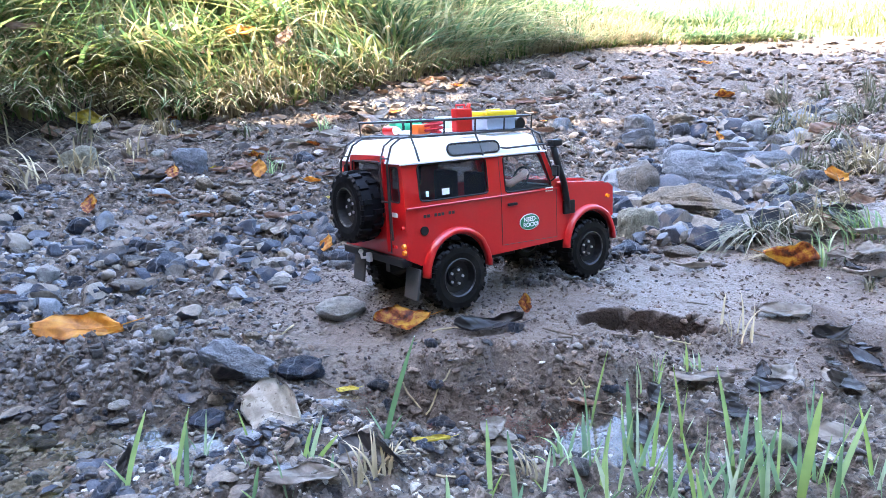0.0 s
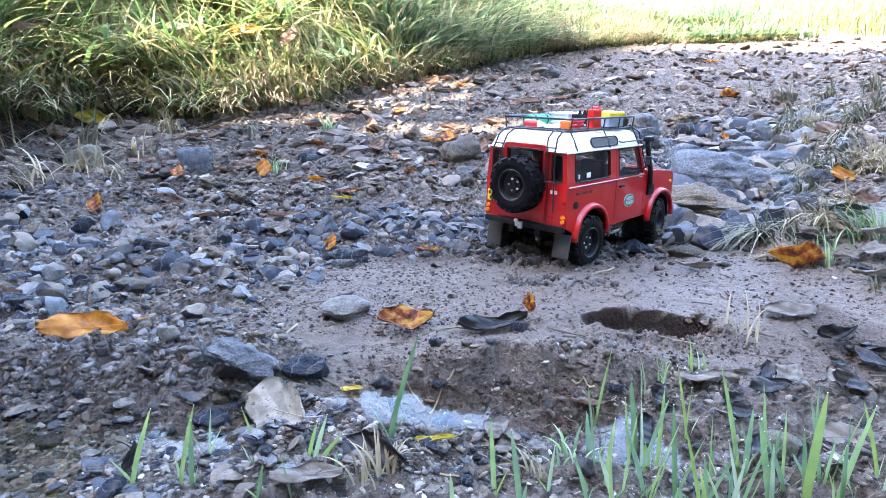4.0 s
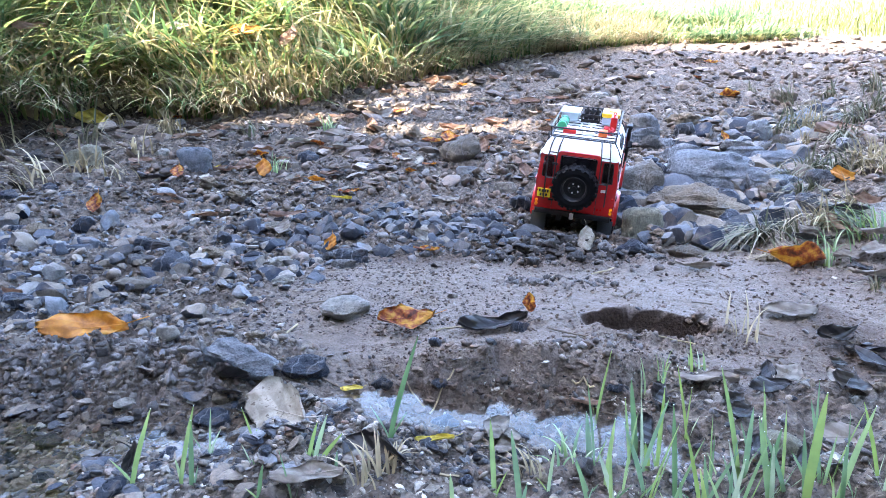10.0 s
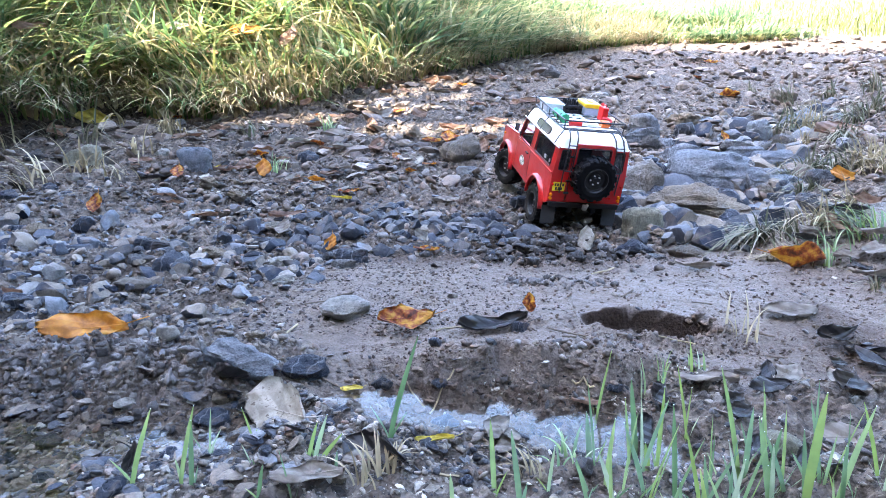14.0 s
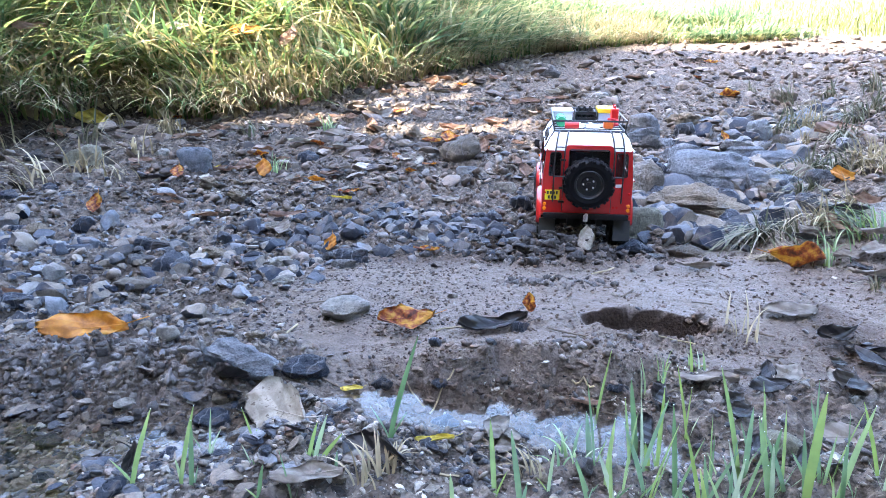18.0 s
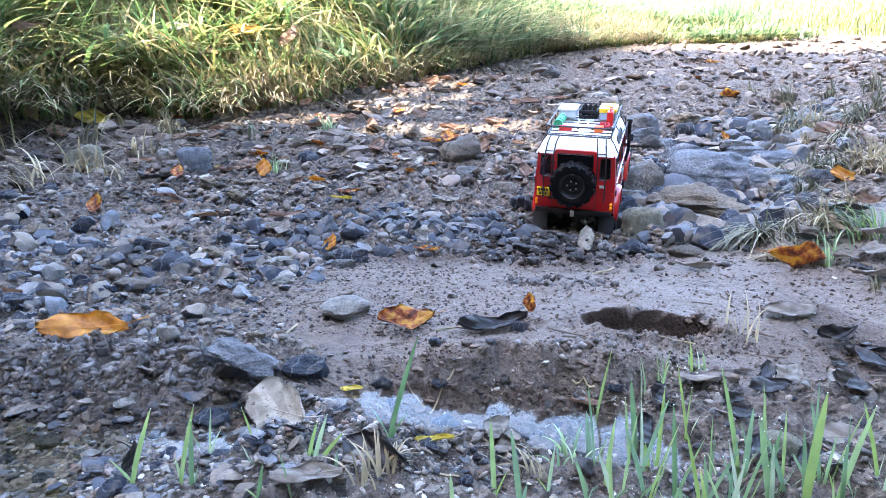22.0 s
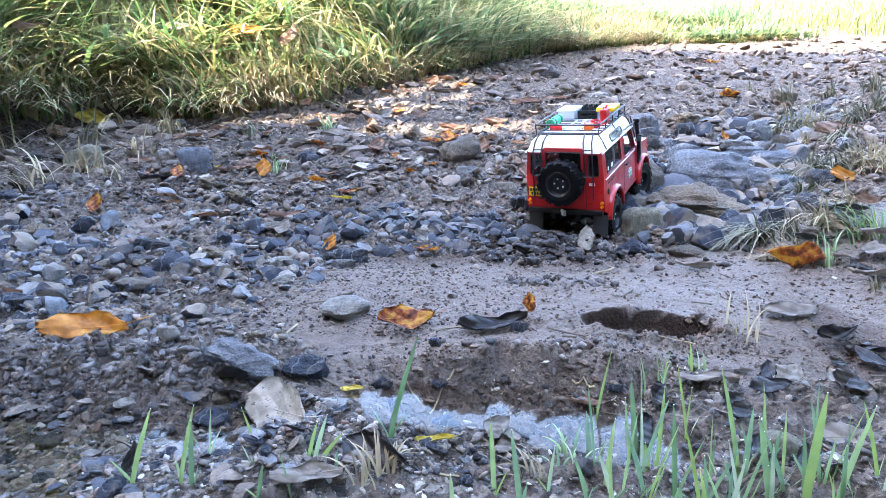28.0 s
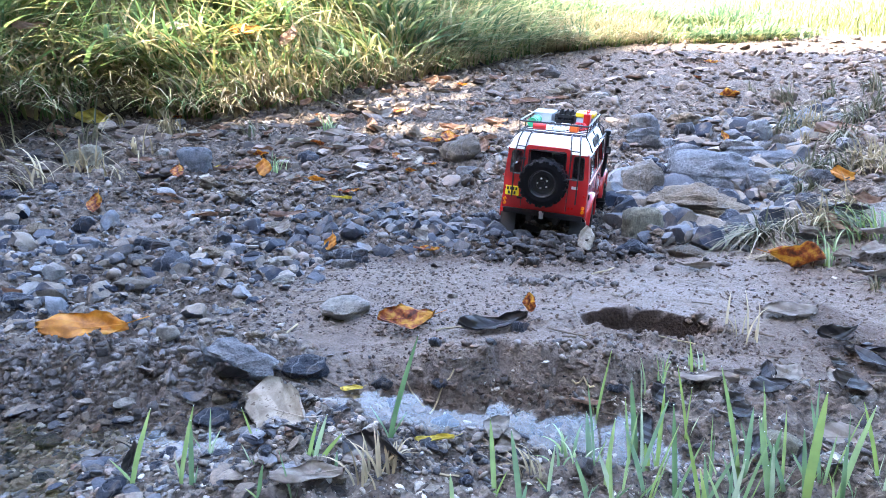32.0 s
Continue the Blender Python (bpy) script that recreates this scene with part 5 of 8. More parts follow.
rock(0.154, 1.464, 0.051, 'stone', 10, (1.0, 0.75, 0.95), 80)
rock(0.107, 1.419, 0.060, 'slate', 12, (1.0, 0.75, 0.95), 30)
rock(-0.204, 2.004, 0.061, 'stone', 6, (1.0, 0.75, 1.14), 0)
rock(-0.094, 2.252, 0.068, 'tan', 10, (1.0, 0.75, 1.52), 0)
rock(0.557, 3.502, 0.110, 'stone', 13, (1.0, 0.75, 1.61), 0)
rock(0.549, 3.037, 0.101, 'stone', 2, (1.0, 0.75, 1.33), 0)
rock(0.354, 2.611, 0.069, 'stone', 6, (1.0, 0.75, 1.14), 0)
rock(0.671, 2.897, 0.082, 'pale', 8, (1.0, 0.75, 0.95), 0)
rock(-0.436, 1.293, 0.081, 'stone', 5, (1.0, 0.75, 0.57), 0)
rock(-0.280, 1.114, 0.060, 'pale', 6, (1.0, 0.75, 0.80), 10)
rock(-0.532, 1.174, 0.078, 'slate', 6, (1.0, 0.75, 0.95), 10)
rock(-0.440, 1.037, 0.075, 'slate', 3, (1.0, 0.75, 1.04), 30)
rock(-0.470, 0.962, 0.058, 'stone', 11, (1.0, 0.75, 0.76), 0)
rock(-0.515, 1.090, 0.051, 'stone', 9, (1.0, 0.75, 0.95), 20)
rock(-0.408, 1.145, 0.053, 'tan', 8, (1.0, 0.75, 0.85), 10)
rock(-0.156, 1.108, 0.062, 'slate', 7, (1.0, 0.75, 0.95), 0)
rock(-0.164, 1.067, 0.044, 'stone', 7, (1.0, 0.75, 0.95), 0)
rock(-0.078, 1.238, 0.043, 'slate', 5, (1.0, 0.75, 1.42), 0)
rock(-0.245, 0.988, 0.042, 'pale', 7, (1.0, 0.75, 0.85), 0)
rock(-0.131, 0.840, 0.067, 'pale', 11, (1.0, 0.75, 0.95), 5)
rock(-0.326, 0.740, 0.045, 'pale', 6, (1.0, 0.75, 0.66), 0)
rock(-0.311, 0.703, 0.031, 'pale', 10, (1.0, 0.75, 1.14), 0)
rock(-0.367, 0.693, 0.025, 'pale', 14, (1.0, 0.75, 0.95), 0)
rock(-0.224, 0.684, 0.089, 'grey', 5, (1.0, 0.65, 0.95), -12, 10)
rock(-0.153, 0.695, 0.062, 'slate', 10, (1.0, 0.75, 0.80), 6)
rock(-0.208, 0.727, 0.021, 'stone', 11, (1.0, 0.75, 1.14), 0)
rock(-0.220, 0.735, 0.030, 'tan', 0, (1.0, 0.75, 1.04), 0)
rock(-0.197, 0.750, 0.023, 'tan', 4, (1.0, 0.75, 1.14), 0)
rock(-0.268, 0.761, 0.026, 'stone', 6, (1.0, 0.75, 1.04), 0)
rock(-0.286, 0.721, 0.028, 'stone', 4, (1.0, 0.75, 0.95), 10)
rock(0.276, 0.488, 0.028, 'mossy', 6, (1.0, 0.75, 1.61), 10)
rock(0.456, 0.640, 0.019, 'tan', 5, (1.0, 0.75, 1.14), 0)
rock(0.004, 0.649, 0.033, 'slate', 4, (1.0, 0.75, 0.76), 0)
rock(-0.058, 0.677, 0.022, 'slate', 14, (1.0, 0.75, 1.33), 0)
rock(-0.008, 0.730, 0.021, 'slate', 2, (1.0, 0.75, 1.14), 0)
rock(-0.003, 0.694, 0.021, 'slate', 8, (1.0, 0.75, 1.14), 0)
rock(-0.070, 0.702, 0.027, 'stone', 12, (1.0, 0.75, 1.14), 0)
rock(0.094, 0.762, 0.025, 'slate', 6, (1.0, 0.75, 1.33), 30)
rock(0.090, 0.776, 0.022, 'tan', 5, (1.0, 0.75, 0.95), 30)
rock(0.162, 0.717, 0.018, 'pale', 8, (1.0, 0.75, 0.95), 0)
rock(0.013, 0.908, 0.019, 'pale', 1, (1.0, 0.75, 0.95), 0)
rock(-0.434, 0.866, 0.026, 'pale', 3, (1.0, 0.75, 0.95), 0)
rock(-0.289, 0.928, 0.021, 'pale', 9, (1.0, 0.75, 0.95), 0)
rock(-1.213, 1.959, 0.070, 'stone', 1, (1.0, 0.75, 1.14), 0)
rock(-1.066, 1.610, 0.073, 'slate', 4, (1.0, 0.75, 0.95), 0)
rock(-0.855, 1.369, 0.075, 'tan', 10, (1.0, 0.75, 0.95), 20)
rock(-0.755, 1.361, 0.055, 'slate', 5, (1.0, 0.75, 1.14), 0)
rock(-0.848, 2.010, 0.047, 'pale', 11, (1.0, 0.75, 1.33), 0)
rock(-0.993, 1.763, 0.048, 'pale', 10, (1.0, 0.75, 1.14), 0)
rock(-0.505, 1.603, 0.052, 'tan', 8, (1.0, 0.75, 1.14), 0)
rock(-0.400, 1.959, 0.070, 'slate', 3, (1.0, 0.75, 1.14), 0)
rock(-0.622, 1.745, 0.063, 'tan', 6, (1.0, 0.75, 0.95), 0)
rock(-0.140, 1.101, 0.031, 'slate', 8, (1.0, 0.75, 1.14), 0)
rock(-0.196, 0.986, 0.022, 'stone', 11, (1.0, 0.75, 0.95), 0)
rock(-0.586, 0.873, 0.049, 'slate', 9, (1.0, 0.75, 0.95), 0)
rock(-0.575, 0.974, 0.033, 'stone', 2, (1.0, 0.75, 0.95), 0)
rock(-0.390, 0.598, 0.035, 'stone', 4, (1.0, 0.75, 0.76), 0)
rock(-0.333, 0.640, 0.025, 'pale', 7, (1.0, 0.75, 0.66), 0)
rock(-0.366, 0.517, 0.031, 'tan', 2, (1.0, 0.75, 0.76), 0)
rock(-0.339, 0.566, 0.025, 'stone', 6, (1.0, 0.75, 0.76), 0)
rock(-0.232, 0.614, 0.042, 'slate', 10, (1.0, 0.75, 0.95), 0)
rock(-0.182, 0.622, 0.022, 'tan', 7, (1.0, 0.75, 0.76), 0)
rock(0.284, 0.654, 0.021, 'stone', 5, (1.0, 0.75, 0.95), 0)
rock(0.132, 0.723, 0.017, 'stone', 10, (1.0, 0.75, 0.95), 0)
rock(0.190, 0.674, 0.020, 'slate', 7, (1.0, 0.75, 0.95), 0)
rock(0.306, 0.468, 0.023, 'pale', 9, (1.0, 0.75, 0.95), 0)
rock(0.217, 0.530, 0.021, 'slate', 8, (1.0, 0.75, 0.76), 0)
rock(0.353, 0.500, 0.020, 'stone', 6, (1.0, 0.75, 0.76), 0)
rock(0.017, 0.447, 0.013, 'slate', 3, (1.0, 0.75, 1.14), 0)
rock(-0.078, 0.445, 0.016, 'tan', 7, (1.0, 0.75, 1.14), 0)
rock(0.075, 0.461, 0.018, 'tan', 6, (1.0, 0.75, 1.14), 0)

# fallen leaves, one by one
fallen_leaf(-0.424, 0.738, 0.104, 0.46, 'orange', 8, 26, 14, 0).location.z += 0.010
fallen_leaf(-0.047, 0.798, 0.074, 0.58, 'rust', 12, 22, 34, 1)
fallen_leaf(-0.164, 0.606, 0.080, 0.72, 'pale', -28, 46, 26, 2)
fallen_leaf(-0.226, 0.640, 0.042, 0.60, 'dark', 150, 30, 20, 3).location.z += 0.006
# stands in for curled bark in the dark tyre print, built as a leaf
fallen_leaf(0.060, 0.770, 0.090, 0.30, 'dark', 12, 20, 70, 4)
fallen_leaf(0.114, 0.827, 0.027, 0.60, 'rust', 95, 80, 10, 5)
fallen_leaf(0.575, 1.039, 0.088, 0.55, 'rust', 170, 60, 25, 6)
fallen_leaf(0.873, 1.437, 0.077, 0.55, 'orange', 30, 40, 10, 7)
pressed_leaf = fallen_leaf(0.251, 1.125, 0.045, 0.70, 'pale', 95, 65, 5, 8)
pressed_leaf.location.z = gz(pressed_leaf.location.x, pressed_leaf.location.y) + 0.012
fallen_leaf(-0.205, 1.180, 0.035, 0.60, 'orange', 80, 50, 20, 9)
fallen_leaf(-0.240, 1.665, 0.055, 0.50, 'rust', 20, 15, 25, 10)
fallen_leaf(-0.239, 1.540, 0.051, 0.50, 'yellow', 160, 15, 25, 11)
fallen_leaf(-0.467, 2.163, 0.103, 0.35, 'pale', 150, 20, 15, 12)
fallen_leaf(-0.345, 2.029, 0.076, 0.40, 'brown', 160, 15, 30, 13)
fallen_leaf(-0.489, 1.800, 0.062, 0.60, 'orange', 110, 50, 20, 14)
fallen_leaf(-0.549, 1.469, 0.084, 0.35, 'brown', 170, 12, 30, 15)
fallen_leaf(-0.351, 1.469, 0.084, 0.35, 'brown', 10, 15, 30, 16)
fallen_leaf(-1.262, 2.413, 0.118, 0.50, 'yellow', 30, 55, 15, 17)
fallen_leaf(-1.290, 2.236, 0.084, 0.60, 'brown', 60, 45, 30, 18)
fallen_leaf(-0.828, 2.895, 0.135, 0.50, 'orange', 10, 40, 25, 19)
fallen_leaf(-0.641, 2.852, 0.119, 0.60, 'brown', 70, 50, 20, 20)
fallen_leaf(-0.617, 0.904, 0.042, 0.50, 'brown', 160, 30, 40, 21)
fallen_leaf(0.490, 4.355, 0.144, 0.50, 'orange', 0, 30, 15, 22)
fallen_leaf(0.341, 2.778, 0.121, 0.50, 'brown', 10, 20, 30, 23)
fallen_leaf(-0.245, 2.332, 0.067, 0.60, 'brown', 100, 40, 20, 24)
fallen_leaf(-0.088, 2.488, 0.084, 0.60, 'brown', 50, 45, 20, 25)
fallen_leaf(0.037, 2.314, 0.094, 0.45, 'brown', 10, 20, 30, 26)
fallen_leaf(-0.130, 1.920, 0.049, 0.70, 'rust', 50, 30, 20, 27)
fallen_leaf(0.121, 2.003, 0.058, 0.70, 'brown', 70, 50, 20, 28)
fallen_leaf(0.008, 1.610, 0.073, 0.50, 'mud', 10, 8, 10, 29)
fallen_leaf(-0.042, 1.236, 0.043, 0.70, 'mud', 60, 50, 10, 30)
fallen_leaf(-0.030, 1.160, 0.047, 0.35, 'rust', 0, 10, 20, 31)
fallen_leaf(0.461, 0.839, 0.087, 0.45, 'mud', 15, 10, 15, 32)
fallen_leaf(0.475, 0.762, 0.073, 0.30, 'dark', 25, 35, 50, 33)
fallen_leaf(0.342, 0.513, 0.062, 0.55, 'mud', 5, 12, 15, 34)
fallen_leaf(0.280, 0.656, 0.070, 0.50, 'mud', 170, 10, 20, 35)
fallen_leaf(0.221, 0.632, 0.044, 0.70, 'dark', 60, 45, 25, 36)
fallen_leaf(-0.041, 0.462, 0.046, 0.70, 'dark', 120, 55, 25, 37)
fallen_leaf(-0.100, 0.436, 0.056, 0.40, 'mud', 12, 8, 10, 38)
fallen_leaf(-0.007, 0.499, 0.033, 0.25, 'yellow', 5, 10, 20, 39)
fallen_leaf(0.501, 0.737, 0.050, 0.50, 'dark', 170, 15, 25, 40)
fallen_leaf(-0.259, 0.497, 0.029, 0.40, 'dark', 70, 60, 30, 41)
fallen_leaf(0.415, 1.054, 0.065, 0.30, 'mud', 165, 15, 45, 42)
fallen_leaf(-0.794, 1.491, 0.055, 0.60, 'rust', 90, 45, 30, 43)
fallen_leaf(0.885, 2.093, 0.061, 0.50, 'rust', 110, 50, 30, 44)
fallen_leaf(-0.228, 3.246, 0.098, 0.50, 'brown', 20, 20, 20, 45)
fallen_leaf(-0.011, 3.292, 0.110, 0.50, 'brown', 160, 20, 20, 46)
fallen_leaf(0.148, 2.667, 0.081, 0.50, 'brown', 60, 20, 20, 47)
fallen_leaf(-0.332, 1.717, 0.059, 0.50, 'orange', 150, 30, 20, 48)
fallen_leaf(0.479, 2.837, 0.105, 0.40, 'brown', 5, 15, 20, 49)
fallen_leaf(0.266, 3.324, 0.111, 0.50, 'brown', 30, 25, 20, 50)
fallen_leaf(-1.080, 2.802, 0.116, 0.40, 'pale', 0, 40, 15, 51)
fallen_leaf(-1.475, 2.455, 0.110, 0.50, 'brown', 20, 35, 20, 52)
fallen_leaf(0.705, 2.837, 0.086, 0.50, 'mud', 30, 15, 20, 53)
fallen_leaf(0.279, 0.570, 0.032, 0.60, 'dark', 40, 20, 30, 54)
fallen_leaf(0.376, 0.675, 0.062, 0.50, 'mud', 40, 15, 20, 55)
fallen_leaf(0.728, 1.070, 0.066, 0.50, 'mud', 160, 20, 20, 56)
fallen_leaf(0.656, 1.036, 0.064, 0.40, 'mud', 10, 15, 15, 57)
fallen_leaf(-0.185, 2.615, 0.079, 0.50, 'rust', 10, 15, 15, 58)
fallen_leaf(-0.373, 3.097, 0.088, 0.50, 'brown', 110, 20, 25, 59)
fallen_leaf(-0.868, 1.897, 0.065, 0.50, 'brown', 20, 20, 25, 60)
fallen_leaf(-0.632, 1.897, 0.049, 0.50, 'yellow', 20, 20, 25, 61)
fallen_leaf(-0.228, 0.656, 0.045, 0.70, 'dark', 160, 45, 60, 62)
fallen_leaf(-0.195, 0.627, 0.035, 0.50, 'dark', 30, 20, 50, 63)
fallen_leaf(-0.101, 0.677, 0.025, 0.50, 'yellow', 10, 5, 10, 64)
fallen_leaf(0.718, 1.150, 0.080, 0.60, 'dark', 30, 30, 40, 65)
fallen_leaf(0.646, 1.120, 0.069, 0.50, 'dark', 150, 20, 40, 66)
fallen_leaf(0.791, 1.220, 0.064, 0.50, 'brown', 20, 30, 40, 67)
fallen_leaf(0.634, 0.943, 0.067, 0.50, 'mud', 160, 15, 30, 68)
fallen_leaf(0.155, 0.651, 0.036, 0.50, 'brown', 170, 10, 30, 69)
fallen_leaf(-0.557, 2.054, 0.063, 0.54, 'brown', 178, 17, 34, 70)
fallen_leaf(-0.592, 2.259, 0.075, 0.40, 'brown', 77, 9, 29, 71)
fallen_leaf(0.131, 2.047, 0.056, 0.70, 'rust', 111, 6, 18, 72)
fallen_leaf(-0.366, 3.014, 0.109, 0.51, 'brown', 133, 7, 30, 73)
fallen_leaf(-0.872, 2.639, 0.084, 0.52, 'brown', 34, 6, 32, 74)
fallen_leaf(-0.472, 1.954, 0.045, 0.69, 'brown', 178, 7, 24, 75)
fallen_leaf(-0.236, 2.470, 0.063, 0.44, 'brown', 74, 14, 21, 76)
fallen_leaf(-0.305, 1.746, 0.047, 0.41, 'brown', 29, 23, 35, 77)
fallen_leaf(-0.905, 2.684, 0.079, 0.56, 'brown', 110, 19, 26, 78)
fallen_leaf(-0.702, 2.699, 0.068, 0.68, 'mud', 137, 28, 16, 79)
fallen_leaf(-0.492, 1.811, 0.040, 0.53, 'brown', 123, 22, 32, 80)
fallen_leaf(0.194, 2.444, 0.091, 0.69, 'brown', 3, 14, 23, 81)
fallen_leaf(-0.088, 1.795, 0.042, 0.57, 'rust', 145, 24, 22, 82)
fallen_leaf(0.083, 3.186, 0.075, 0.49, 'rust', 45, 15, 32, 83)
fallen_leaf(-0.168, 2.949, 0.062, 0.62, 'brown', 45, 29, 23, 84)
fallen_leaf(-0.068, 3.246, 0.073, 0.65, 'brown', 159, 20, 21, 85)
fallen_leaf(-0.165, 1.881, 0.047, 0.56, 'mud', 25, 23, 20, 86)
fallen_leaf(-0.585, 2.021, 0.048, 0.50, 'brown', 153, 20, 16, 87)
fallen_leaf(-0.295, 1.776, 0.064, 0.44, 'brown', 71, 10, 26, 88)
fallen_leaf(0.013, 3.127, 0.065, 0.48, 'mud', 97, 13, 22, 89)
fallen_leaf(-0.661, 2.717, 0.059, 0.51, 'brown', 136, 20, 23, 90)
fallen_leaf(-0.042, 3.169, 0.111, 0.52, 'brown', 72, 19, 31, 91)
fallen_leaf(-0.395, 1.765, 0.071, 0.62, 'mud', 70, 13, 33, 92)
fallen_leaf(-0.442, 2.184, 0.085, 0.68, 'brown', 98, 7, 25, 93)
fallen_leaf(-0.418, 2.163, 0.074, 0.59, 'mud', 34, 20, 18, 94)
fallen_leaf(-0.623, 2.726, 0.110, 0.53, 'brown', 117, 21, 30, 95)
fallen_leaf(0.015, 2.178, 0.102, 0.60, 'rust', 85, 18, 32, 96)
fallen_leaf(-0.718, 2.680, 0.110, 0.41, 'brown', 127, 25, 28, 97)
fallen_leaf(-0.382, 2.517, 0.089, 0.55, 'brown', 7, 9, 19, 98)
fallen_leaf(-0.271, 2.545, 0.095, 0.59, 'mud', 120, 26, 27, 99)
fallen_leaf(-0.207, 2.498, 0.114, 0.52, 'mud', 69, 18, 28, 100)
fallen_leaf(-0.038, 2.625, 0.084, 0.66, 'mud', 16, 9, 23, 101)
fallen_leaf(-0.239, 2.332, 0.099, 0.69, 'mud', 127, 10, 18, 102)
fallen_leaf(-0.193, 2.003, 0.068, 0.69, 'brown', 93, 29, 34, 103)
fallen_leaf(-0.037, 2.178, 0.072, 0.61, 'rust', 28, 15, 20, 104)
fallen_leaf(-0.306, 2.015, 0.084, 0.60, 'mud', 49, 10, 34, 105)
fallen_leaf(-0.537, 1.887, 0.089, 0.61, 'brown', 13, 20, 20, 106)
fallen_leaf(-0.352, 2.243, 0.107, 0.68, 'mud', 17, 13, 21, 107)
fallen_leaf(-0.313, 1.656, 0.047, 0.64, 'mud', 95, 6, 15, 108)
fallen_leaf(-0.637, 1.548, 0.047, 0.64, 'brown', 167, 27, 10, 109)
fallen_leaf(-0.603, 1.842, 0.076, 0.62, 'brown', 34, 6, 30, 110)
fallen_leaf(-0.484, 1.509, 0.051, 0.64, 'mud', 27, 9, 17, 111)
fallen_leaf(-0.569, 1.891, 0.075, 0.60, 'brown', 92, 22, 15, 112)
fallen_leaf(-0.866, 1.854, 0.049, 0.55, 'brown', 142, 15, 11, 113)
fallen_leaf(-0.808, 1.661, 0.050, 0.46, 'brown', 131, 18, 12, 114)
fallen_leaf(-0.383, 1.750, 0.047, 0.51, 'brown', 114, 21, 11, 115)
fallen_leaf(-0.679, 1.593, 0.065, 0.53, 'brown', 163, 22, 15, 116)
fallen_leaf(-0.330, 1.345, 0.048, 0.67, 'mud', 70, 29, 33, 117)
fallen_leaf(1.520, 3.870, 0.084, 0.58, 'rust', 5, 14, 29, 118)
fallen_leaf(0.418, 2.498, 0.059, 0.52, 'brown', 180, 19, 29, 119)
fallen_leaf(0.979, 2.586, 0.057, 0.42, 'mud', 108, 14, 27, 120)
fallen_leaf(1.246, 2.936, 0.089, 0.67, 'rust', 136, 30, 29, 121)
fallen_leaf(1.304, 3.477, 0.084, 0.51, 'rust', 53, 9, 27, 122)
fallen_leaf(1.012, 3.083, 0.072, 0.46, 'brown', 46, 16, 19, 123)
fallen_leaf(0.946, 3.374, 0.082, 0.54, 'brown', 142, 13, 21, 124)
fallen_leaf(0.756, 3.606, 0.072, 0.45, 'brown', 71, 5, 27, 125)
fallen_leaf(0.736, 1.198, 0.084, 0.46, 'dark', 157, 19, 29, 126)
fallen_leaf(1.162, 1.892, 0.124, 0.44, 'brown', 83, 15, 26, 127)
fallen_leaf(0.696, 1.121, 0.074, 0.63, 'brown', 118, 23, 21, 128)
fallen_leaf(0.591, 1.079, 0.061, 0.50, 'mud', 134, 11, 13, 129)
fallen_leaf(0.652, 0.998, 0.039, 0.59, 'dark', 93, 8, 29, 130)
fallen_leaf(1.146, 1.956, 0.126, 0.68, 'brown', 2, 26, 17, 131)
fallen_leaf(0.624, 1.098, 0.041, 0.63, 'mud', 179, 11, 28, 132)
fallen_leaf(0.743, 1.241, 0.067, 0.53, 'mud', 114, 14, 19, 133)
fallen_leaf(0.731, 1.133, 0.057, 0.55, 'dark', 79, 11, 31, 134)
fallen_leaf(0.692, 1.026, 0.064, 0.67, 'mud', 62, 9, 10, 135)
fallen_leaf(0.658, 1.161, 0.053, 0.69, 'mud', 34, 9, 26, 136)
fallen_leaf(1.036, 1.599, 0.060, 0.56, 'mud', 113, 8, 13, 137)
fallen_leaf(0.428, 0.651, 0.050, 0.63, 'mud', 108, 7, 15, 138)
fallen_leaf(0.278, 0.457, 0.025, 0.60, 'dark', 72, 29, 30, 139)
fallen_leaf(0.286, 0.443, 0.023, 0.57, 'dark', 160, 24, 24, 140)
fallen_leaf(0.232, 0.473, 0.019, 0.69, 'mud', 130, 18, 14, 141)
fallen_leaf(0.263, 0.493, 0.029, 0.52, 'dark', 10, 12, 12, 142)
fallen_leaf(0.253, 0.477, 0.030, 0.44, 'dark', 70, 12, 27, 143)
fallen_leaf(0.491, 0.714, 0.043, 0.65, 'dark', 113, 17, 24, 144)
fallen_leaf(0.352, 0.666, 0.035, 0.49, 'dark', 78, 24, 10, 145)
fallen_leaf(0.330, 0.620, 0.045, 0.45, 'dark', 2, 24, 31, 146)
fallen_leaf(0.400, 0.608, 0.052, 0.65, 'dark', 50, 20, 31, 147)
fallen_leaf(0.326, 0.513, 0.024, 0.67, 'mud', 52, 24, 27, 148)
fallen_leaf(0.451, 0.707, 0.027, 0.62, 'dark', 59, 14, 34, 149)
fallen_leaf(0.280, 0.591, 0.034, 0.48, 'dark', 38, 30, 29, 150)
fallen_leaf(0.339, 0.695, 0.026, 0.46, 'mud', 176, 17, 28, 151)
fallen_leaf(-0.324, 0.667, 0.031, 0.53, 'mud', 139, 18, 11, 152)
fallen_leaf(-0.272, 0.695, 0.022, 0.43, 'mud', 9, 21, 13, 153)
fallen_leaf(-0.354, 0.740, 0.029, 0.61, 'mud', 138, 29, 24, 154)
fallen_leaf(-0.480, 0.828, 0.031, 0.64, 'mud', 83, 28, 32, 155)
fallen_leaf(-0.068, 0.478, 0.028, 0.60, 'mud', 37, 9, 12, 156)
fallen_leaf(0.056, 0.527, 0.039, 0.41, 'mud', 125, 18, 11, 157)
fallen_leaf(-0.126, 0.495, 0.031, 0.47, 'dark', 152, 21, 14, 158)
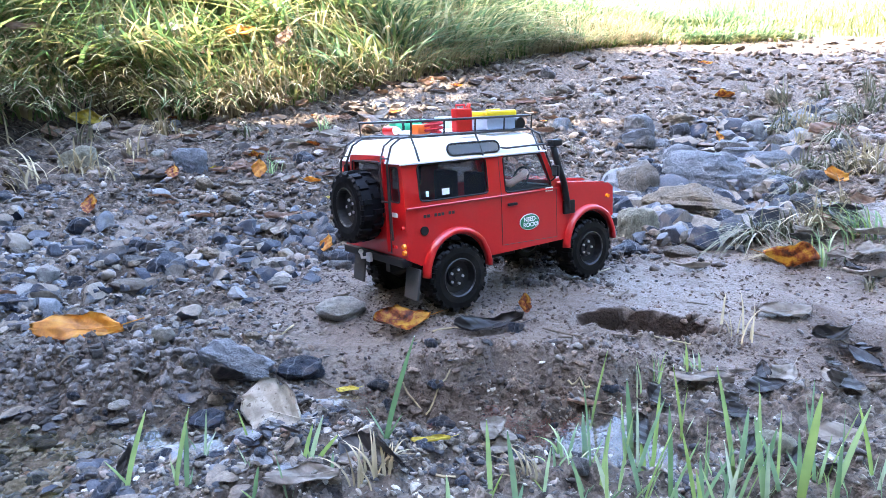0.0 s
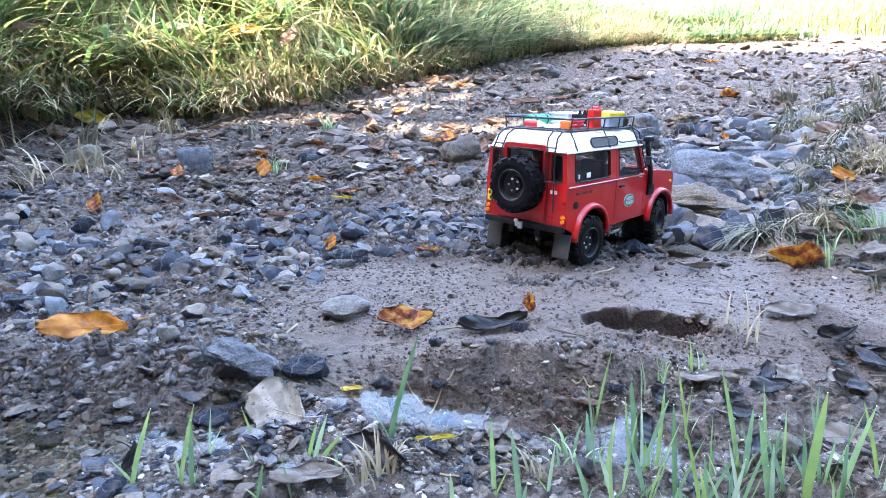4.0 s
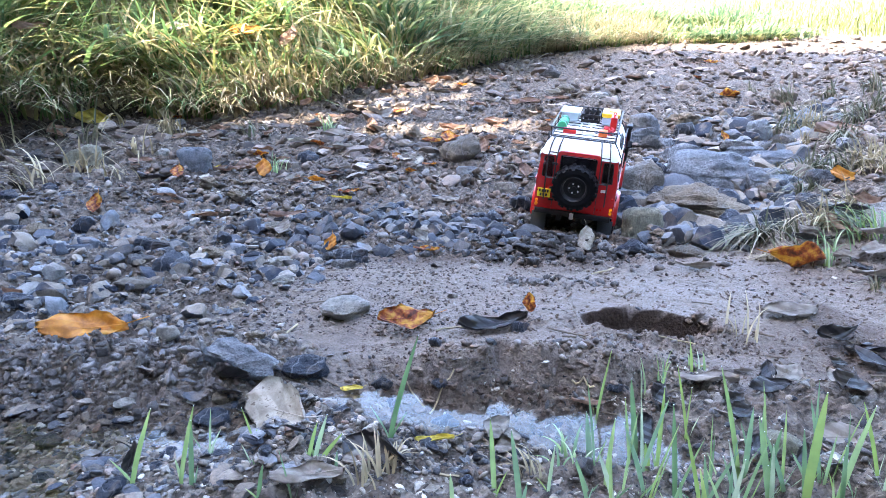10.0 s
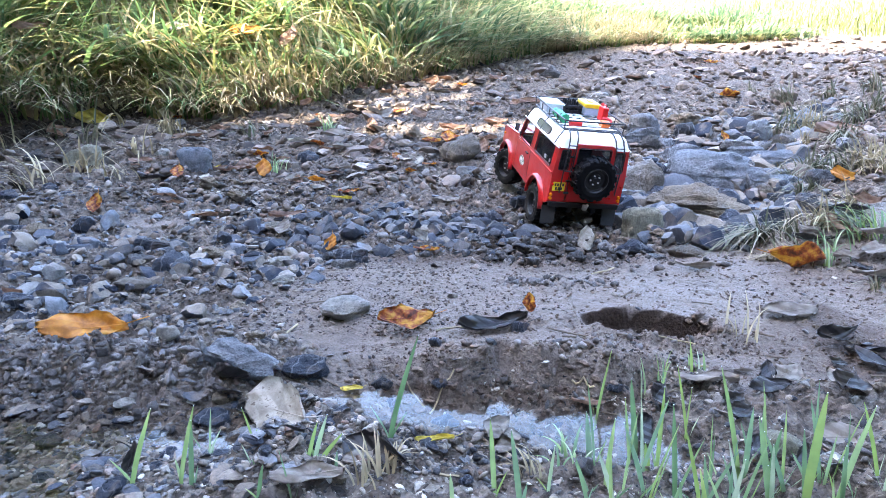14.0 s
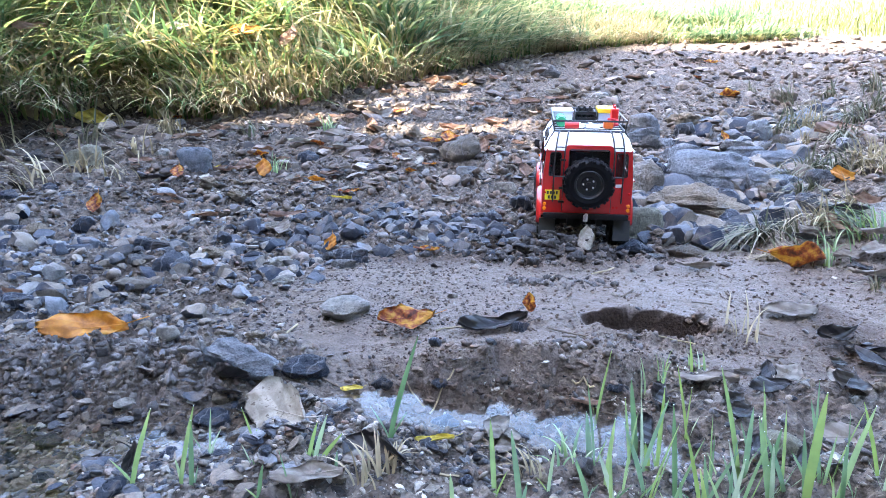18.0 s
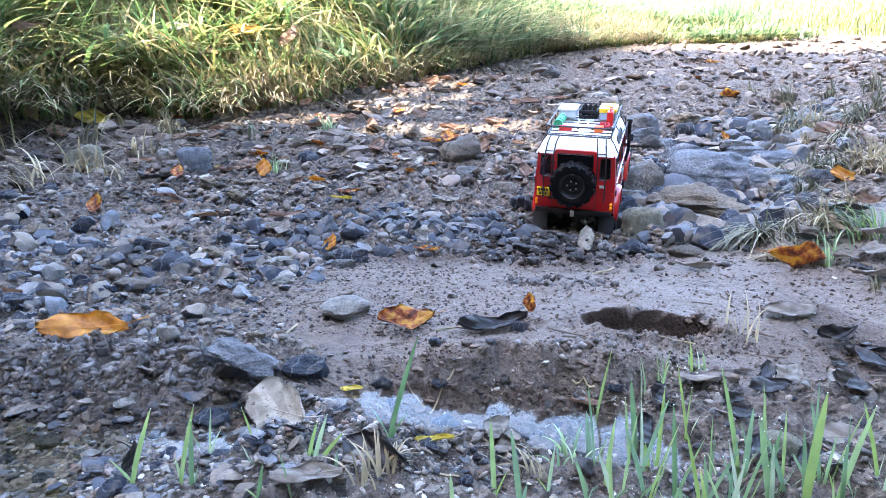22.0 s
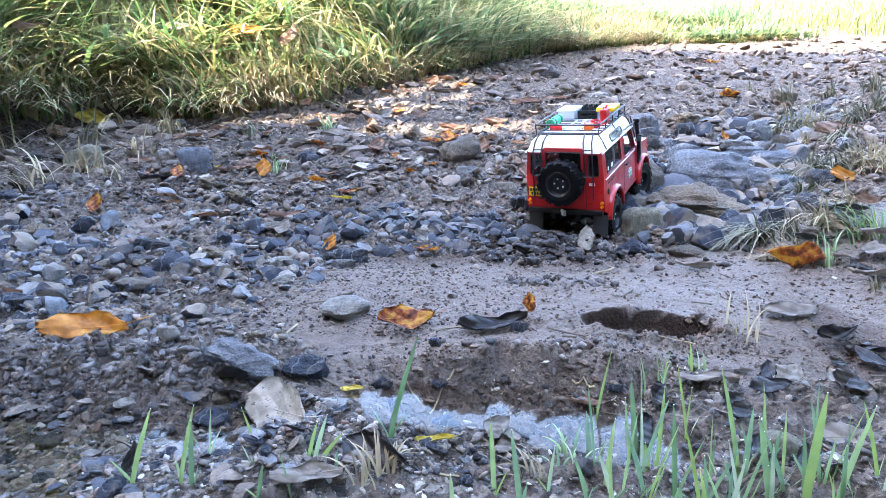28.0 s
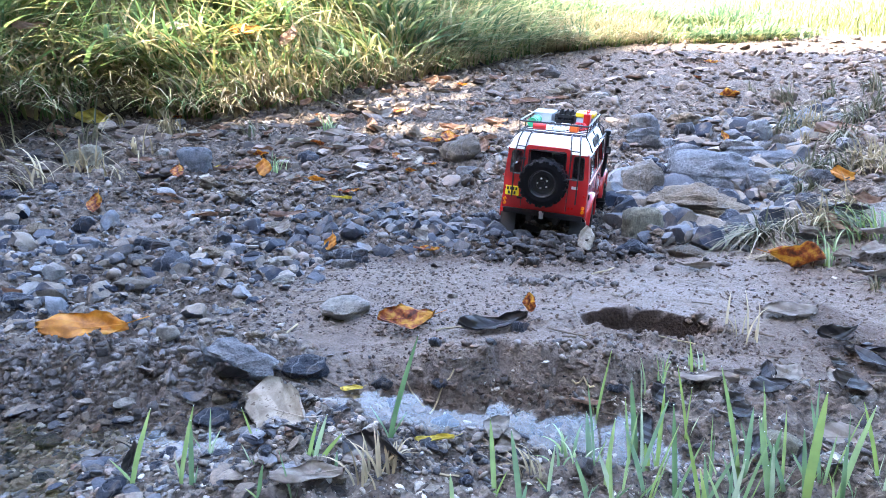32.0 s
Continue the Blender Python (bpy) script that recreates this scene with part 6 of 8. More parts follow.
fallen_leaf(0.048, 0.531, 0.039, 0.49, 'mud', 59, 23, 20, 159)
fallen_leaf(0.055, 0.512, 0.037, 0.41, 'mud', 58, 13, 21, 160)

fallen_leaf(-0.058, 0.487, 0.052, 0.60, 'dark', -20, 30, 30, 201)
fallen_leaf(0.190, 0.578, 0.046, 0.60, 'dark', 60, 50, 30, 202)
# leaf litter on the slope below the bank
litter_rng = random.Random(77)
for k in range(70):
    ly = litter_rng.uniform(1.75, 3.1)
    lx = litter_rng.uniform(-0.45, 0.17) * ly
    if ly < np.interp(lx, BANK_X, BANK_Y) + 0.02:
        fallen_leaf(lx, ly, litter_rng.uniform(0.035, 0.085), litter_rng.uniform(0.4, 0.7), litter_rng.choice(("brown", "brown", "mud", "brown", "pale", "rust", "dark")), litter_rng.uniform(0, 360), litter_rng.uniform(8, 35), litter_rng.uniform(10, 40), 210 + k)

# fresh blades in the foreground
sprout(-0.045, 0.507, 0.025, 0.096, 0.0043)
sprout(-0.045, 0.507, 0.015, 0.029, 0.0020)
sprout(0.156, 0.625, 0.014, 0.092, 0.0039)
sprout(0.136, 0.551, -0.006, 0.066, 0.0043)
sprout(0.179, 0.556, -0.009, 0.089, 0.0043)
sprout(0.161, 0.483, 0.018, 0.070, 0.0053)
sprout(0.154, 0.452, -0.019, 0.063, 0.0043)
sprout(0.227, 0.561, -0.014, 0.077, 0.0035)
sprout(0.226, 0.564, 0.003, 0.055, 0.0026)
sprout(0.233, 0.468, -0.022, 0.099, 0.0044)
sprout(0.234, 0.463, 0.002, 0.069, 0.0055)
sprout(0.239, 0.432, -0.014, 0.073, 0.0044)
sprout(0.240, 0.431, -0.003, 0.051, 0.0031)
sprout(0.286, 0.462, -0.003, 0.077, 0.0032)
sprout(0.256, 0.417, 0.006, 0.089, 0.0049)
sprout(0.273, 0.409, 0.018, 0.077, 0.0035)
sprout(0.276, 0.408, -0.002, 0.048, 0.0029)
sprout(0.279, 0.395, 0.006, 0.018, 0.0032)
sprout(0.038, 0.437, -0.004, 0.065, 0.0031)
sprout(0.056, 0.426, -0.008, 0.066, 0.0041)
sprout(0.078, 0.440, 0.004, 0.041, 0.0028)
sprout(-0.251, 0.479, 0.021, 0.069, 0.0034)
sprout(-0.212, 0.479, 0.016, 0.072, 0.0034)
sprout(-0.203, 0.479, 0.004, 0.062, 0.0031)
sprout(-0.133, 0.424, 0.005, 0.031, 0.0024)
sprout(-0.102, 0.472, 0.012, 0.044, 0.0030)
sprout(-0.099, 0.481, 0.019, 0.027, 0.0034)
sprout(-0.106, 0.468, 0.009, 0.037, 0.0026)
sprout(0.007, 0.413, -0.002, 0.028, 0.0027)
sprout(0.127, 0.440, -0.013, 0.043, 0.0035)
sprout(0.107, 0.438, -0.010, 0.038, 0.0025)
sprout(0.222, 0.449, -0.012, 0.039, 0.0036)
sprout(0.177, 0.512, -0.005, 0.037, 0.0037)
sprout(0.125, 0.458, 0.005, 0.061, 0.0029)
sprout(0.148, 0.446, 0.016, 0.021, 0.0032)
sown = random.Random(61)
for _ in range(26):
    sprout(sown.uniform(0.115, 0.325), sown.uniform(0.405, 0.450), sown.uniform(-0.022, 0.024), sown.uniform(0.035, 0.082), sown.uniform(0.0020, 0.0036))
sprout(0.172, 0.515, -0.005, 0.076, 0.0021)
sprout(-0.215, 0.545, -0.013, 0.026, 0.0020)
sprout(0.162, 0.517, -0.008, 0.077, 0.0029)
sprout(0.111, 0.450, -0.012, 0.031, 0.0028)
sprout(-0.207, 0.528, 0.013, 0.030, 0.0017)
sprout(-0.151, 0.474, -0.008, 0.022, 0.0022)
sprout(0.120, 0.473, -0.009, 0.076, 0.0017)
sprout(-0.162, 0.514, -0.008, 0.031, 0.0027)
sprout(0.297, 0.391, -0.007, 0.046, 0.0019)
sprout(0.289, 0.415, -0.014, 0.037, 0.0013)
sprout(-0.110, 0.431, -0.008, 0.045, 0.0012)
sprout(0.218, 0.484, -0.000, 0.047, 0.0022)
sprout(0.250, 0.462, -0.009, 0.077, 0.0014)
sprout(0.249, 0.467, -0.003, 0.065, 0.0025)
sprout(0.294, 0.422, -0.014, 0.024, 0.0014)
sprout(0.214, 0.442, 0.002, 0.057, 0.0024)
sprout(0.212, 0.473, -0.002, 0.067, 0.0013)
sprout(-0.084, 0.465, 0.002, 0.024, 0.0029)
sprout(0.266, 0.399, -0.004, 0.043, 0.0014)
sprout(0.276, 0.430, 0.005, 0.043, 0.0020)
sprout(-0.208, 0.535, 0.004, 0.049, 0.0017)
sprout(0.137, 0.452, 0.008, 0.069, 0.0017)
sprout(0.176, 0.492, 0.002, 0.083, 0.0027)
sprout(0.219, 0.469, -0.013, 0.031, 0.0015)
sprout(0.245, 0.479, -0.010, 0.036, 0.0015)
sprout(0.248, 0.434, -0.003, 0.068, 0.0017)

# tufts on the banks and among the stones
tuft(0.605, 1.229, 0.101, 70, 1.5, 215, 'dull', 0)
tuft(0.594, 1.265, 0.076, 40, 1.5, 225, 'dull', 1)
tuft(0.958, 1.700, 0.128, 60, 1.5, 230, 'dull', 2)
tuft(1.149, 1.912, 0.122, 60, 1.4, 240, 'dull', 3)
tuft(0.639, 1.192, 0.098, 30, 1.1, 200, 'dull', 4)
tuft(0.805, 1.474, 0.096, 24, 1.2, 230, 'dull', 5)
tuft(0.633, 1.043, 0.069, 26, 0.6, 100, 'fresh', 6)
tuft(0.718, 1.098, 0.084, 46, 0.9, 150, 'fresh', 7)
tuft(0.698, 1.199, 0.092, 40, 1.2, 220, 'straw', 8)
tuft(1.021, 1.663, 0.125, 50, 1, 190, 'dull', 9)
tuft(1.314, 2.526, 0.107, 50, 1.3, 190, 'dull', 10)
tuft(1.188, 2.087, 0.111, 60, 1.3, 210, 'dull', 11)
tuft(1.282, 2.088, 0.132, 60, 1.2, 170, 'dull', 12)
tuft(1.065, 1.645, 0.106, 40, 1.2, 200, 'straw', 13)
tuft(1.391, 3.042, 0.083, 30, 1, 200, 'dull', 14)
tuft(1.587, 2.759, 0.104, 40, 1, 200, 'dull', 15)
tuft(1.584, 2.482, 0.120, 50, 1, 180, 'dull', 16)
tuft(0.367, 0.770, 0.061, 8, 0.5, 90, 'straw', 17)
tuft(0.234, 0.674, 0.047, 10, 0.4, 90, 'fresh', 18)
tuft(-0.052, 0.444, 0.047, 12, 0.8, 120, 'straw', 19)
tuft(-0.045, 0.459, 0.038, 10, 0.9, 40, 'straw', 20)
tuft(-0.473, 1.875, 0.080, 14, 0.8, 90, 'fresh', 21)
tuft(-0.399, 2.307, 0.088, 16, 0.8, 90, 'fresh', 22)
tuft(-0.529, 2.951, 0.123, 26, 0.8, 270, 'fresh', 23)
tuft(-0.368, 3.296, 0.137, 26, 0.9, 270, 'fresh', 24)
tuft(-0.867, 1.770, 0.114, 14, 1.2, 220, 'straw', 25)
tuft(-1.075, 1.722, 0.167, 16, 1.4, 200, 'straw', 26)
tuft(0.420, 2.087, 0.044, 10, 0.8, 90, 'dull', 27)
tuft(0.198, 2.434, 0.051, 10, 0.8, 90, 'dull', 28)
tuft(0.286, 0.699, 0.032, 8, 0.5, 90, 'fresh', 29)
tuft(0.612, 0.902, 0.050, 14, 0.9, 200, 'dull', 30)
tuft(0.069, 0.467, 0.039, 14, 0.9, 150, 'straw', 31)
tuft(0.102, 0.497, 0.035, 12, 0.9, 90, 'fresh', 32)
tuft(-0.931, 2.267, 0.120, 40, 1.2, 270, 'straw', 33)
tuft(-0.793, 2.584, 0.163, 40, 1.2, 270, 'straw', 34)
tuft(-1.020, 1.875, 0.141, 20, 1.5, 300, 'straw', 35)
tuft(0.731, 1.188, 0.070, 44, 1.4, 251, 'dull', 36)
tuft(0.741, 1.129, 0.046, 25, 1.1, 191, 'dull', 37)
tuft(1.382, 2.503, 0.098, 40, 1.2, 170, 'straw', 38)
tuft(0.652, 1.223, 0.045, 37, 1.1, 150, 'dull', 39)
tuft(1.195, 2.274, 0.142, 43, 1.2, 256, 'dull', 40)
tuft(0.597, 1.100, 0.044, 45, 1.2, 152, 'straw', 41)
tuft(1.284, 2.488, 0.084, 30, 1.4, 150, 'dull', 42)
tuft(1.008, 2.000, 0.083, 39, 1.1, 202, 'dull', 43)
tuft(0.579, 1.115, 0.038, 40, 1.5, 152, 'straw', 44)
tuft(0.826, 1.466, 0.048, 25, 1.1, 255, 'dull', 45)
tuft(1.141, 2.236, 0.131, 34, 1.3, 248, 'dull', 46)
tuft(1.389, 2.235, 0.122, 41, 1.5, 154, 'dull', 47)
tuft(0.887, 1.664, 0.073, 27, 1.2, 227, 'dull', 48)
tuft(1.081, 1.979, 0.074, 25, 1.1, 226, 'straw', 49)
tuft(1.430, 2.790, 0.176, 35, 1.2, 176, 'dull', 50)
tuft(1.018, 1.585, 0.073, 25, 1.5, 154, 'straw', 51)
tuft(1.211, 2.212, 0.138, 36, 1.1, 249, 'straw', 52)
tuft(0.945, 1.842, 0.067, 42, 1.2, 200, 'dull', 53)
tuft(1.032, 1.543, 0.075, 40, 1.3, 182, 'straw', 54)
tuft(1.367, 2.122, 0.123, 35, 1.1, 253, 'dull', 55)
tuft(0.902, 1.710, 0.083, 36, 1.3, 157, 'dull', 56)
tuft(0.779, 1.247, 0.072, 31, 1.4, 181, 'straw', 57)
tuft(0.604, 1.083, 0.061, 45, 1.2, 170, 'dull', 58)
tuft(0.699, 1.186, 0.052, 30, 1.2, 205, 'dull', 59)
tuft(-1.149, 2.191, 0.186, 14, 1.2, 297, 'dull', 60)
tuft(-1.130, 2.348, 0.157, 9, 1.6, 246, 'straw', 61)
tuft(-0.647, 2.283, 0.189, 13, 1.4, 244, 'dull', 62)
tuft(-0.936, 2.047, 0.135, 12, 1.5, 252, 'straw', 63)
tuft(-1.300, 2.218, 0.177, 9, 1.5, 244, 'dull', 64)
tuft(-1.387, 2.140, 0.134, 8, 1.1, 255, 'straw', 65)

# twigs
twig(-0.032, 0.694, 0.033, -52, 0)
twig(-0.402, 0.672, 0.017, 29, 1)
twig(0.387, 0.662, 0.034, 51, 2)
twig(0.010, 0.768, 0.037, 23, 3)
twig(-0.139, 0.903, 0.025, 36, 4)
twig(0.342, 0.765, 0.028, 39, 5)
twig(-0.197, 0.787, 0.046, 58, 6)
twig(0.199, 0.500, 0.032, 28, 7)
twig(-1.355, 2.157, 0.113, 28, 8)
twig(-0.170, 0.870, 0.042, 26, 9)
twig(0.226, 0.750, 0.039, 16, 10)
twig(-0.679, 1.306, 0.079, -58, 11)
twig(-0.939, 1.729, 0.164, 48, 12)
twig(0.359, 0.876, 0.027, -25, 13)
twig(0.155, 0.681, 0.026, -37, 14)
twig(-1.169, 2.033, 0.212, 49, 15)
twig(0.394, 0.768, 0.026, -19, 16)
twig(0.166, 0.614, 0.017, -13, 17)
twig(0.005, 0.452, 0.015, -15, 18)
twig(-0.414, 1.643, 0.076, 50, 19)
twig(0.243, 0.456, 0.032, 1, 20)
twig(-0.854, 1.769, 0.170, 14, 21)
twig(-1.061, 1.772, 0.150, -7, 22)
twig(0.388, 0.724, 0.027, -7, 23)
twig(-1.305, 2.271, 0.141, -9, 24)
twig(-1.351, 2.119, 0.229, 39, 25)
twig(-0.014, 0.484, 0.016, -49, 26)
twig(0.290, 0.700, 0.021, 0, 27)
twig(0.426, 0.649, 0.018, -57, 28)
twig(0.500, 0.750, 0.048, -53, 29)
twig(0.465, 0.651, 0.027, 1, 30)
twig(0.262, 0.902, 0.038, 43, 31)
twig(0.372, 0.706, 0.022, -23, 32)
twig(0.160, 0.734, 0.039, -16, 33)
twig(-0.858, 2.024, 0.063, 46, 34)
twig(0.257, 1.025, 0.057, 46, 35)
twig(-0.834, 2.024, 0.215, -1, 36)
twig(0.243, 0.659, 0.032, 7, 37)
twig(0.280, 0.756, 0.050, -16, 38)
twig(0.182, 0.623, 0.043, -41, 39)
twig(-0.125, 0.684, 0.035, -25, 40)
twig(-1.374, 2.076, 0.229, -32, 41)
twig(0.146, 2.090, 0.063, -31, 42)
twig(0.148, 0.751, 0.050, -38, 43)
twig(0.220, 0.954, 0.033, -31, 44)
twig(-0.001, 0.688, 0.035, 35, 45)


# smaller stones strewn over the track, each a stone of its own
def strew(count, seed, x0, x1, y0, y1, smin, smax, kinds):
    rng = random.Random(seed)
    made = 0
    while made < count:
        y = 1 / rng.uniform(1 / y1, 1 / y0)
        x = rng.uniform(x0, x1) * (0.4 + 0.6 * y / y1)
        if mud_mask(np.array([x]), np.array([y]))[0] > 0.3 or y > np.interp(x, BANK_X, BANK_Y) - 0.03 or (0.10 < x < 0.46 and 1.0 < y < 1.72):
            continue
        s = smin + (smax - smin) * rng.random() ** 2
        rock(x, y, s * (0.6 + 0.4 * y), rng.choice(kinds), rng.randrange(9), (1.0, rng.uniform(0.6, 0.9), rng.uniform(0.7, 1.3)), rng.uniform(0, 360), rng.uniform(-14, 14))
        made += 1


strew(95, 61, -1.2, 0.5, 0.80, 1.75, 0.014, 0.040, ("stone", "slate", "stone", "slate", "stone", "tan"))
strew(72, 62, 0.42, 1.15, 1.22, 2.4, 0.030, 0.085, ("stone", "slate", "boulder", "stone", "slate"))
strew(15, 63, -1.4, 2.2, 1.8, 4.8, 0.016, 0.05, ("stone", "tan", "stone", "boulder"))
strew(28, 64, -0.55, 0.5, 0.47, 0.68, 0.012, 0.032, ("slate", "stone", "slate", "tan"))
strew(34, 65, -0.62, -0.16, 0.46, 0.66, 0.012, 0.036, ("slate", "stone", "slate", "tan", "stone"))


# ---- the model car: x ahead, y to its left, z up; a scale model 0.4 m long ----
AX_R, AX_F, AX_Z, TYRE_R = -0.122, 0.128, 0.035, 0.050
WAIST = 0.134


def side_y(z):
    """Half width of the body at a height."""
    return 0.0825 if z < WAIST else 0.0825 - (z - WAIST) * 0.10


def arc(cx, cz, r, a0, a1, n=12):
    return [(cx + r * math.cos(radians(a0 + (a1 - a0) * i / n)), cz + r * math.sin(radians(a0 + (a1 - a0) * i / n))) for i in range(n + 1)]


def lettering(word, size, depth):
    """A word as a mesh in the x-y plane, centred, a little thick."""
    curve = bpy.data.curves.new("word", "FONT")
    curve.body, curve.size, curve.extrude, curve.align_x, curve.offset = word, size, depth, "CENTER", size * 0.012
    ob = bpy.data.objects.new("word", curve)
    scene.collection.objects.link(ob)
    bpy.context.view_layer.update()
    me = bpy.data.meshes.new_from_object(ob.evaluated_get(bpy.context.evaluated_depsgraph_get()))
    bm = bmesh.new()
    bm.from_mesh(me)
    bpy.data.objects.remove(ob)
    bpy.data.meshes.remove(me)
    bpy.data.curves.remove(curve)
    return bm


def wheel_mesh(parent, name, spare=False):
    """Off-road tyre with lugs; rim and nuts are its pieces. Its axis is y."""
    bm = bmesh.new()
    prof = [(-0.017, 0.028), (-0.0185, 0.036), (-0.0175, 0.043), (-0.014, 0.0462), (0.0, 0.0470), (0.014, 0.0462), (0.0175, 0.043), (0.0185, 0.036), (0.017, 0.028), (0.010, 0.025), (-0.010, 0.025)]
    n = 42
    rings = [[bm.verts.new((r * math.cos(2 * math.pi * i / n), w, r * math.sin(2 * math.pi * i / n))) for w, r in prof] for i in range(n)]
    for i in range(n):
        a, b = rings[i], rings[(i + 1) % n]
        for j in range(len(prof)):
            k = (j + 1) % len(prof)
            bm.faces.new((a[j], b[j], b[k], a[k]))
    bmesh.ops.recalc_face_normals(bm, faces=bm.faces)
    # lugs: every other field of the tread and shoulders pushed out
    fields = []
    for f in bm.faces:
        c = f.calc_center_median()
        r = math.hypot(c.x, c.z)
        i = round(math.atan2(c.z, c.x) / (2 * math.pi) * n - 0.5) % n
        if r > 0.0455 and (i % 3 != (0 if c.y > 0 else 1)) and not (abs(c.y) < 0.009 and i % 3 == 2):
            fields.append(f)
        elif 0.0435 < r <= 0.0455 and i % 3 != (0 if c.y > 0 else 1):
            fields.append(f)
    ext = bmesh.ops.extrude_discrete_faces(bm, faces=fields)
    for f in ext["faces"]:
        c = f.calc_center_median()
        d = Vector((c.x, 0, c.z)).normalized()
        k = Vector((c.x, c.y, c.z))
        for v in f.verts:
            v.co = k + (v.co - k) * 0.86 + d * 0.0036 + Vector((0, 0.0008 if c.y > 0 else -0.0008, 0))
    bm.normal_update()
    tyre = part(name, bm, P_TYRE if spare else P_MUDTYRE, parent, "black knobbly spare tyre" if spare else "muddy black off-road tyre with deep lugs")
    bm = bmesh.new()
    rim = [(-0.017, 0.0285), (-0.0178, 0.0270), (-0.0165, 0.0255), (-0.006, 0.0235), (-0.005, 0.0150), (-0.0085, 0.0130), (-0.0085, 0.0)]
    rim2 = [(-w, r) for w, r in rim]
    for pr in (rim, rim2):
        rr = [[bm.verts.new((max(r, 0.0002) * math.cos(2 * math.pi * i / 28), w, max(r, 0.0002) * math.sin(2 * math.pi * i / 28))) for w, r in pr] for i in range(28)]
        for i in range(28):
            a, b = rr[i], rr[(i + 1) % 28]
            for j in range(len(pr) - 1):
                bm.faces.new((a[j], b[j], b[j + 1], a[j + 1]))
    bmesh.ops.recalc_face_normals(bm, faces=bm.faces)
    part("rim", bm, P_RIM, tyre, "black steel rim")
    for s in (-1, 1):
        for k in range(5):
            a = 2 * math.pi * k / 5
            bm = bmesh.new()
            cyl(bm, (0.0104 * math.cos(a), s * 0.008, 0.0104 * math.sin(a)), (0.0104 * math.cos(a), s * 0.0108, 0.0104 * math.sin(a)), 0.0020, n=6)
            part("wheel_nut", bm, P_STEEL, tyre, "bright wheel nut")
    bm = bmesh.new()
    cyl(bm, (0, -0.0120, 0), (0, 0.0120, 0), 0.0050, n=12)
    part("hub_cap", bm, P_RIM, tyre)
    return tyre


def build_car():
    root = new("model_car")
    tagged(root, "red and white off-road model car with loaded roof rack", "model car")
    P = lambda name, bm, mat, label="", smooth=False, parent=None: part(name, bm, mat, parent or root, label, smooth)

    # body sides with arches and window openings
    outer = [(-0.197, 0.070), (-0.197, 0.190), (0.040, 0.190), (0.062, 0.140), (0.172, 0.131), (0.182, 0.124), (0.182, 0.080)]
    outer += arc(AX_F, 0.046, 0.047, 35, 155) + [(0.074, 0.057), (-0.068, 0.055)] + arc(AX_R, 0.046, 0.047, 25, 150) + [(-0.178, 0.060)]
    rear_win = rounded([(-0.175, 0.1405), (-0.066, 0.1405), (-0.066, 0.1860), (-0.175, 0.1860)], 0.006)
    door_win = rounded([(-0.036, 0.1375), (0.051, 0.1375), (0.033, 0.1860), (-0.036, 0.1860)], 0.005)
    for s in (1, -1):
        bm = bmesh.new()
        sheet(bm, outer, [rear_win, door_win], 0.004, lambda u, v, w: (u, s * (side_y(v) - w), v))
        P("body_side", bm, P_RED)
        for name, win in (("side_window", rear_win), ("door_window", door_win)):
            bm = bmesh.new()
            sheet(bm, win, [], 0.0012, lambda u, v, w: (u, s * (side_y(v) - 0.0018 - w), v))
            P(name, bm, P_GLASS if name == "side_window" else P_CLEAR, "smoked plastic window pane" if name == "side_window" else "clear plastic window pane").visible_shadow = False
        for name, win in (("side_window_seal", rear_win), ("door_window_seal", door_win)):
            bm = bmesh.new()
            tube(bm, [(u, s * (side_y(v) + 0.0002), v) for u, v in win + win[:1]], 0.0011, 5)
            P(name, bm, P_BLACK)
        # door seams: thin recessed-looking strips
        bm = bmesh.new()
        tube(bm, [(-0.044, s * side_y(v) * 1.001, v) for v in (0.187, 0.160, 0.134, 0.110, 0.085, 0.066)], 0.0004, 4)
        tube(bm, [(u, s * side_y(v) * 1.001, v) for u, v in ((-0.044, 0.066), (0.06, 0.063))], 0.0004, 4)
        tube(bm, [(u, s * side_y(v) * 1.001, v) for u, v in ((0.060, 0.138), (0.060, 0.063))], 0.0004, 4)
        P("door_seam", bm, P_INK)
        bm = bmesh.new()
        tube(bm, [(-0.197, s * 0.0835, WAIST), (0.06, s * 0.0835, WAIST)], 0.0014, 6)
        P("waist_moulding", bm, P_RED)
        # wheel arches
        for cx in (AX_R, AX_F):
            bm = bmesh.new()
            pts = arc(cx, 0.046, 0.049, -2, 42, 5)[:-1] + arc(cx, 0.046, 0.0505, 42, 138, 10) + arc(cx, 0.046, 0.049, 138, 182, 5)[1:]
            prev = None
            for u, v in pts:
                d = Vector((u - cx, v - 0.046)).normalized()
                prof = [(0.0, -0.001), (0.0, 0.0070), (0.002, 0.0085), (0.006, 0.0075), (0.0085, 0.0), (0.0085, -0.001)]
                ring = [bm.verts.new((u + d.x * (a - 0.002), s * (0.0825 + b), v + d.y * (a - 0.002))) for a, b in prof]
                if prev:
                    for j in range(len(prof)):
                        k = (j + 1) % len(prof)
                        bm.faces.new((prev[j], ring[j], ring[k], prev[k]))
                else:
                    bm.faces.new(ring)
                prev = ring
            bm.faces.new(prev[::-1])
            bmesh.ops.recalc_face_normals(bm, faces=bm.faces)
            P("wheel_arch", bm, P_RED, "red moulded wheel arch", True)
            bm = bmesh.new()
            pts = arc(cx, 0.044, 0.048, -5, 185, 12)
            rows_ = [[bm.verts.new((u, s * w, v)) for w in (0.081, 0.045)] for u, v in pts]
            for a, b in zip(rows_, rows_[1:]):
                bm.faces.new((a[0], b[0], b[1], a[1]))
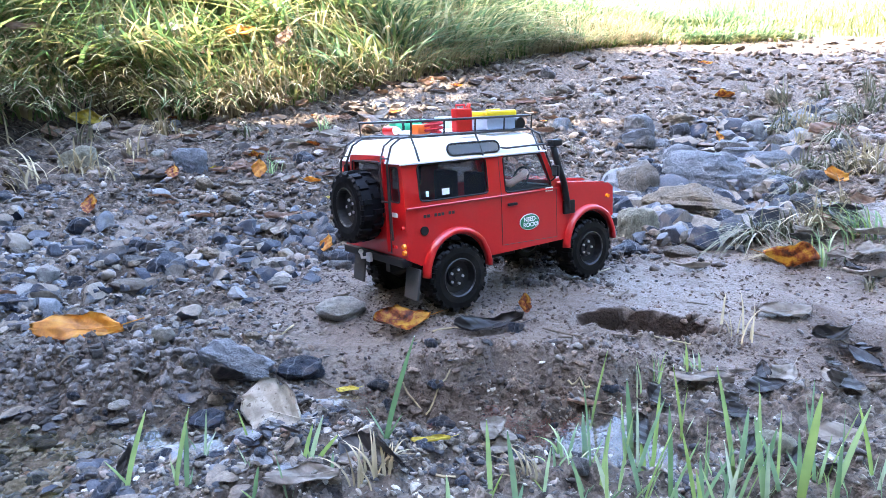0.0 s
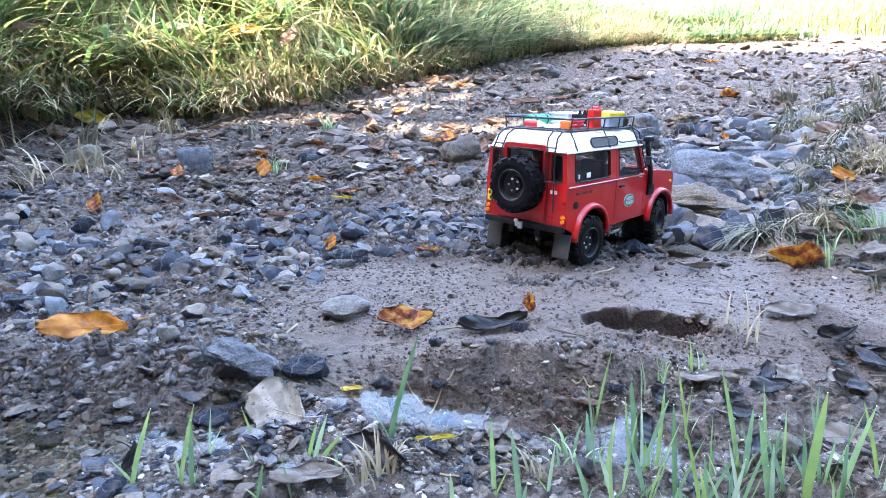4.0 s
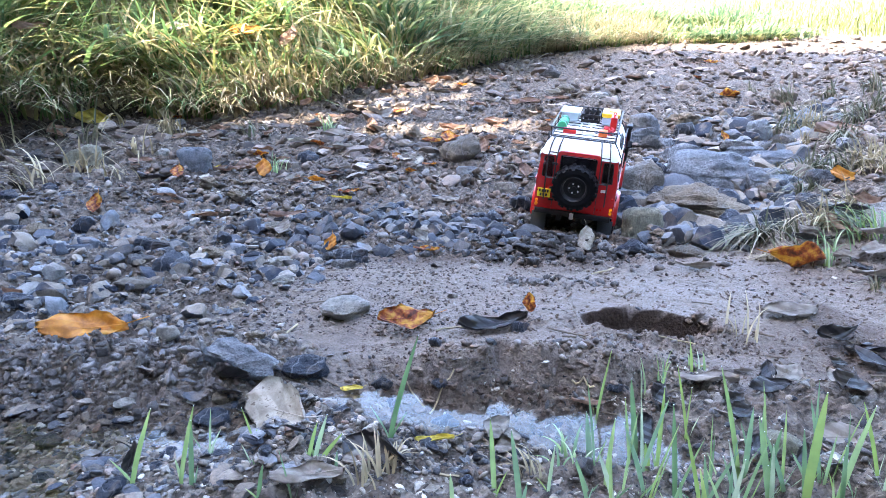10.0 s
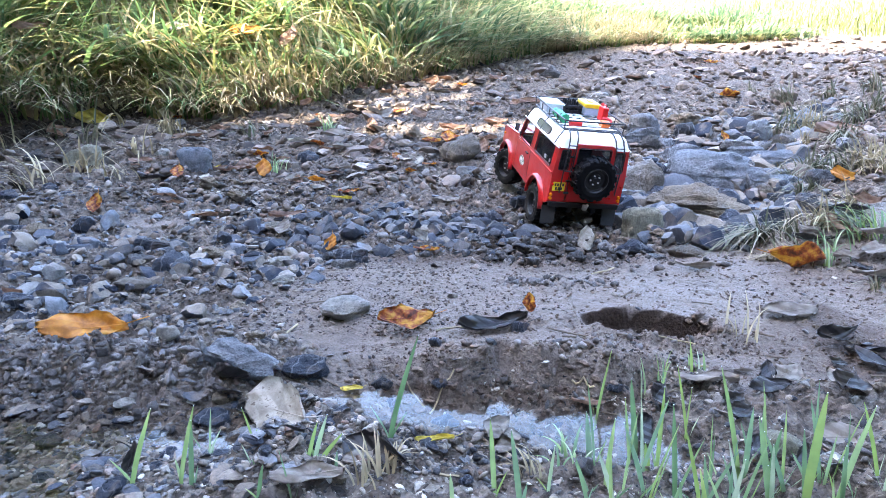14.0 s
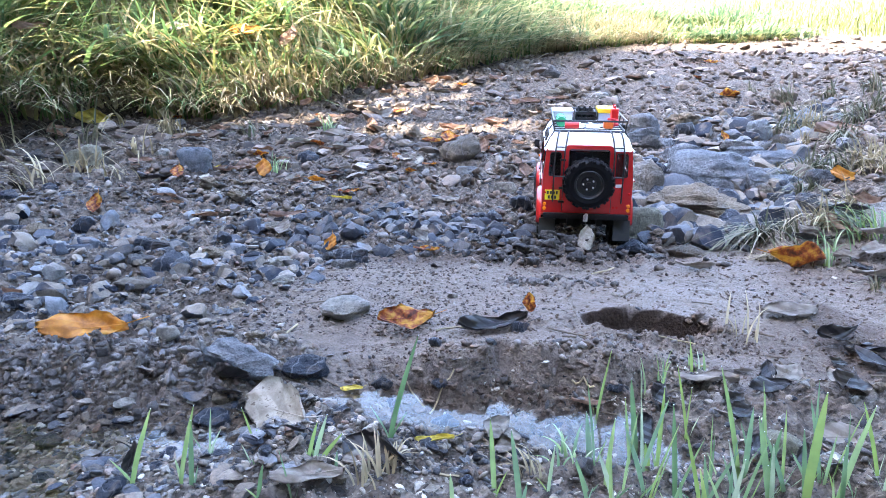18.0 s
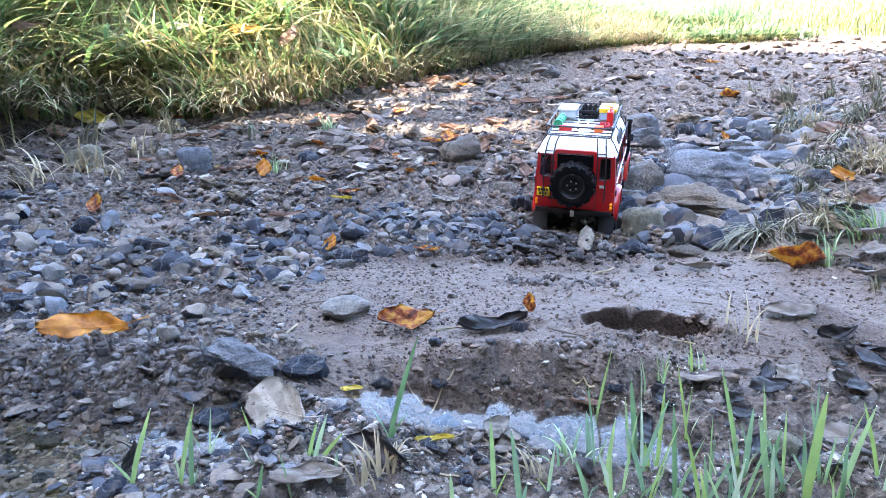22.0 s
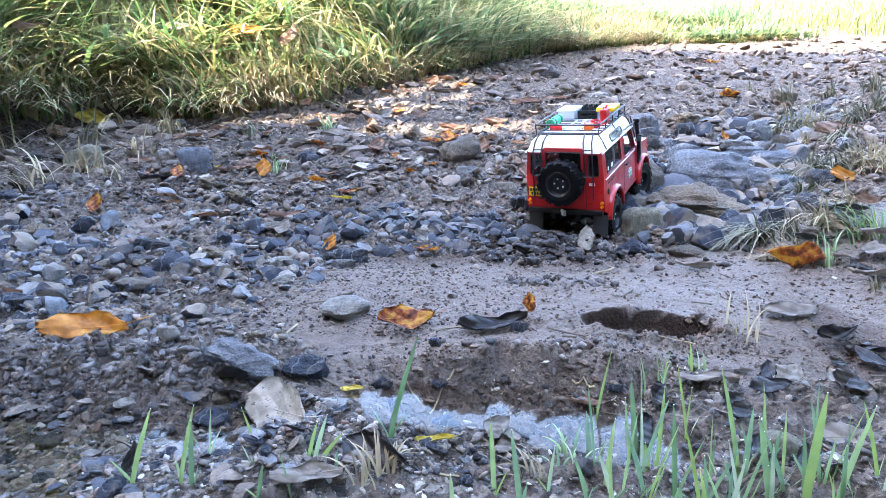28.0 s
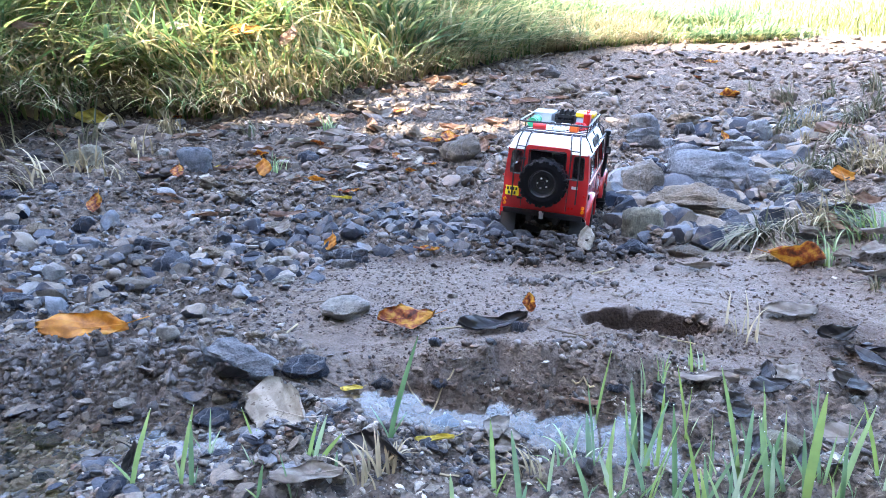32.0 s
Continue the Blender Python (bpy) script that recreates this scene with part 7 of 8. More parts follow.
            P("wheel_well", bm, P_INSIDE)
        # handle, hinge dots, fuel cap, badges
        bm = bmesh.new()
        box(bm, -0.034, -0.018, s * 0.0825, s * 0.0865, 0.119, 0.1225, 0.001)
        P("door_handle", bm, P_BLACK, "black door handle")
        bm = bmesh.new()
        cyl(bm, (0.168, s * 0.082, 0.1115), (0.168, s * 0.086, 0.1115), 0.003, n=12)
        P("side_light", bm, P_AMBER, "amber side repeater")
        bm = bmesh.new()
        box(bm, 0.038, 0.052, s * 0.0825, s * 0.0831, 0.131, 0.137)
        P("badge", bm, P_STICKWHITE)
        bm = bmesh.new()
        for k in range(3):
            box(bm, 0.040 + k * 0.004, 0.0425 + k * 0.004, s * 0.0831, s * 0.0834, 0.1325, 0.1355)
        P("badge_print", bm, P_INK)
        # oval sticker with two lines of lettering
        bm = bmesh.new()
        sheet(bm, [(0.006 + 0.0185 * math.cos(a), 0.092 + 0.0115 * math.sin(a)) for a in (2 * math.pi * i / 30 for i in range(30))], [], 0.0005, lambda u, v, w: (u, s * (0.0827 + w), v))
        st = P("oval_sticker", bm, P_STICKWHITE, "green oval sticker with white lettering")
        bm = bmesh.new()
        sheet(bm, [(0.006 + 0.0175 * math.cos(a), 0.092 + 0.0105 * math.sin(a)) for a in (2 * math.pi * i / 30 for i in range(30))], [], 0.0004, lambda u, v, w: (u, s * (0.0833 + w), v))
        P("sticker_field", bm, P_STICKGREEN, parent=st)
        for word, u, v in (("NEED", -0.0005 * -s, 0.0930), ("ROCKS", 0.0015 * -s, 0.0852)):
            bm = lettering(word, 0.0088, 0.00015)
            bm.transform(Matrix.Translation((0.006 + u, s * 0.0839, v)) @ pose(0, 0, 0, 90, 0, 0 if s < 0 else 180))
            P("sticker_print", bm, P_STICKWHITE, parent=st)
        bm = bmesh.new()
        for u, v in ((0.0115, 0.0955), (-0.0105, 0.0885), (0.0145, 0.0885)):
            cyl(bm, (0.006 + u * -s, s * 0.0836, v), (0.006 + u * -s, s * 0.0841, v), 0.0008, n=8)
        P("sticker_dots", bm, P_STICKWHITE, parent=st)
        for u, w_, h_ in ((-0.165, 0.004, 0.007), (-0.140, 0.011, 0.008)):
            bm = bmesh.new()
            box(bm, u, u + w_, s * (side_y(0.15) - 0.0012), s * (side_y(0.15) - 0.0002), 0.1455, 0.1455 + h_)
            P("window_sticker", bm, P_STICKWHITE, "small white window sticker")
        # mirror on its arm
        bm = bmesh.new()
        tube(bm, [(0.050, s * 0.080, 0.144), (0.050, s * 0.087, 0.148), (0.050, s * 0.092, 0.153)], 0.0012, 6)
        arm = P("mirror_arm", bm, P_BLACK)
        bm = bmesh.new()
        box(bm, 0.047, 0.052, s * 0.087, s * 0.098, 0.152, 0.168, 0.0016)
        P("mirror_housing", bm, P_BLACK, "black door mirror", parent=arm)
        bm = bmesh.new()
        box(bm, 0.0461, 0.0469, s * 0.0885, s * 0.0965, 0.154, 0.166)
        P("mirror_glass", bm, P_SKYGLASS, parent=arm)
    bm = bmesh.new()
    cyl(bm, (-0.172, -0.0825, 0.104), (-0.172, -0.0845, 0.104), 0.0058, n=16)
    P("fuel_cap", bm, P_BLACK, "black fuel cap")
    bm = bmesh.new()
    for k in range(9):
        if k not in (2, 6):
            box(bm, -0.172 + k * 0.0055, -0.168 + k * 0.0055, -0.0828, -0.0832, 0.1200, 0.1240)
    P("side_print", bm, P_INK, "row of small dark letters on the side")

    # rear panel with corner windows, rear door
    bm = bmesh.new()
    cw = [rounded([(q * 0.050, 0.141), (q * 0.071, 0.141), (q * 0.069, 0.184), (q * 0.050, 0.184)], 0.004) for q in (1, -1)]
    sheet(bm, [(-0.0815, 0.070), (0.0815, 0.070), (0.0815, WAIST), (0.0760, 0.190), (-0.0760, 0.190), (-0.0815, WAIST)], cw + [rounded([(-0.036, 0.150), (0.036, 0.150), (0.036, 0.189), (-0.036, 0.189)], 0.003)], 0.004, lambda u, v, w: (-0.1975 + w, u, v))
    P("rear_panel", bm, P_RED)
    for q in cw:
        bm = bmesh.new()
        sheet(bm, q, [], 0.001, lambda u, v, w: (-0.1960 + w, u, v))
        P("corner_window", bm, P_GLASS, "narrow smoked corner window").visible_shadow = False
        bm = bmesh.new()
        tube(bm, [(-0.1978, u, v) for u, v in q + q[:1]], 0.0010, 5)
        P("corner_window_seal", bm, P_BLACK)
    bm = bmesh.new()
    win = rounded([(-0.036, 0.152), (0.036, 0.152), (0.036, 0.191), (-0.036, 0.191)], 0.005)
    sheet(bm, rounded([(-0.043, 0.076, 0.002), (0.043, 0.076, 0.002), (0.043, 0.1985), (-0.043, 0.1985)], 0.008), [win], 0.005, lambda u, v, w: (-0.2030 + w, u, v))
    door = P("rear_door", bm, P_RED, "red rear door with a smoked window")
    bm = bmesh.new()
    sheet(bm, win, [], 0.001, lambda u, v, w: (-0.2005 + w, u, v))
    P("rear_window", bm, P_GLASS, parent=door).visible_shadow = False
    bm = bmesh.new()
    tube(bm, [(-0.2032, u, v) for u, v in win + win[:1]], 0.0009, 5)
    P("rear_window_seal", bm, P_BLACK, parent=door)
    for y in (-0.0445, 0.0445):
        bm = bmesh.new()
        tube(bm, [(-0.1982, y, 0.074), (-0.1982, y, 0.19)], 0.0008, 4)
        P("rear_door_seam", bm, P_INK)
    for z in (0.092, 0.118, 0.170):
        bm = bmesh.new()
        box(bm, -0.2065, -0.2025, 0.041, 0.052, z, z + 0.004, 0.0008)
        P("hinge", bm, P_BLACK)
    for q in (1, -1):
        for z, m, lab in ((0.0790, P_AMBER, "round amber tail lamp"), (0.0870, P_AMBER, "round amber indicator lamp"), (0.110, P_REDLENS, "small red reflector")):
            bm = bmesh.new()
            cyl(bm, (-0.1975, q * 0.0765, z), (-0.2012, q * 0.0765, z), 0.0036 if z < 0.1 else 0.0024, 0.0030 if z < 0.1 else 0.002, n=14)
            P("tail_lamp", bm, m, lab)
        bm = bmesh.new()
        box(bm, -0.184, -0.181, q * 0.054, q * 0.085, 0.016, 0.056, 0.001)
        bmesh.ops.rotate(bm, verts=bm.verts, cent=(-0.1825, 0, 0.052), matrix=Matrix.Rotation(radians(9), 3, "Y"))
        P("mudflap", bm, P_FLAP, "dusty black rubber mudflap")
    bm = bmesh.new()
    box(bm, -0.2010, -0.1990, 0.0495, 0.0765, 0.0960, 0.1150, 0.0006)
    pl = P("number_plate", bm, P_PLATE, "yellow number plate with two rows of black marks")
    bm = bmesh.new()
    for k in range(4):
        box(bm, -0.2016, -0.2009, 0.0530 + k * 0.0055, 0.0565 + k * 0.0055, 0.1067, 0.1127)
    for k in range(3):
        box(bm, -0.2016, -0.2009, 0.0555 + k * 0.0058, 0.0593 + k * 0.0058, 0.0983, 0.1043)
    P("plate_marks", bm, P_INK, parent=pl)
    bm = bmesh.new()
    box(bm, -0.204, -0.190, -0.078, 0.078, 0.0605, 0.0710, 0.002)
    bump = P("rear_bumper", bm, P_BLACK, "black rear crossmember")
    bm = bmesh.new()
    box(bm, -0.210, -0.204, -0.004, 0.004, 0.058, 0.070, 0.001)
    tube(bm, [(-0.210, 0, 0.064), (-0.218, 0, 0.065), (-0.219, 0, 0.071)], 0.0018, 8)
    bmesh.ops.create_uvsphere(bm, u_segments=10, v_segments=8, radius=0.0034, matrix=Matrix.Translation((-0.219, 0, 0.0735)))
    P("tow_hitch", bm, P_STEEL, "bright steel tow hitch", parent=bump)
    bm = bmesh.new()
    box(bm, -0.1990, -0.1975, -0.063, -0.051, 0.122, 0.1275)
    P("rear_badge", bm, P_STICKWHITE, "small white badge")
    for y in (-0.050, -0.056):
        bm = bmesh.new()
        cyl(bm, (-0.1975, y, 0.0835), (-0.1985, y, 0.0835), 0.0022, n=10)
        P("rear_stud", bm, P_REDLENS)

    # bonnet, front, screen, floor
    bm = bmesh.new()
    sheet(bm, rounded([(0.060, 0.141, 0), (0.172, 0.1325, 0.004), (0.172, 0.122, 0), (0.060, 0.122, 0)], 0.0), [], 0.150, lambda u, v, w: (u, 0.075 - w, v))
    P("bonnet", bm, P_RED)
    bm = bmesh.new()
    sheet(bm, [(0.066, 0.1445), (0.165, 0.1365), (0.168, 0.132), (0.066, 0.139)], [], 0.082, lambda u, v, w: (u, 0.041 - w, v))
    bmesh.ops.bevel(bm, geom=[e for e in bm.edges if e.calc_face_angle(0) > 0.8], offset=0.002, segments=2, affect="EDGES")
    P("bonnet_rise", bm, P_RED)
    bm = bmesh.new()
    box(bm, 0.174, 0.181, -0.079, 0.079, 0.075, 0.128, 0.002)
    fr = P("front_panel", bm, P_RED)
    bm = bmesh.new()
    for k in range(6):
        box(bm, 0.181, 0.184, -0.036, 0.036, 0.084 + k * 0.006, 0.0875 + k * 0.006)
    P("grille", bm, P_BLACK, parent=fr)
    for q in (1, -1):
        bm = bmesh.new()
        cyl(bm, (0.180, q * 0.055, 0.104), (0.186, q * 0.055, 0.104), 0.0115, n=20)
        P("headlight", bm, P_SKYGLASS, parent=fr)
    bm = bmesh.new()
    box(bm, 0.184, 0.197, -0.080, 0.080, 0.060, 0.074, 0.002)
    P("front_bumper", bm, P_BLACK, "black front bumper")
    bm = bmesh.new()
    sheet(bm, [(-0.0775, 0.0), (0.0775, 0.0), (0.072, 0.052), (-0.072, 0.052)], [rounded([(-0.070, 0.006), (0.070, 0.006), (0.066, 0.046), (-0.066, 0.046)], 0.004)], 0.004, lambda u, v, w: (0.0615 - v * 0.42 - w, u, 0.139 + v * 0.98))
    ws = P("windscreen_frame", bm, P_RED)
    bm = bmesh.new()
    sheet(bm, rounded([(-0.070, 0.006), (0.070, 0.006), (0.066, 0.046), (-0.066, 0.046)], 0.004), [], 0.001, lambda u, v, w: (0.0595 - v * 0.42 - w, u, 0.139 + v * 0.98))
    P("windscreen", bm, P_CLEAR, parent=ws).visible_shadow = False
    bm = bmesh.new()
    box(bm, -0.194, 0.172, -0.046, 0.046, 0.070, 0.076)
    box(bm, -0.060, 0.066, -0.078, 0.078, 0.058, 0.064)
    P("floor_pan", bm, P_INSIDE)
    bm = bmesh.new()
    for q in (1, -1):
        box(bm, -0.195, 0.185, q * 0.022, q * 0.032, 0.046, 0.060)
    box(bm, -0.040, 0.030, -0.025, 0.025, 0.034, 0.050, 0.003)
    P("chassis", bm, P_BLACK, "black ladder chassis")
    for x in (AX_R, AX_F):
        bm = bmesh.new()
        cyl(bm, (x, -0.055, AX_Z), (x, 0.055, AX_Z), 0.0065, n=10)
        bmesh.ops.create_uvsphere(bm, u_segments=12, v_segments=8, radius=0.014, matrix=Matrix.Translation((x, 0.012, AX_Z)))
        for q in (1, -1):
            cyl(bm, (x + 0.012, q * 0.040, AX_Z), (x + 0.02, q * 0.036, 0.086), 0.0055, n=8)
        P("axle", bm, P_BLACK, "black axle with dampers")

    # inside
    for q in (1, -1):
        bm = bmesh.new()
        box(bm, -0.045, -0.005, q * 0.014, q * 0.060, 0.090, 0.112, 0.004)
        box(bm, -0.056, -0.043, q * 0.014, q * 0.060, 0.100, 0.165, 0.004)
        P("seat", bm, P_INSIDE, "black seat")
    bm = bmesh.new()
    box(bm, 0.045, 0.060, -0.074, 0.074, 0.112, 0.140, 0.003)
    P("dashboard", bm, P_INSIDE)
    bm = bmesh.new()
    tube(bm, [(0.034 + 0.006 * math.sin(a), -0.036 + 0.015 * math.cos(a), 0.150 + 0.014 * math.sin(a)) for a in (2 * math.pi * i / 18 for i in range(19))], 0.0016, 6)
    tube(bm, [(0.034, -0.036, 0.150), (0.050, -0.036, 0.135)], 0.0016, 6)
    P("steering_wheel", bm, P_INSIDE)
    bm = bmesh.new()
    box(bm, -0.040, -0.018, -0.058, -0.022, 0.112, 0.155, 0.008)
    bmesh.ops.create_uvsphere(bm, u_segments=12, v_segments=10, radius=0.012, matrix=Matrix.Translation((-0.028, -0.040, 0.170)))
    tube(bm, [(-0.026, -0.058, 0.150), (-0.010, -0.062, 0.146), (0.012, -0.058, 0.152), (0.030, -0.050, 0.158)], 0.0055, 8)
    P("driver_doll", bm, P_DOLL, "small plastic driver doll at the wheel", True)

    # roof with side lights
    bm = bmesh.new()
    box(bm, -0.2005, 0.044, -0.0785, 0.0785, 0.1885, 0.2150)
    for v in bm.verts:
        if v.co.z > 0.2:
            v.co.y *= 0.87
            v.co.x += 0.011 if v.co.x < 0 else -0.014
    bmesh.ops.bevel(bm, geom=[e for e in bm.edges if max(v.co.z for v in e.verts) > 0.2], offset=0.011, segments=4, profile=0.55, affect="EDGES")
    P("roof", bm, P_WHITE, "white painted hard top", True).data.set_sharp_from_angle(angle=radians(40))
    bm = bmesh.new()
    for q in (1, -1):
        tube(bm, [(-0.2, q * 0.0788, 0.1885), (0.044, q * 0.0788, 0.1885)], 0.0018, 6)
    P("roof_gutter", bm, P_WHITE)
    # rear door frame rising into the roof
    for q in (1, -1):
        cap = lambda k: [(-0.0825 + (0.034 if abs(a) < math.pi / 2 else -0.034) + k * 0.0088 * math.cos(a), k * 0.0078 * math.sin(a)) for a in (-math.pi + 2 * math.pi * (i + 0.5) / 24 for i in range(24))]
        on = lambda u, v, w: (u, q * (0.0742 - v * 0.36 + w * 0.9), 0.2005 + v * 0.92 + w * 0.38)
        bm = bmesh.new()
        sheet(bm, cap(0.8), [], 0.0012, on)
        P("roof_light", bm, P_ROOFPANE, "narrow milky roof light")
        bm = bmesh.new()
        cc = cap(1.0)
        tube(bm, [on(u, v, 0.001) for u, v in cc + cc[:1]], 0.0014, 6)
        P("roof_light_seal", bm, P_BLACK)

    # spare wheel
    sp = wheel_mesh(root, "spare_wheel", True)
    sp.matrix_basis = pose(-0.2205, 0.0, 0.1335, 0, 0, 90) @ Matrix.Diagonal((0.93, 0.93, 0.93, 1))
    bm = bmesh.new()
    cyl(bm, (-0.215, 0, 0.1335), (-0.198, 0, 0.1335), 0.012, n=10)
    P("spare_carrier", bm, P_BLACK)

    # roof rack
    rack_parts = []
    x0, x1, yy, zl, zu = -0.172, 0.030, 0.064, 0.2195, 0.2385
    loop = lambda z, g: [(x0 - g, 0, z), (x0 - g, yy - 0.004, z), (x0 - g + 0.004, yy + g, z), (x1 - 0.004, yy + g, z), (x1 + g, yy - 0.004, z), (x1 + g, -yy + 0.004, z), (x1 - 0.004, -yy - g, z), (x0 - g + 0.004, -yy - g, z), (x0 - g, -yy + 0.004, z), (x0 - g, 0, z)]
    bm = bmesh.new()
    tube(bm, loop(zl, 0), 0.0017, 7)
    rk = P("roof_rack", bm, P_BAR, "black tubular roof rack")
    bm = bmesh.new()
    tube(bm, loop(zu, 0.002), 0.0017, 7)
    P("top_rail", bm, P_BAR, parent=rk)
    for k in range(9):
        x = x0 + (x1 - x0) * (k + 0.5) / 9
        bm = bmesh.new()
        tube(bm, [(x, -yy, zl), (x, yy, zl)], 0.0012, 6)
        P("rack_slat", bm, P_BAR, parent=rk)
    for k in range(5):
        for q in (1, -1):
            x = x0 + (x1 - x0) * k / 4
            bm = bmesh.new()
            tube(bm, [(x, q * yy, zl), (x, q * (yy + 0.002), zu)], 0.0012, 6)
            P("rack_post", bm, P_BAR, parent=rk)
            if k in (0, 2, 4):
                bm = bmesh.new()
                tube(bm, [(x, q * yy, zl), (x, q * 0.072, 0.206), (x, q * 0.0800, 0.190)], 0.0013, 6)
                P("rack_leg", bm, P_BAR, parent=rk)
    for q in (1, -1):
        bm = bmesh.new()
        for y, low in ((0.041, 0.140), (0.058, 0.094 if q < 0 else 0.094)):
            tube(bm, [(x0, q * (y - 0.004), zl), (-0.184, q * (y - 0.002), 0.2185), (-0.198, q * y, 0.210), (-0.2075, q * (y + 0.003), 0.188), (-0.2075, q * (y + 0.004), 0.150), (-0.2055, q * (y + 0.004), low)], 0.0015, 7)
        for z, x in ((0.1955, -0.2050), (0.142, -0.2075)):
            tube(bm, [(x, q * 0.043, z), (x, q * 0.061, z)], 0.0012, 6)
        P("rear_ladder", bm, P_BAR, "black rear access ladder")
    for pts in ([(-0.040, -0.0795, 0.1985), (-0.030, -0.0800, 0.1970), (0.055, -0.0830, 0.1985)], [(0.020, -0.062, 0.224), (0.034, -0.076, 0.212), (0.056, -0.084, 0.150)]):
        bm = bmesh.new()
        tube(bm, pts, 0.0014, 6)
        P("rack_brace", bm, P_BAR)
    # snorkel
    bm = bmesh.new()
    tube(bm, [(0.082, -0.083, 0.100), (0.076, -0.0865, 0.118), (0.070, -0.0875, 0.142), (0.056, -0.0870, 0.176), (0.050, -0.086, 0.198)], 0.0048, 10)
    sn = P("snorkel", bm, P_BLACK, "black intake snorkel", True)
    bm = bmesh.new()
    box(bm, 0.044, 0.064, -0.093, -0.080, 0.194, 0.204, 0.003)
    P("snorkel_head", bm, P_BLACK, parent=sn)
    bm = bmesh.new()
    box(bm, 0.072, 0.094, -0.0875, -0.082, 0.094, 0.114, 0.002)
    P("snorkel_foot", bm, P_BLACK, parent=sn)

    # load on the rack
    bm = bmesh.new()
    box(bm, -0.096, -0.070, -0.059, -0.046, 0.2215, 0.2520, 0.0022)
    can = P("jerry_can", bm, P_REDCAN, "red jerry can strapped upright")
    bm = bmesh.new()
    tube(bm, [(-0.092, -0.0525, 0.252), (-0.092, -0.0525, 0.2565), (-0.078, -0.0525, 0.2565), (-0.078, -0.0525, 0.252)], 0.0014, 6)
    P("can_handle", bm, P_REDCAN, parent=can)
    bm = bmesh.new()
    cyl(bm, (-0.073, -0.0525, 0.2515), (-0.070, -0.0525, 0.257), 0.003, n=10)
    P("can_cap", bm, P_REDCAN, parent=can)
    bm = bmesh.new()
    box(bm, -0.046, 0.004, -0.060, -0.026, 0.2215, 0.2380, 0.002)
    bx = P("tool_box", bm, P_BLUEBOX, "blue-grey tool box with a yellow lid")
    bm = bmesh.new()
    box(bm, -0.048, 0.006, -0.062, -0.024, 0.2380, 0.2475, 0.003)
    P("tool_box_lid", bm, P_YELLOW, "yellow plastic lid", parent=bx)
    bm = bmesh.new()
    box(bm, -0.030, -0.012, -0.048, -0.038, 0.2475, 0.2495, 0.0008)
    P("lid_handle", bm, P_YELLOW, parent=bx)
    bm = bmesh.new()
    box(bm, -0.044, 0.010, 0.025, 0.063, 0.2215, 0.2420, 0.003)
    gb = P("storage_box", bm, P_GREYBOX, "light grey storage box")
    bm = bmesh.new()
    box(bm, -0.046, 0.012, 0.023, 0.065, 0.2380, 0.2420, 0.0015)
    P("storage_box_lid", bm, P_GREYBOX, parent=gb)
    bm = bmesh.new()
    for y in (-0.020, 0.018):
        box(bm, -0.040, 0.008, y - 0.001, y + 0.001, 0.2215, 0.2400)
    for x in (-0.040, 0.008):
        box(bm, x - 0.001, x + 0.001, -0.020, 0.018, 0.2215, 0.2290)
        box(bm, x - 0.001, x + 0.001, -0.020, 0.018, 0.2340, 0.2400)
    cr = P("bottle_crate", bm, P_BLACK, "black crate of dark bottles")
    for x in (-0.028, -0.012, 0.0):
        for y in (-0.012, -0.001, 0.010):
            bm = bmesh.new()
            cyl(bm, (x, y, 0.2215), (x, y, 0.238), 0.0044, n=10)
            cyl(bm, (x, y, 0.238), (x, y, 0.247), 0.0042, 0.0016, n=10)
            P("bottle", bm, P_INSIDE, parent=cr)
    bm = bmesh.new()
    cyl(bm, (-0.128, 0.050, 0.2305), (-0.072, 0.050, 0.2305), 0.0095, n=18)
    gr = P("foam_roll", bm, P_GREEN, "green rolled camping mat")
    for x in (-0.118, -0.084):
        bm = bmesh.new()
        cyl(bm, (x, 0.050, 0.2305), (x + 0.004, 0.050, 0.2305), 0.0100, n=18)
        P("roll_strap", bm, P_BLACK, parent=gr)
    bm = bmesh.new()
    cyl(bm, (-0.143, 0.044, 0.2265), (-0.143, 0.018, 0.2265), 0.0062, n=14)
    ex = P("fire_extinguisher", bm, P_REDCAN, "small red fire extinguisher with white end")
    bm = bmesh.new()
    cyl(bm, (-0.143, 0.018, 0.2265), (-0.143, 0.008, 0.2265), 0.0055, 0.003, n=14)
    P("extinguisher_band", bm, P_STICKWHITE, parent=ex)
    bm = bmesh.new()
    box(bm, -0.148, -0.128, -0.045, -0.027, 0.2215, 0.2345, 0.003)
    P("orange_pack", bm, P_ORANGE, "orange pack lashed to the rack")
    bm = bmesh.new()
    box(bm, -0.147, -0.136, -0.020, 0.004, 0.2215, 0.2265, 0.001)
    box(bm, -0.110, -0.105, -0.035, 0.035, 0.2215, 0.2245, 0.001)
    P("white_plank", bm, P_WHITE, "pale planks across the rack")
    bm = bmesh.new()
    tube(bm, [(-0.135, -0.010, 0.2235), (-0.06, -0.006, 0.2235)], 0.0024, 8)
    tube(bm, [(-0.135, 0.012, 0.2235), (-0.06, 0.014, 0.2235)], 0.0020, 8)
    box(bm, -0.062, -0.048, -0.016, 0.002, 0.2215, 0.2240, 0.0005)
    P("shovel", bm, P_STEEL, "small steel shovel and bar")
    bm = bmesh.new()
    tube(bm, [(-0.125 + 0.012 * math.cos(a), -0.046 + 0.009 * math.sin(a), 0.2230 + 0.0006 * i) for i, a in enumerate(2 * math.pi * k / 10 for k in range(26))], 0.0022, 6)
    P("rope_coil", bm, P_CLOTH, "red coiled strap")
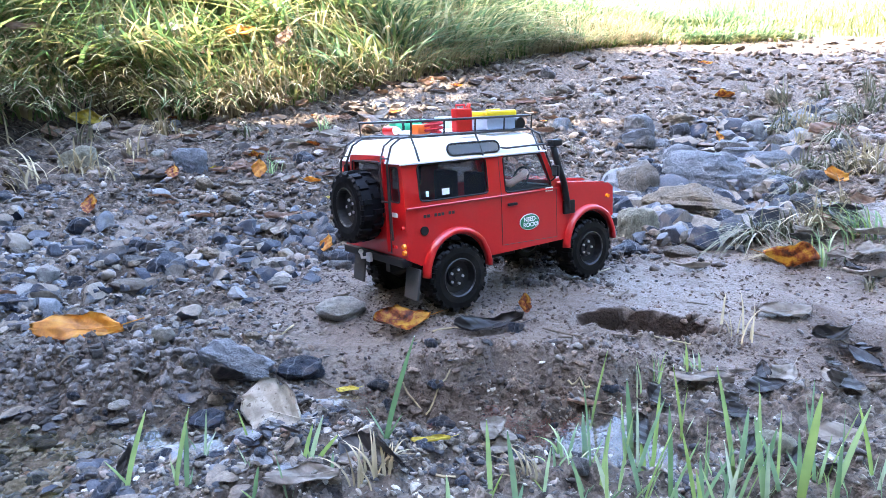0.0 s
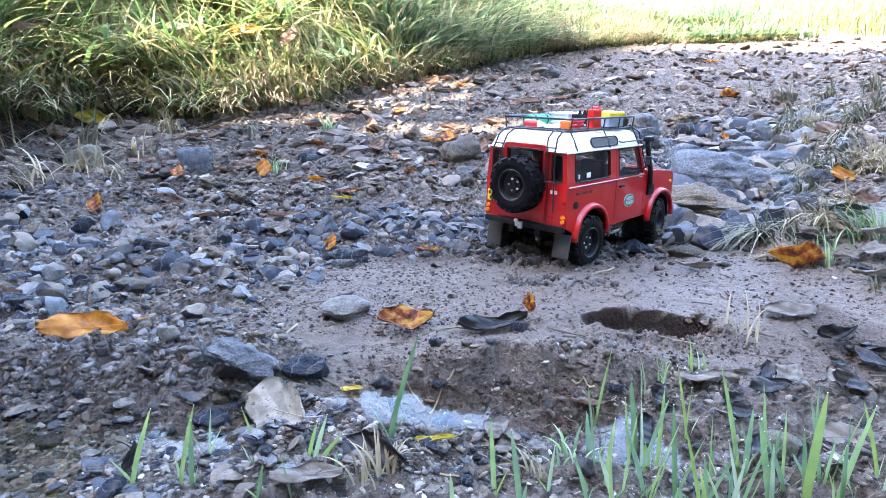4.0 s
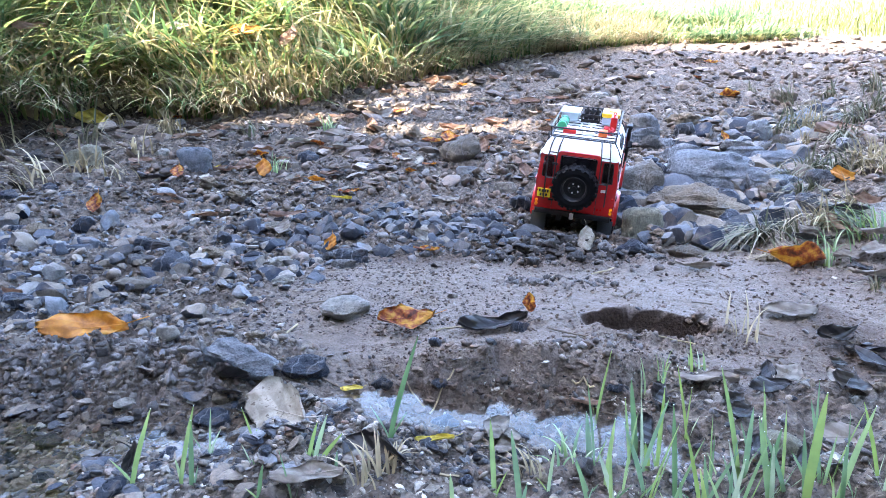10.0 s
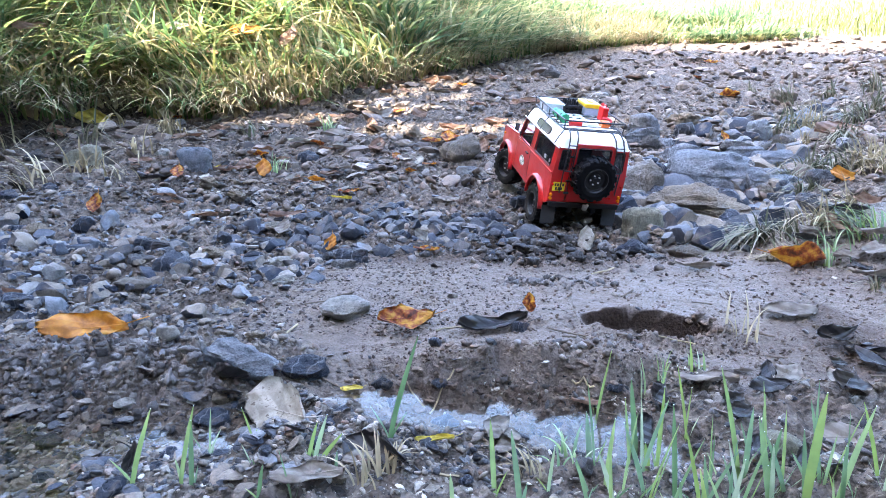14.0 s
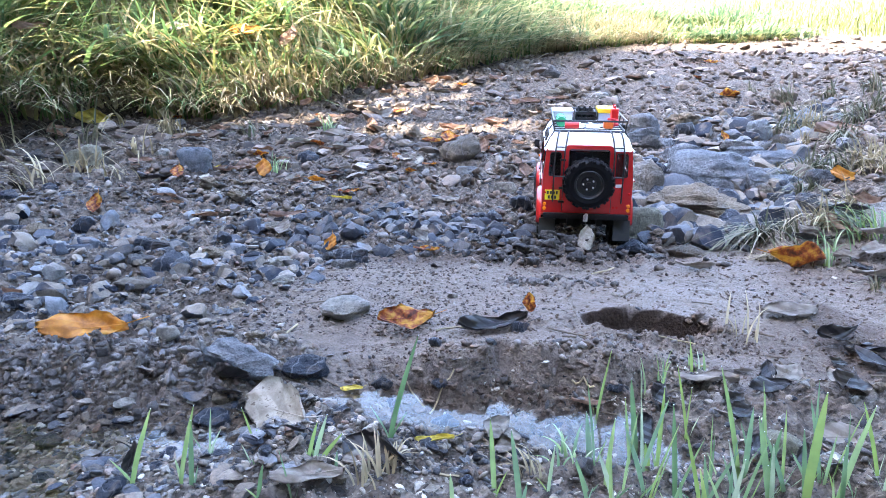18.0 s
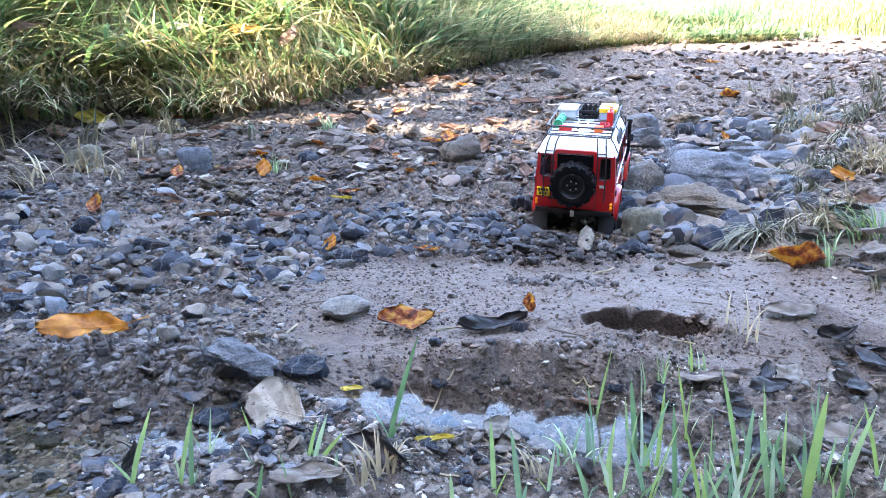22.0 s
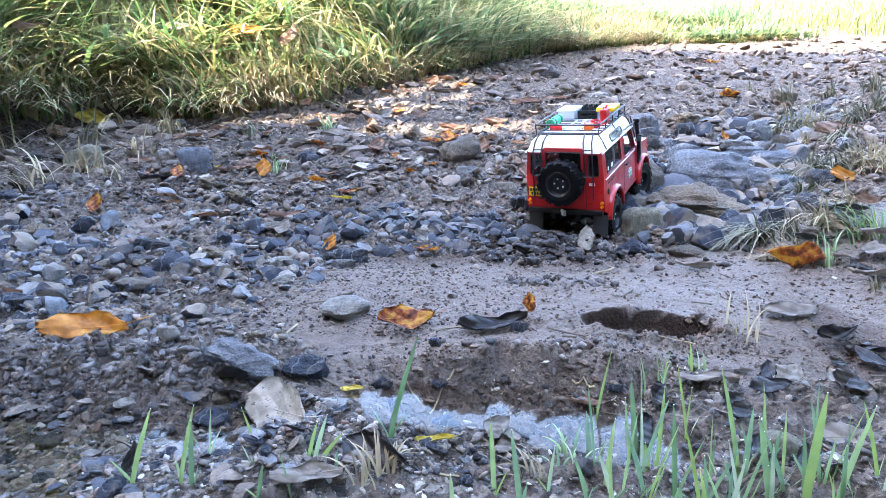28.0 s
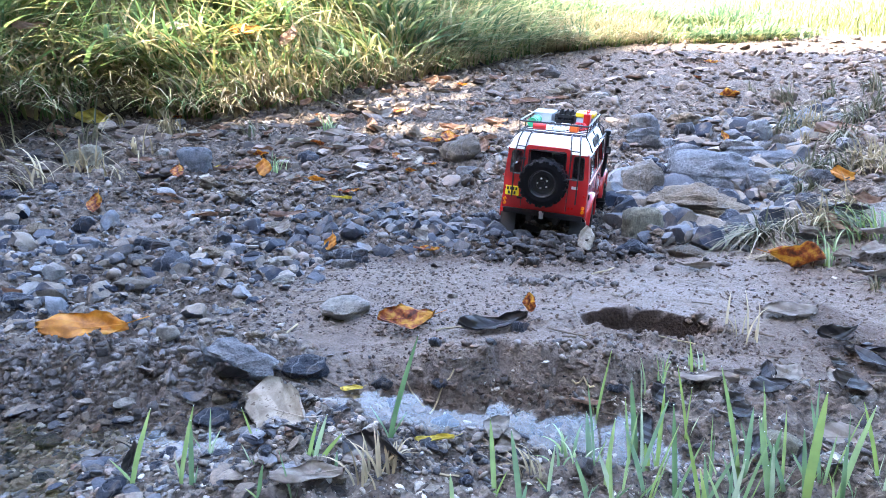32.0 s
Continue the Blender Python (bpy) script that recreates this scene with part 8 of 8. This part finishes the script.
    bm = bmesh.new()
    cyl(bm, (0.016, -0.058, 0.228), (0.016, -0.020, 0.228), 0.0085, n=14)
    P("dark_roll", bm, P_BLACK, "black rolled tarpaulin")

    wheels = []
    for x, front in ((AX_R, False), (AX_F, True)):
        for q in (1, -1):
            w = wheel_mesh(root, "wheel")
            w.matrix_basis = pose(x, q * 0.070, AX_Z) @ Matrix.Diagonal((0.93, 0.98, 0.93, 1))
            wheels.append((w, (x, q * 0.070, AX_Z), front))
    return root, wheels


car, WHEELS = build_car()
STEER_T = (0, 2.5, 5.5, 6.5, 9, 11.5, 13, 14, 14.5, 16.5, 18, 19.5, 20.5, 23, 25.5, 28, 29, 30, 31, 32)
STEER_A = (0, 5, 18, 5, 0, 10, 22, 22, -4, 20, 10, 5, -5, -8, -20, -15, -22, -25, 5, 15)


# ---- motion of the car ----
CAR_ROWS = [
    (0.0, pose(0.079, 0.974, 0.012, -1.8, -2.0, 35.4)),
    (0.5, pose(0.106, 0.991, 0.016, -2.7, -3.5, 34.9)),
    (1.0, pose(0.127, 1.002, 0.020, -1.6, -4.8, 33.7)),
    (1.5, pose(0.134, 1.015, 0.019, -0.6, -5.2, 33.6)),
    (2.0, pose(0.169, 1.057, 0.017, 2.2, -2.9, 36.5)),
    (2.5, pose(0.219, 1.119, 0.012, 8.3, -1.6, 39.3)),
    (3.0, pose(0.246, 1.164, 0.011, 2.8, -0.2, 42.6)),
    (3.5, pose(0.259, 1.195, 0.012, 1.7, -0.7, 42.2)),
    (5.5, pose(0.284, 1.383, 0.010, 6.0, -3.8, 71.5)),
    (6.0, pose(0.284, 1.438, 0.016, -1.1, -8.9, 72.0)),
    (6.5, pose(0.301, 1.492, 0.021, 5.9, -9.3, 74.1)),
    (7.0, pose(0.312, 1.529, 0.022, 6.5, -12.0, 73.5)),
    (7.5, pose(0.332, 1.596, 0.029, 6.8, -12.7, 73.4)),
    (8.0, pose(0.332, 1.597, 0.030, 6.8, -13.0, 73.4)),
    (8.5, pose(0.334, 1.601, 0.030, 6.7, -13.2, 73.0)),
    (9.0, pose(0.332, 1.590, 0.026, 7.2, -12.4, 72.9)),
    (9.5, pose(0.326, 1.565, 0.026, 7.0, -12.9, 72.8)),
    (10.0, pose(0.323, 1.557, 0.025, 6.6, -12.5, 72.7)),
    (10.5, pose(0.318, 1.543, 0.023, 6.1, -12.3, 72.8)),
    (11.0, pose(0.319, 1.544, 0.023, 6.0, -12.5, 73.0)),
    (11.5, pose(0.314, 1.565, 0.024, 8.9, -13.1, 75.7)),
    (12.0, pose(0.309, 1.582, 0.028, 11.5, -12.0, 78.0)),
    (12.5, pose(0.308, 1.588, 0.031, 12.0, -12.7, 78.3)),
    (13.0, pose(0.289, 1.595, 0.041, 8.6, -14.0, 86.9)),
    (13.5, pose(0.273, 1.613, 0.043, 6.9, -14.6, 93.6)),
    (14.0, pose(0.257, 1.592, 0.047, 4.3, -14.6, 99.9)),
    (14.5, pose(0.252, 1.594, 0.048, 3.6, -15.0, 102.2)),
    (16.5, pose(0.289, 1.592, 0.034, 8.7, -13.1, 86.2)),
    (17.0, pose(0.283, 1.522, 0.027, 7.5, -11.4, 86.2)),
    (17.5, pose(0.289, 1.496, 0.030, 5.2, -8.8, 85.5)),
    (18.0, pose(0.292, 1.418, 0.022, 0.8, -6.6, 82.4)),
    (18.5, pose(0.286, 1.413, 0.021, 1.7, -6.6, 84.9)),
    (19.0, pose(0.286, 1.423, 0.022, 3.4, -7.3, 85.0)),
    (19.5, pose(0.299, 1.477, 0.029, 7.0, -10.3, 82.4)),
    (20.0, pose(0.324, 1.544, 0.030, 5.5, -11.8, 75.0)),
    (20.5, pose(0.335, 1.565, 0.037, 3.8, -12.5, 71.7)),
    (21.0, pose(0.336, 1.567, 0.037, 3.7, -12.8, 71.9)),
    (21.5, pose(0.337, 1.570, 0.037, 3.5, -12.7, 71.6)),
    (22.0, pose(0.336, 1.561, 0.034, 2.9, -13.6, 71.0)),
    (22.5, pose(0.323, 1.526, 0.028, 5.0, -11.5, 70.0)),
    (23.0, pose(0.312, 1.486, 0.028, 6.5, -10.6, 68.9)),
    (23.5, pose(0.299, 1.449, 0.019, 7.0, -7.9, 71.0)),
    (24.0, pose(0.304, 1.459, 0.019, 8.0, -8.1, 70.7)),
    (24.5, pose(0.316, 1.481, 0.023, 8.0, -9.6, 69.3)),
    (25.0, pose(0.337, 1.517, 0.030, 3.9, -11.5, 66.5)),
    (25.5, pose(0.369, 1.554, 0.034, 4.6, -9.5, 61.6)),
    (27.5, pose(0.374, 1.560, 0.032, 5.7, -8.5, 62.7)),
    (28.0, pose(0.352, 1.522, 0.030, -0.6, -11.4, 61.4)),
    (28.5, pose(0.298, 1.418, 0.007, 4.0, -2.4, 60.6)),
    (29.0, pose(0.247, 1.346, 0.004, -2.0, -0.0, 61.0)),
    (29.5, pose(0.221, 1.299, 0.003, -8.4, -0.9, 62.7)),
    (30.0, pose(0.221, 1.295, 0.002, -7.5, -0.7, 62.7)),
    (30.5, pose(0.223, 1.314, -0.000, -3.3, -0.5, 62.4)),
    (31.0, pose(0.230, 1.340, 0.001, -0.9, -0.4, 62.8)),
    (31.5, pose(0.244, 1.404, 0.009, 0.8, -5.5, 68.0)),
    (32.0, pose(0.254, 1.470, 0.016, 5.3, -6.2, 71.2)),
]


def motions():
    walk(car, CAR_ROWS)
    # wheels roll with the distance covered along the car's heading
    spin, rows_w = 0.0, [[] for w in WHEELS]
    last = None
    for t, m in CAR_ROWS:
        if last is not None:
            step = m.translation - last.translation
            ahead = (m.to_3x3() @ Vector((1, 0, 0)))
            spin += max(-75, min(75, math.degrees(step.dot(ahead) / 0.05)))
        last = m
        for (w, at, front), rows in zip(WHEELS, rows_w):
            steer = float(np.interp(t, STEER_T, STEER_A)) if front else 0.0
            rows.append((t, pose(*at, 0, 0, steer) @ pose(0, 0, 0, 0, spin, 0)))
    for (w, at, front), rows in zip(WHEELS, rows_w):
        walk(w, rows)
    # the pale leaf is pressed flat whenever a wheel stands on it
    up, x, y = pressed_leaf.matrix_basis.normalized(), pressed_leaf.location.x, pressed_leaf.location.y
    flat = pose(x, y, gz(x, y) + 0.009, 4, -3, 80)
    walk(pressed_leaf, [(0.0, flat), (5.6, flat), (6.3, up), (28.2, up), (28.7, flat), (31.2, flat), (31.7, up), (32.0, up)])


motions()
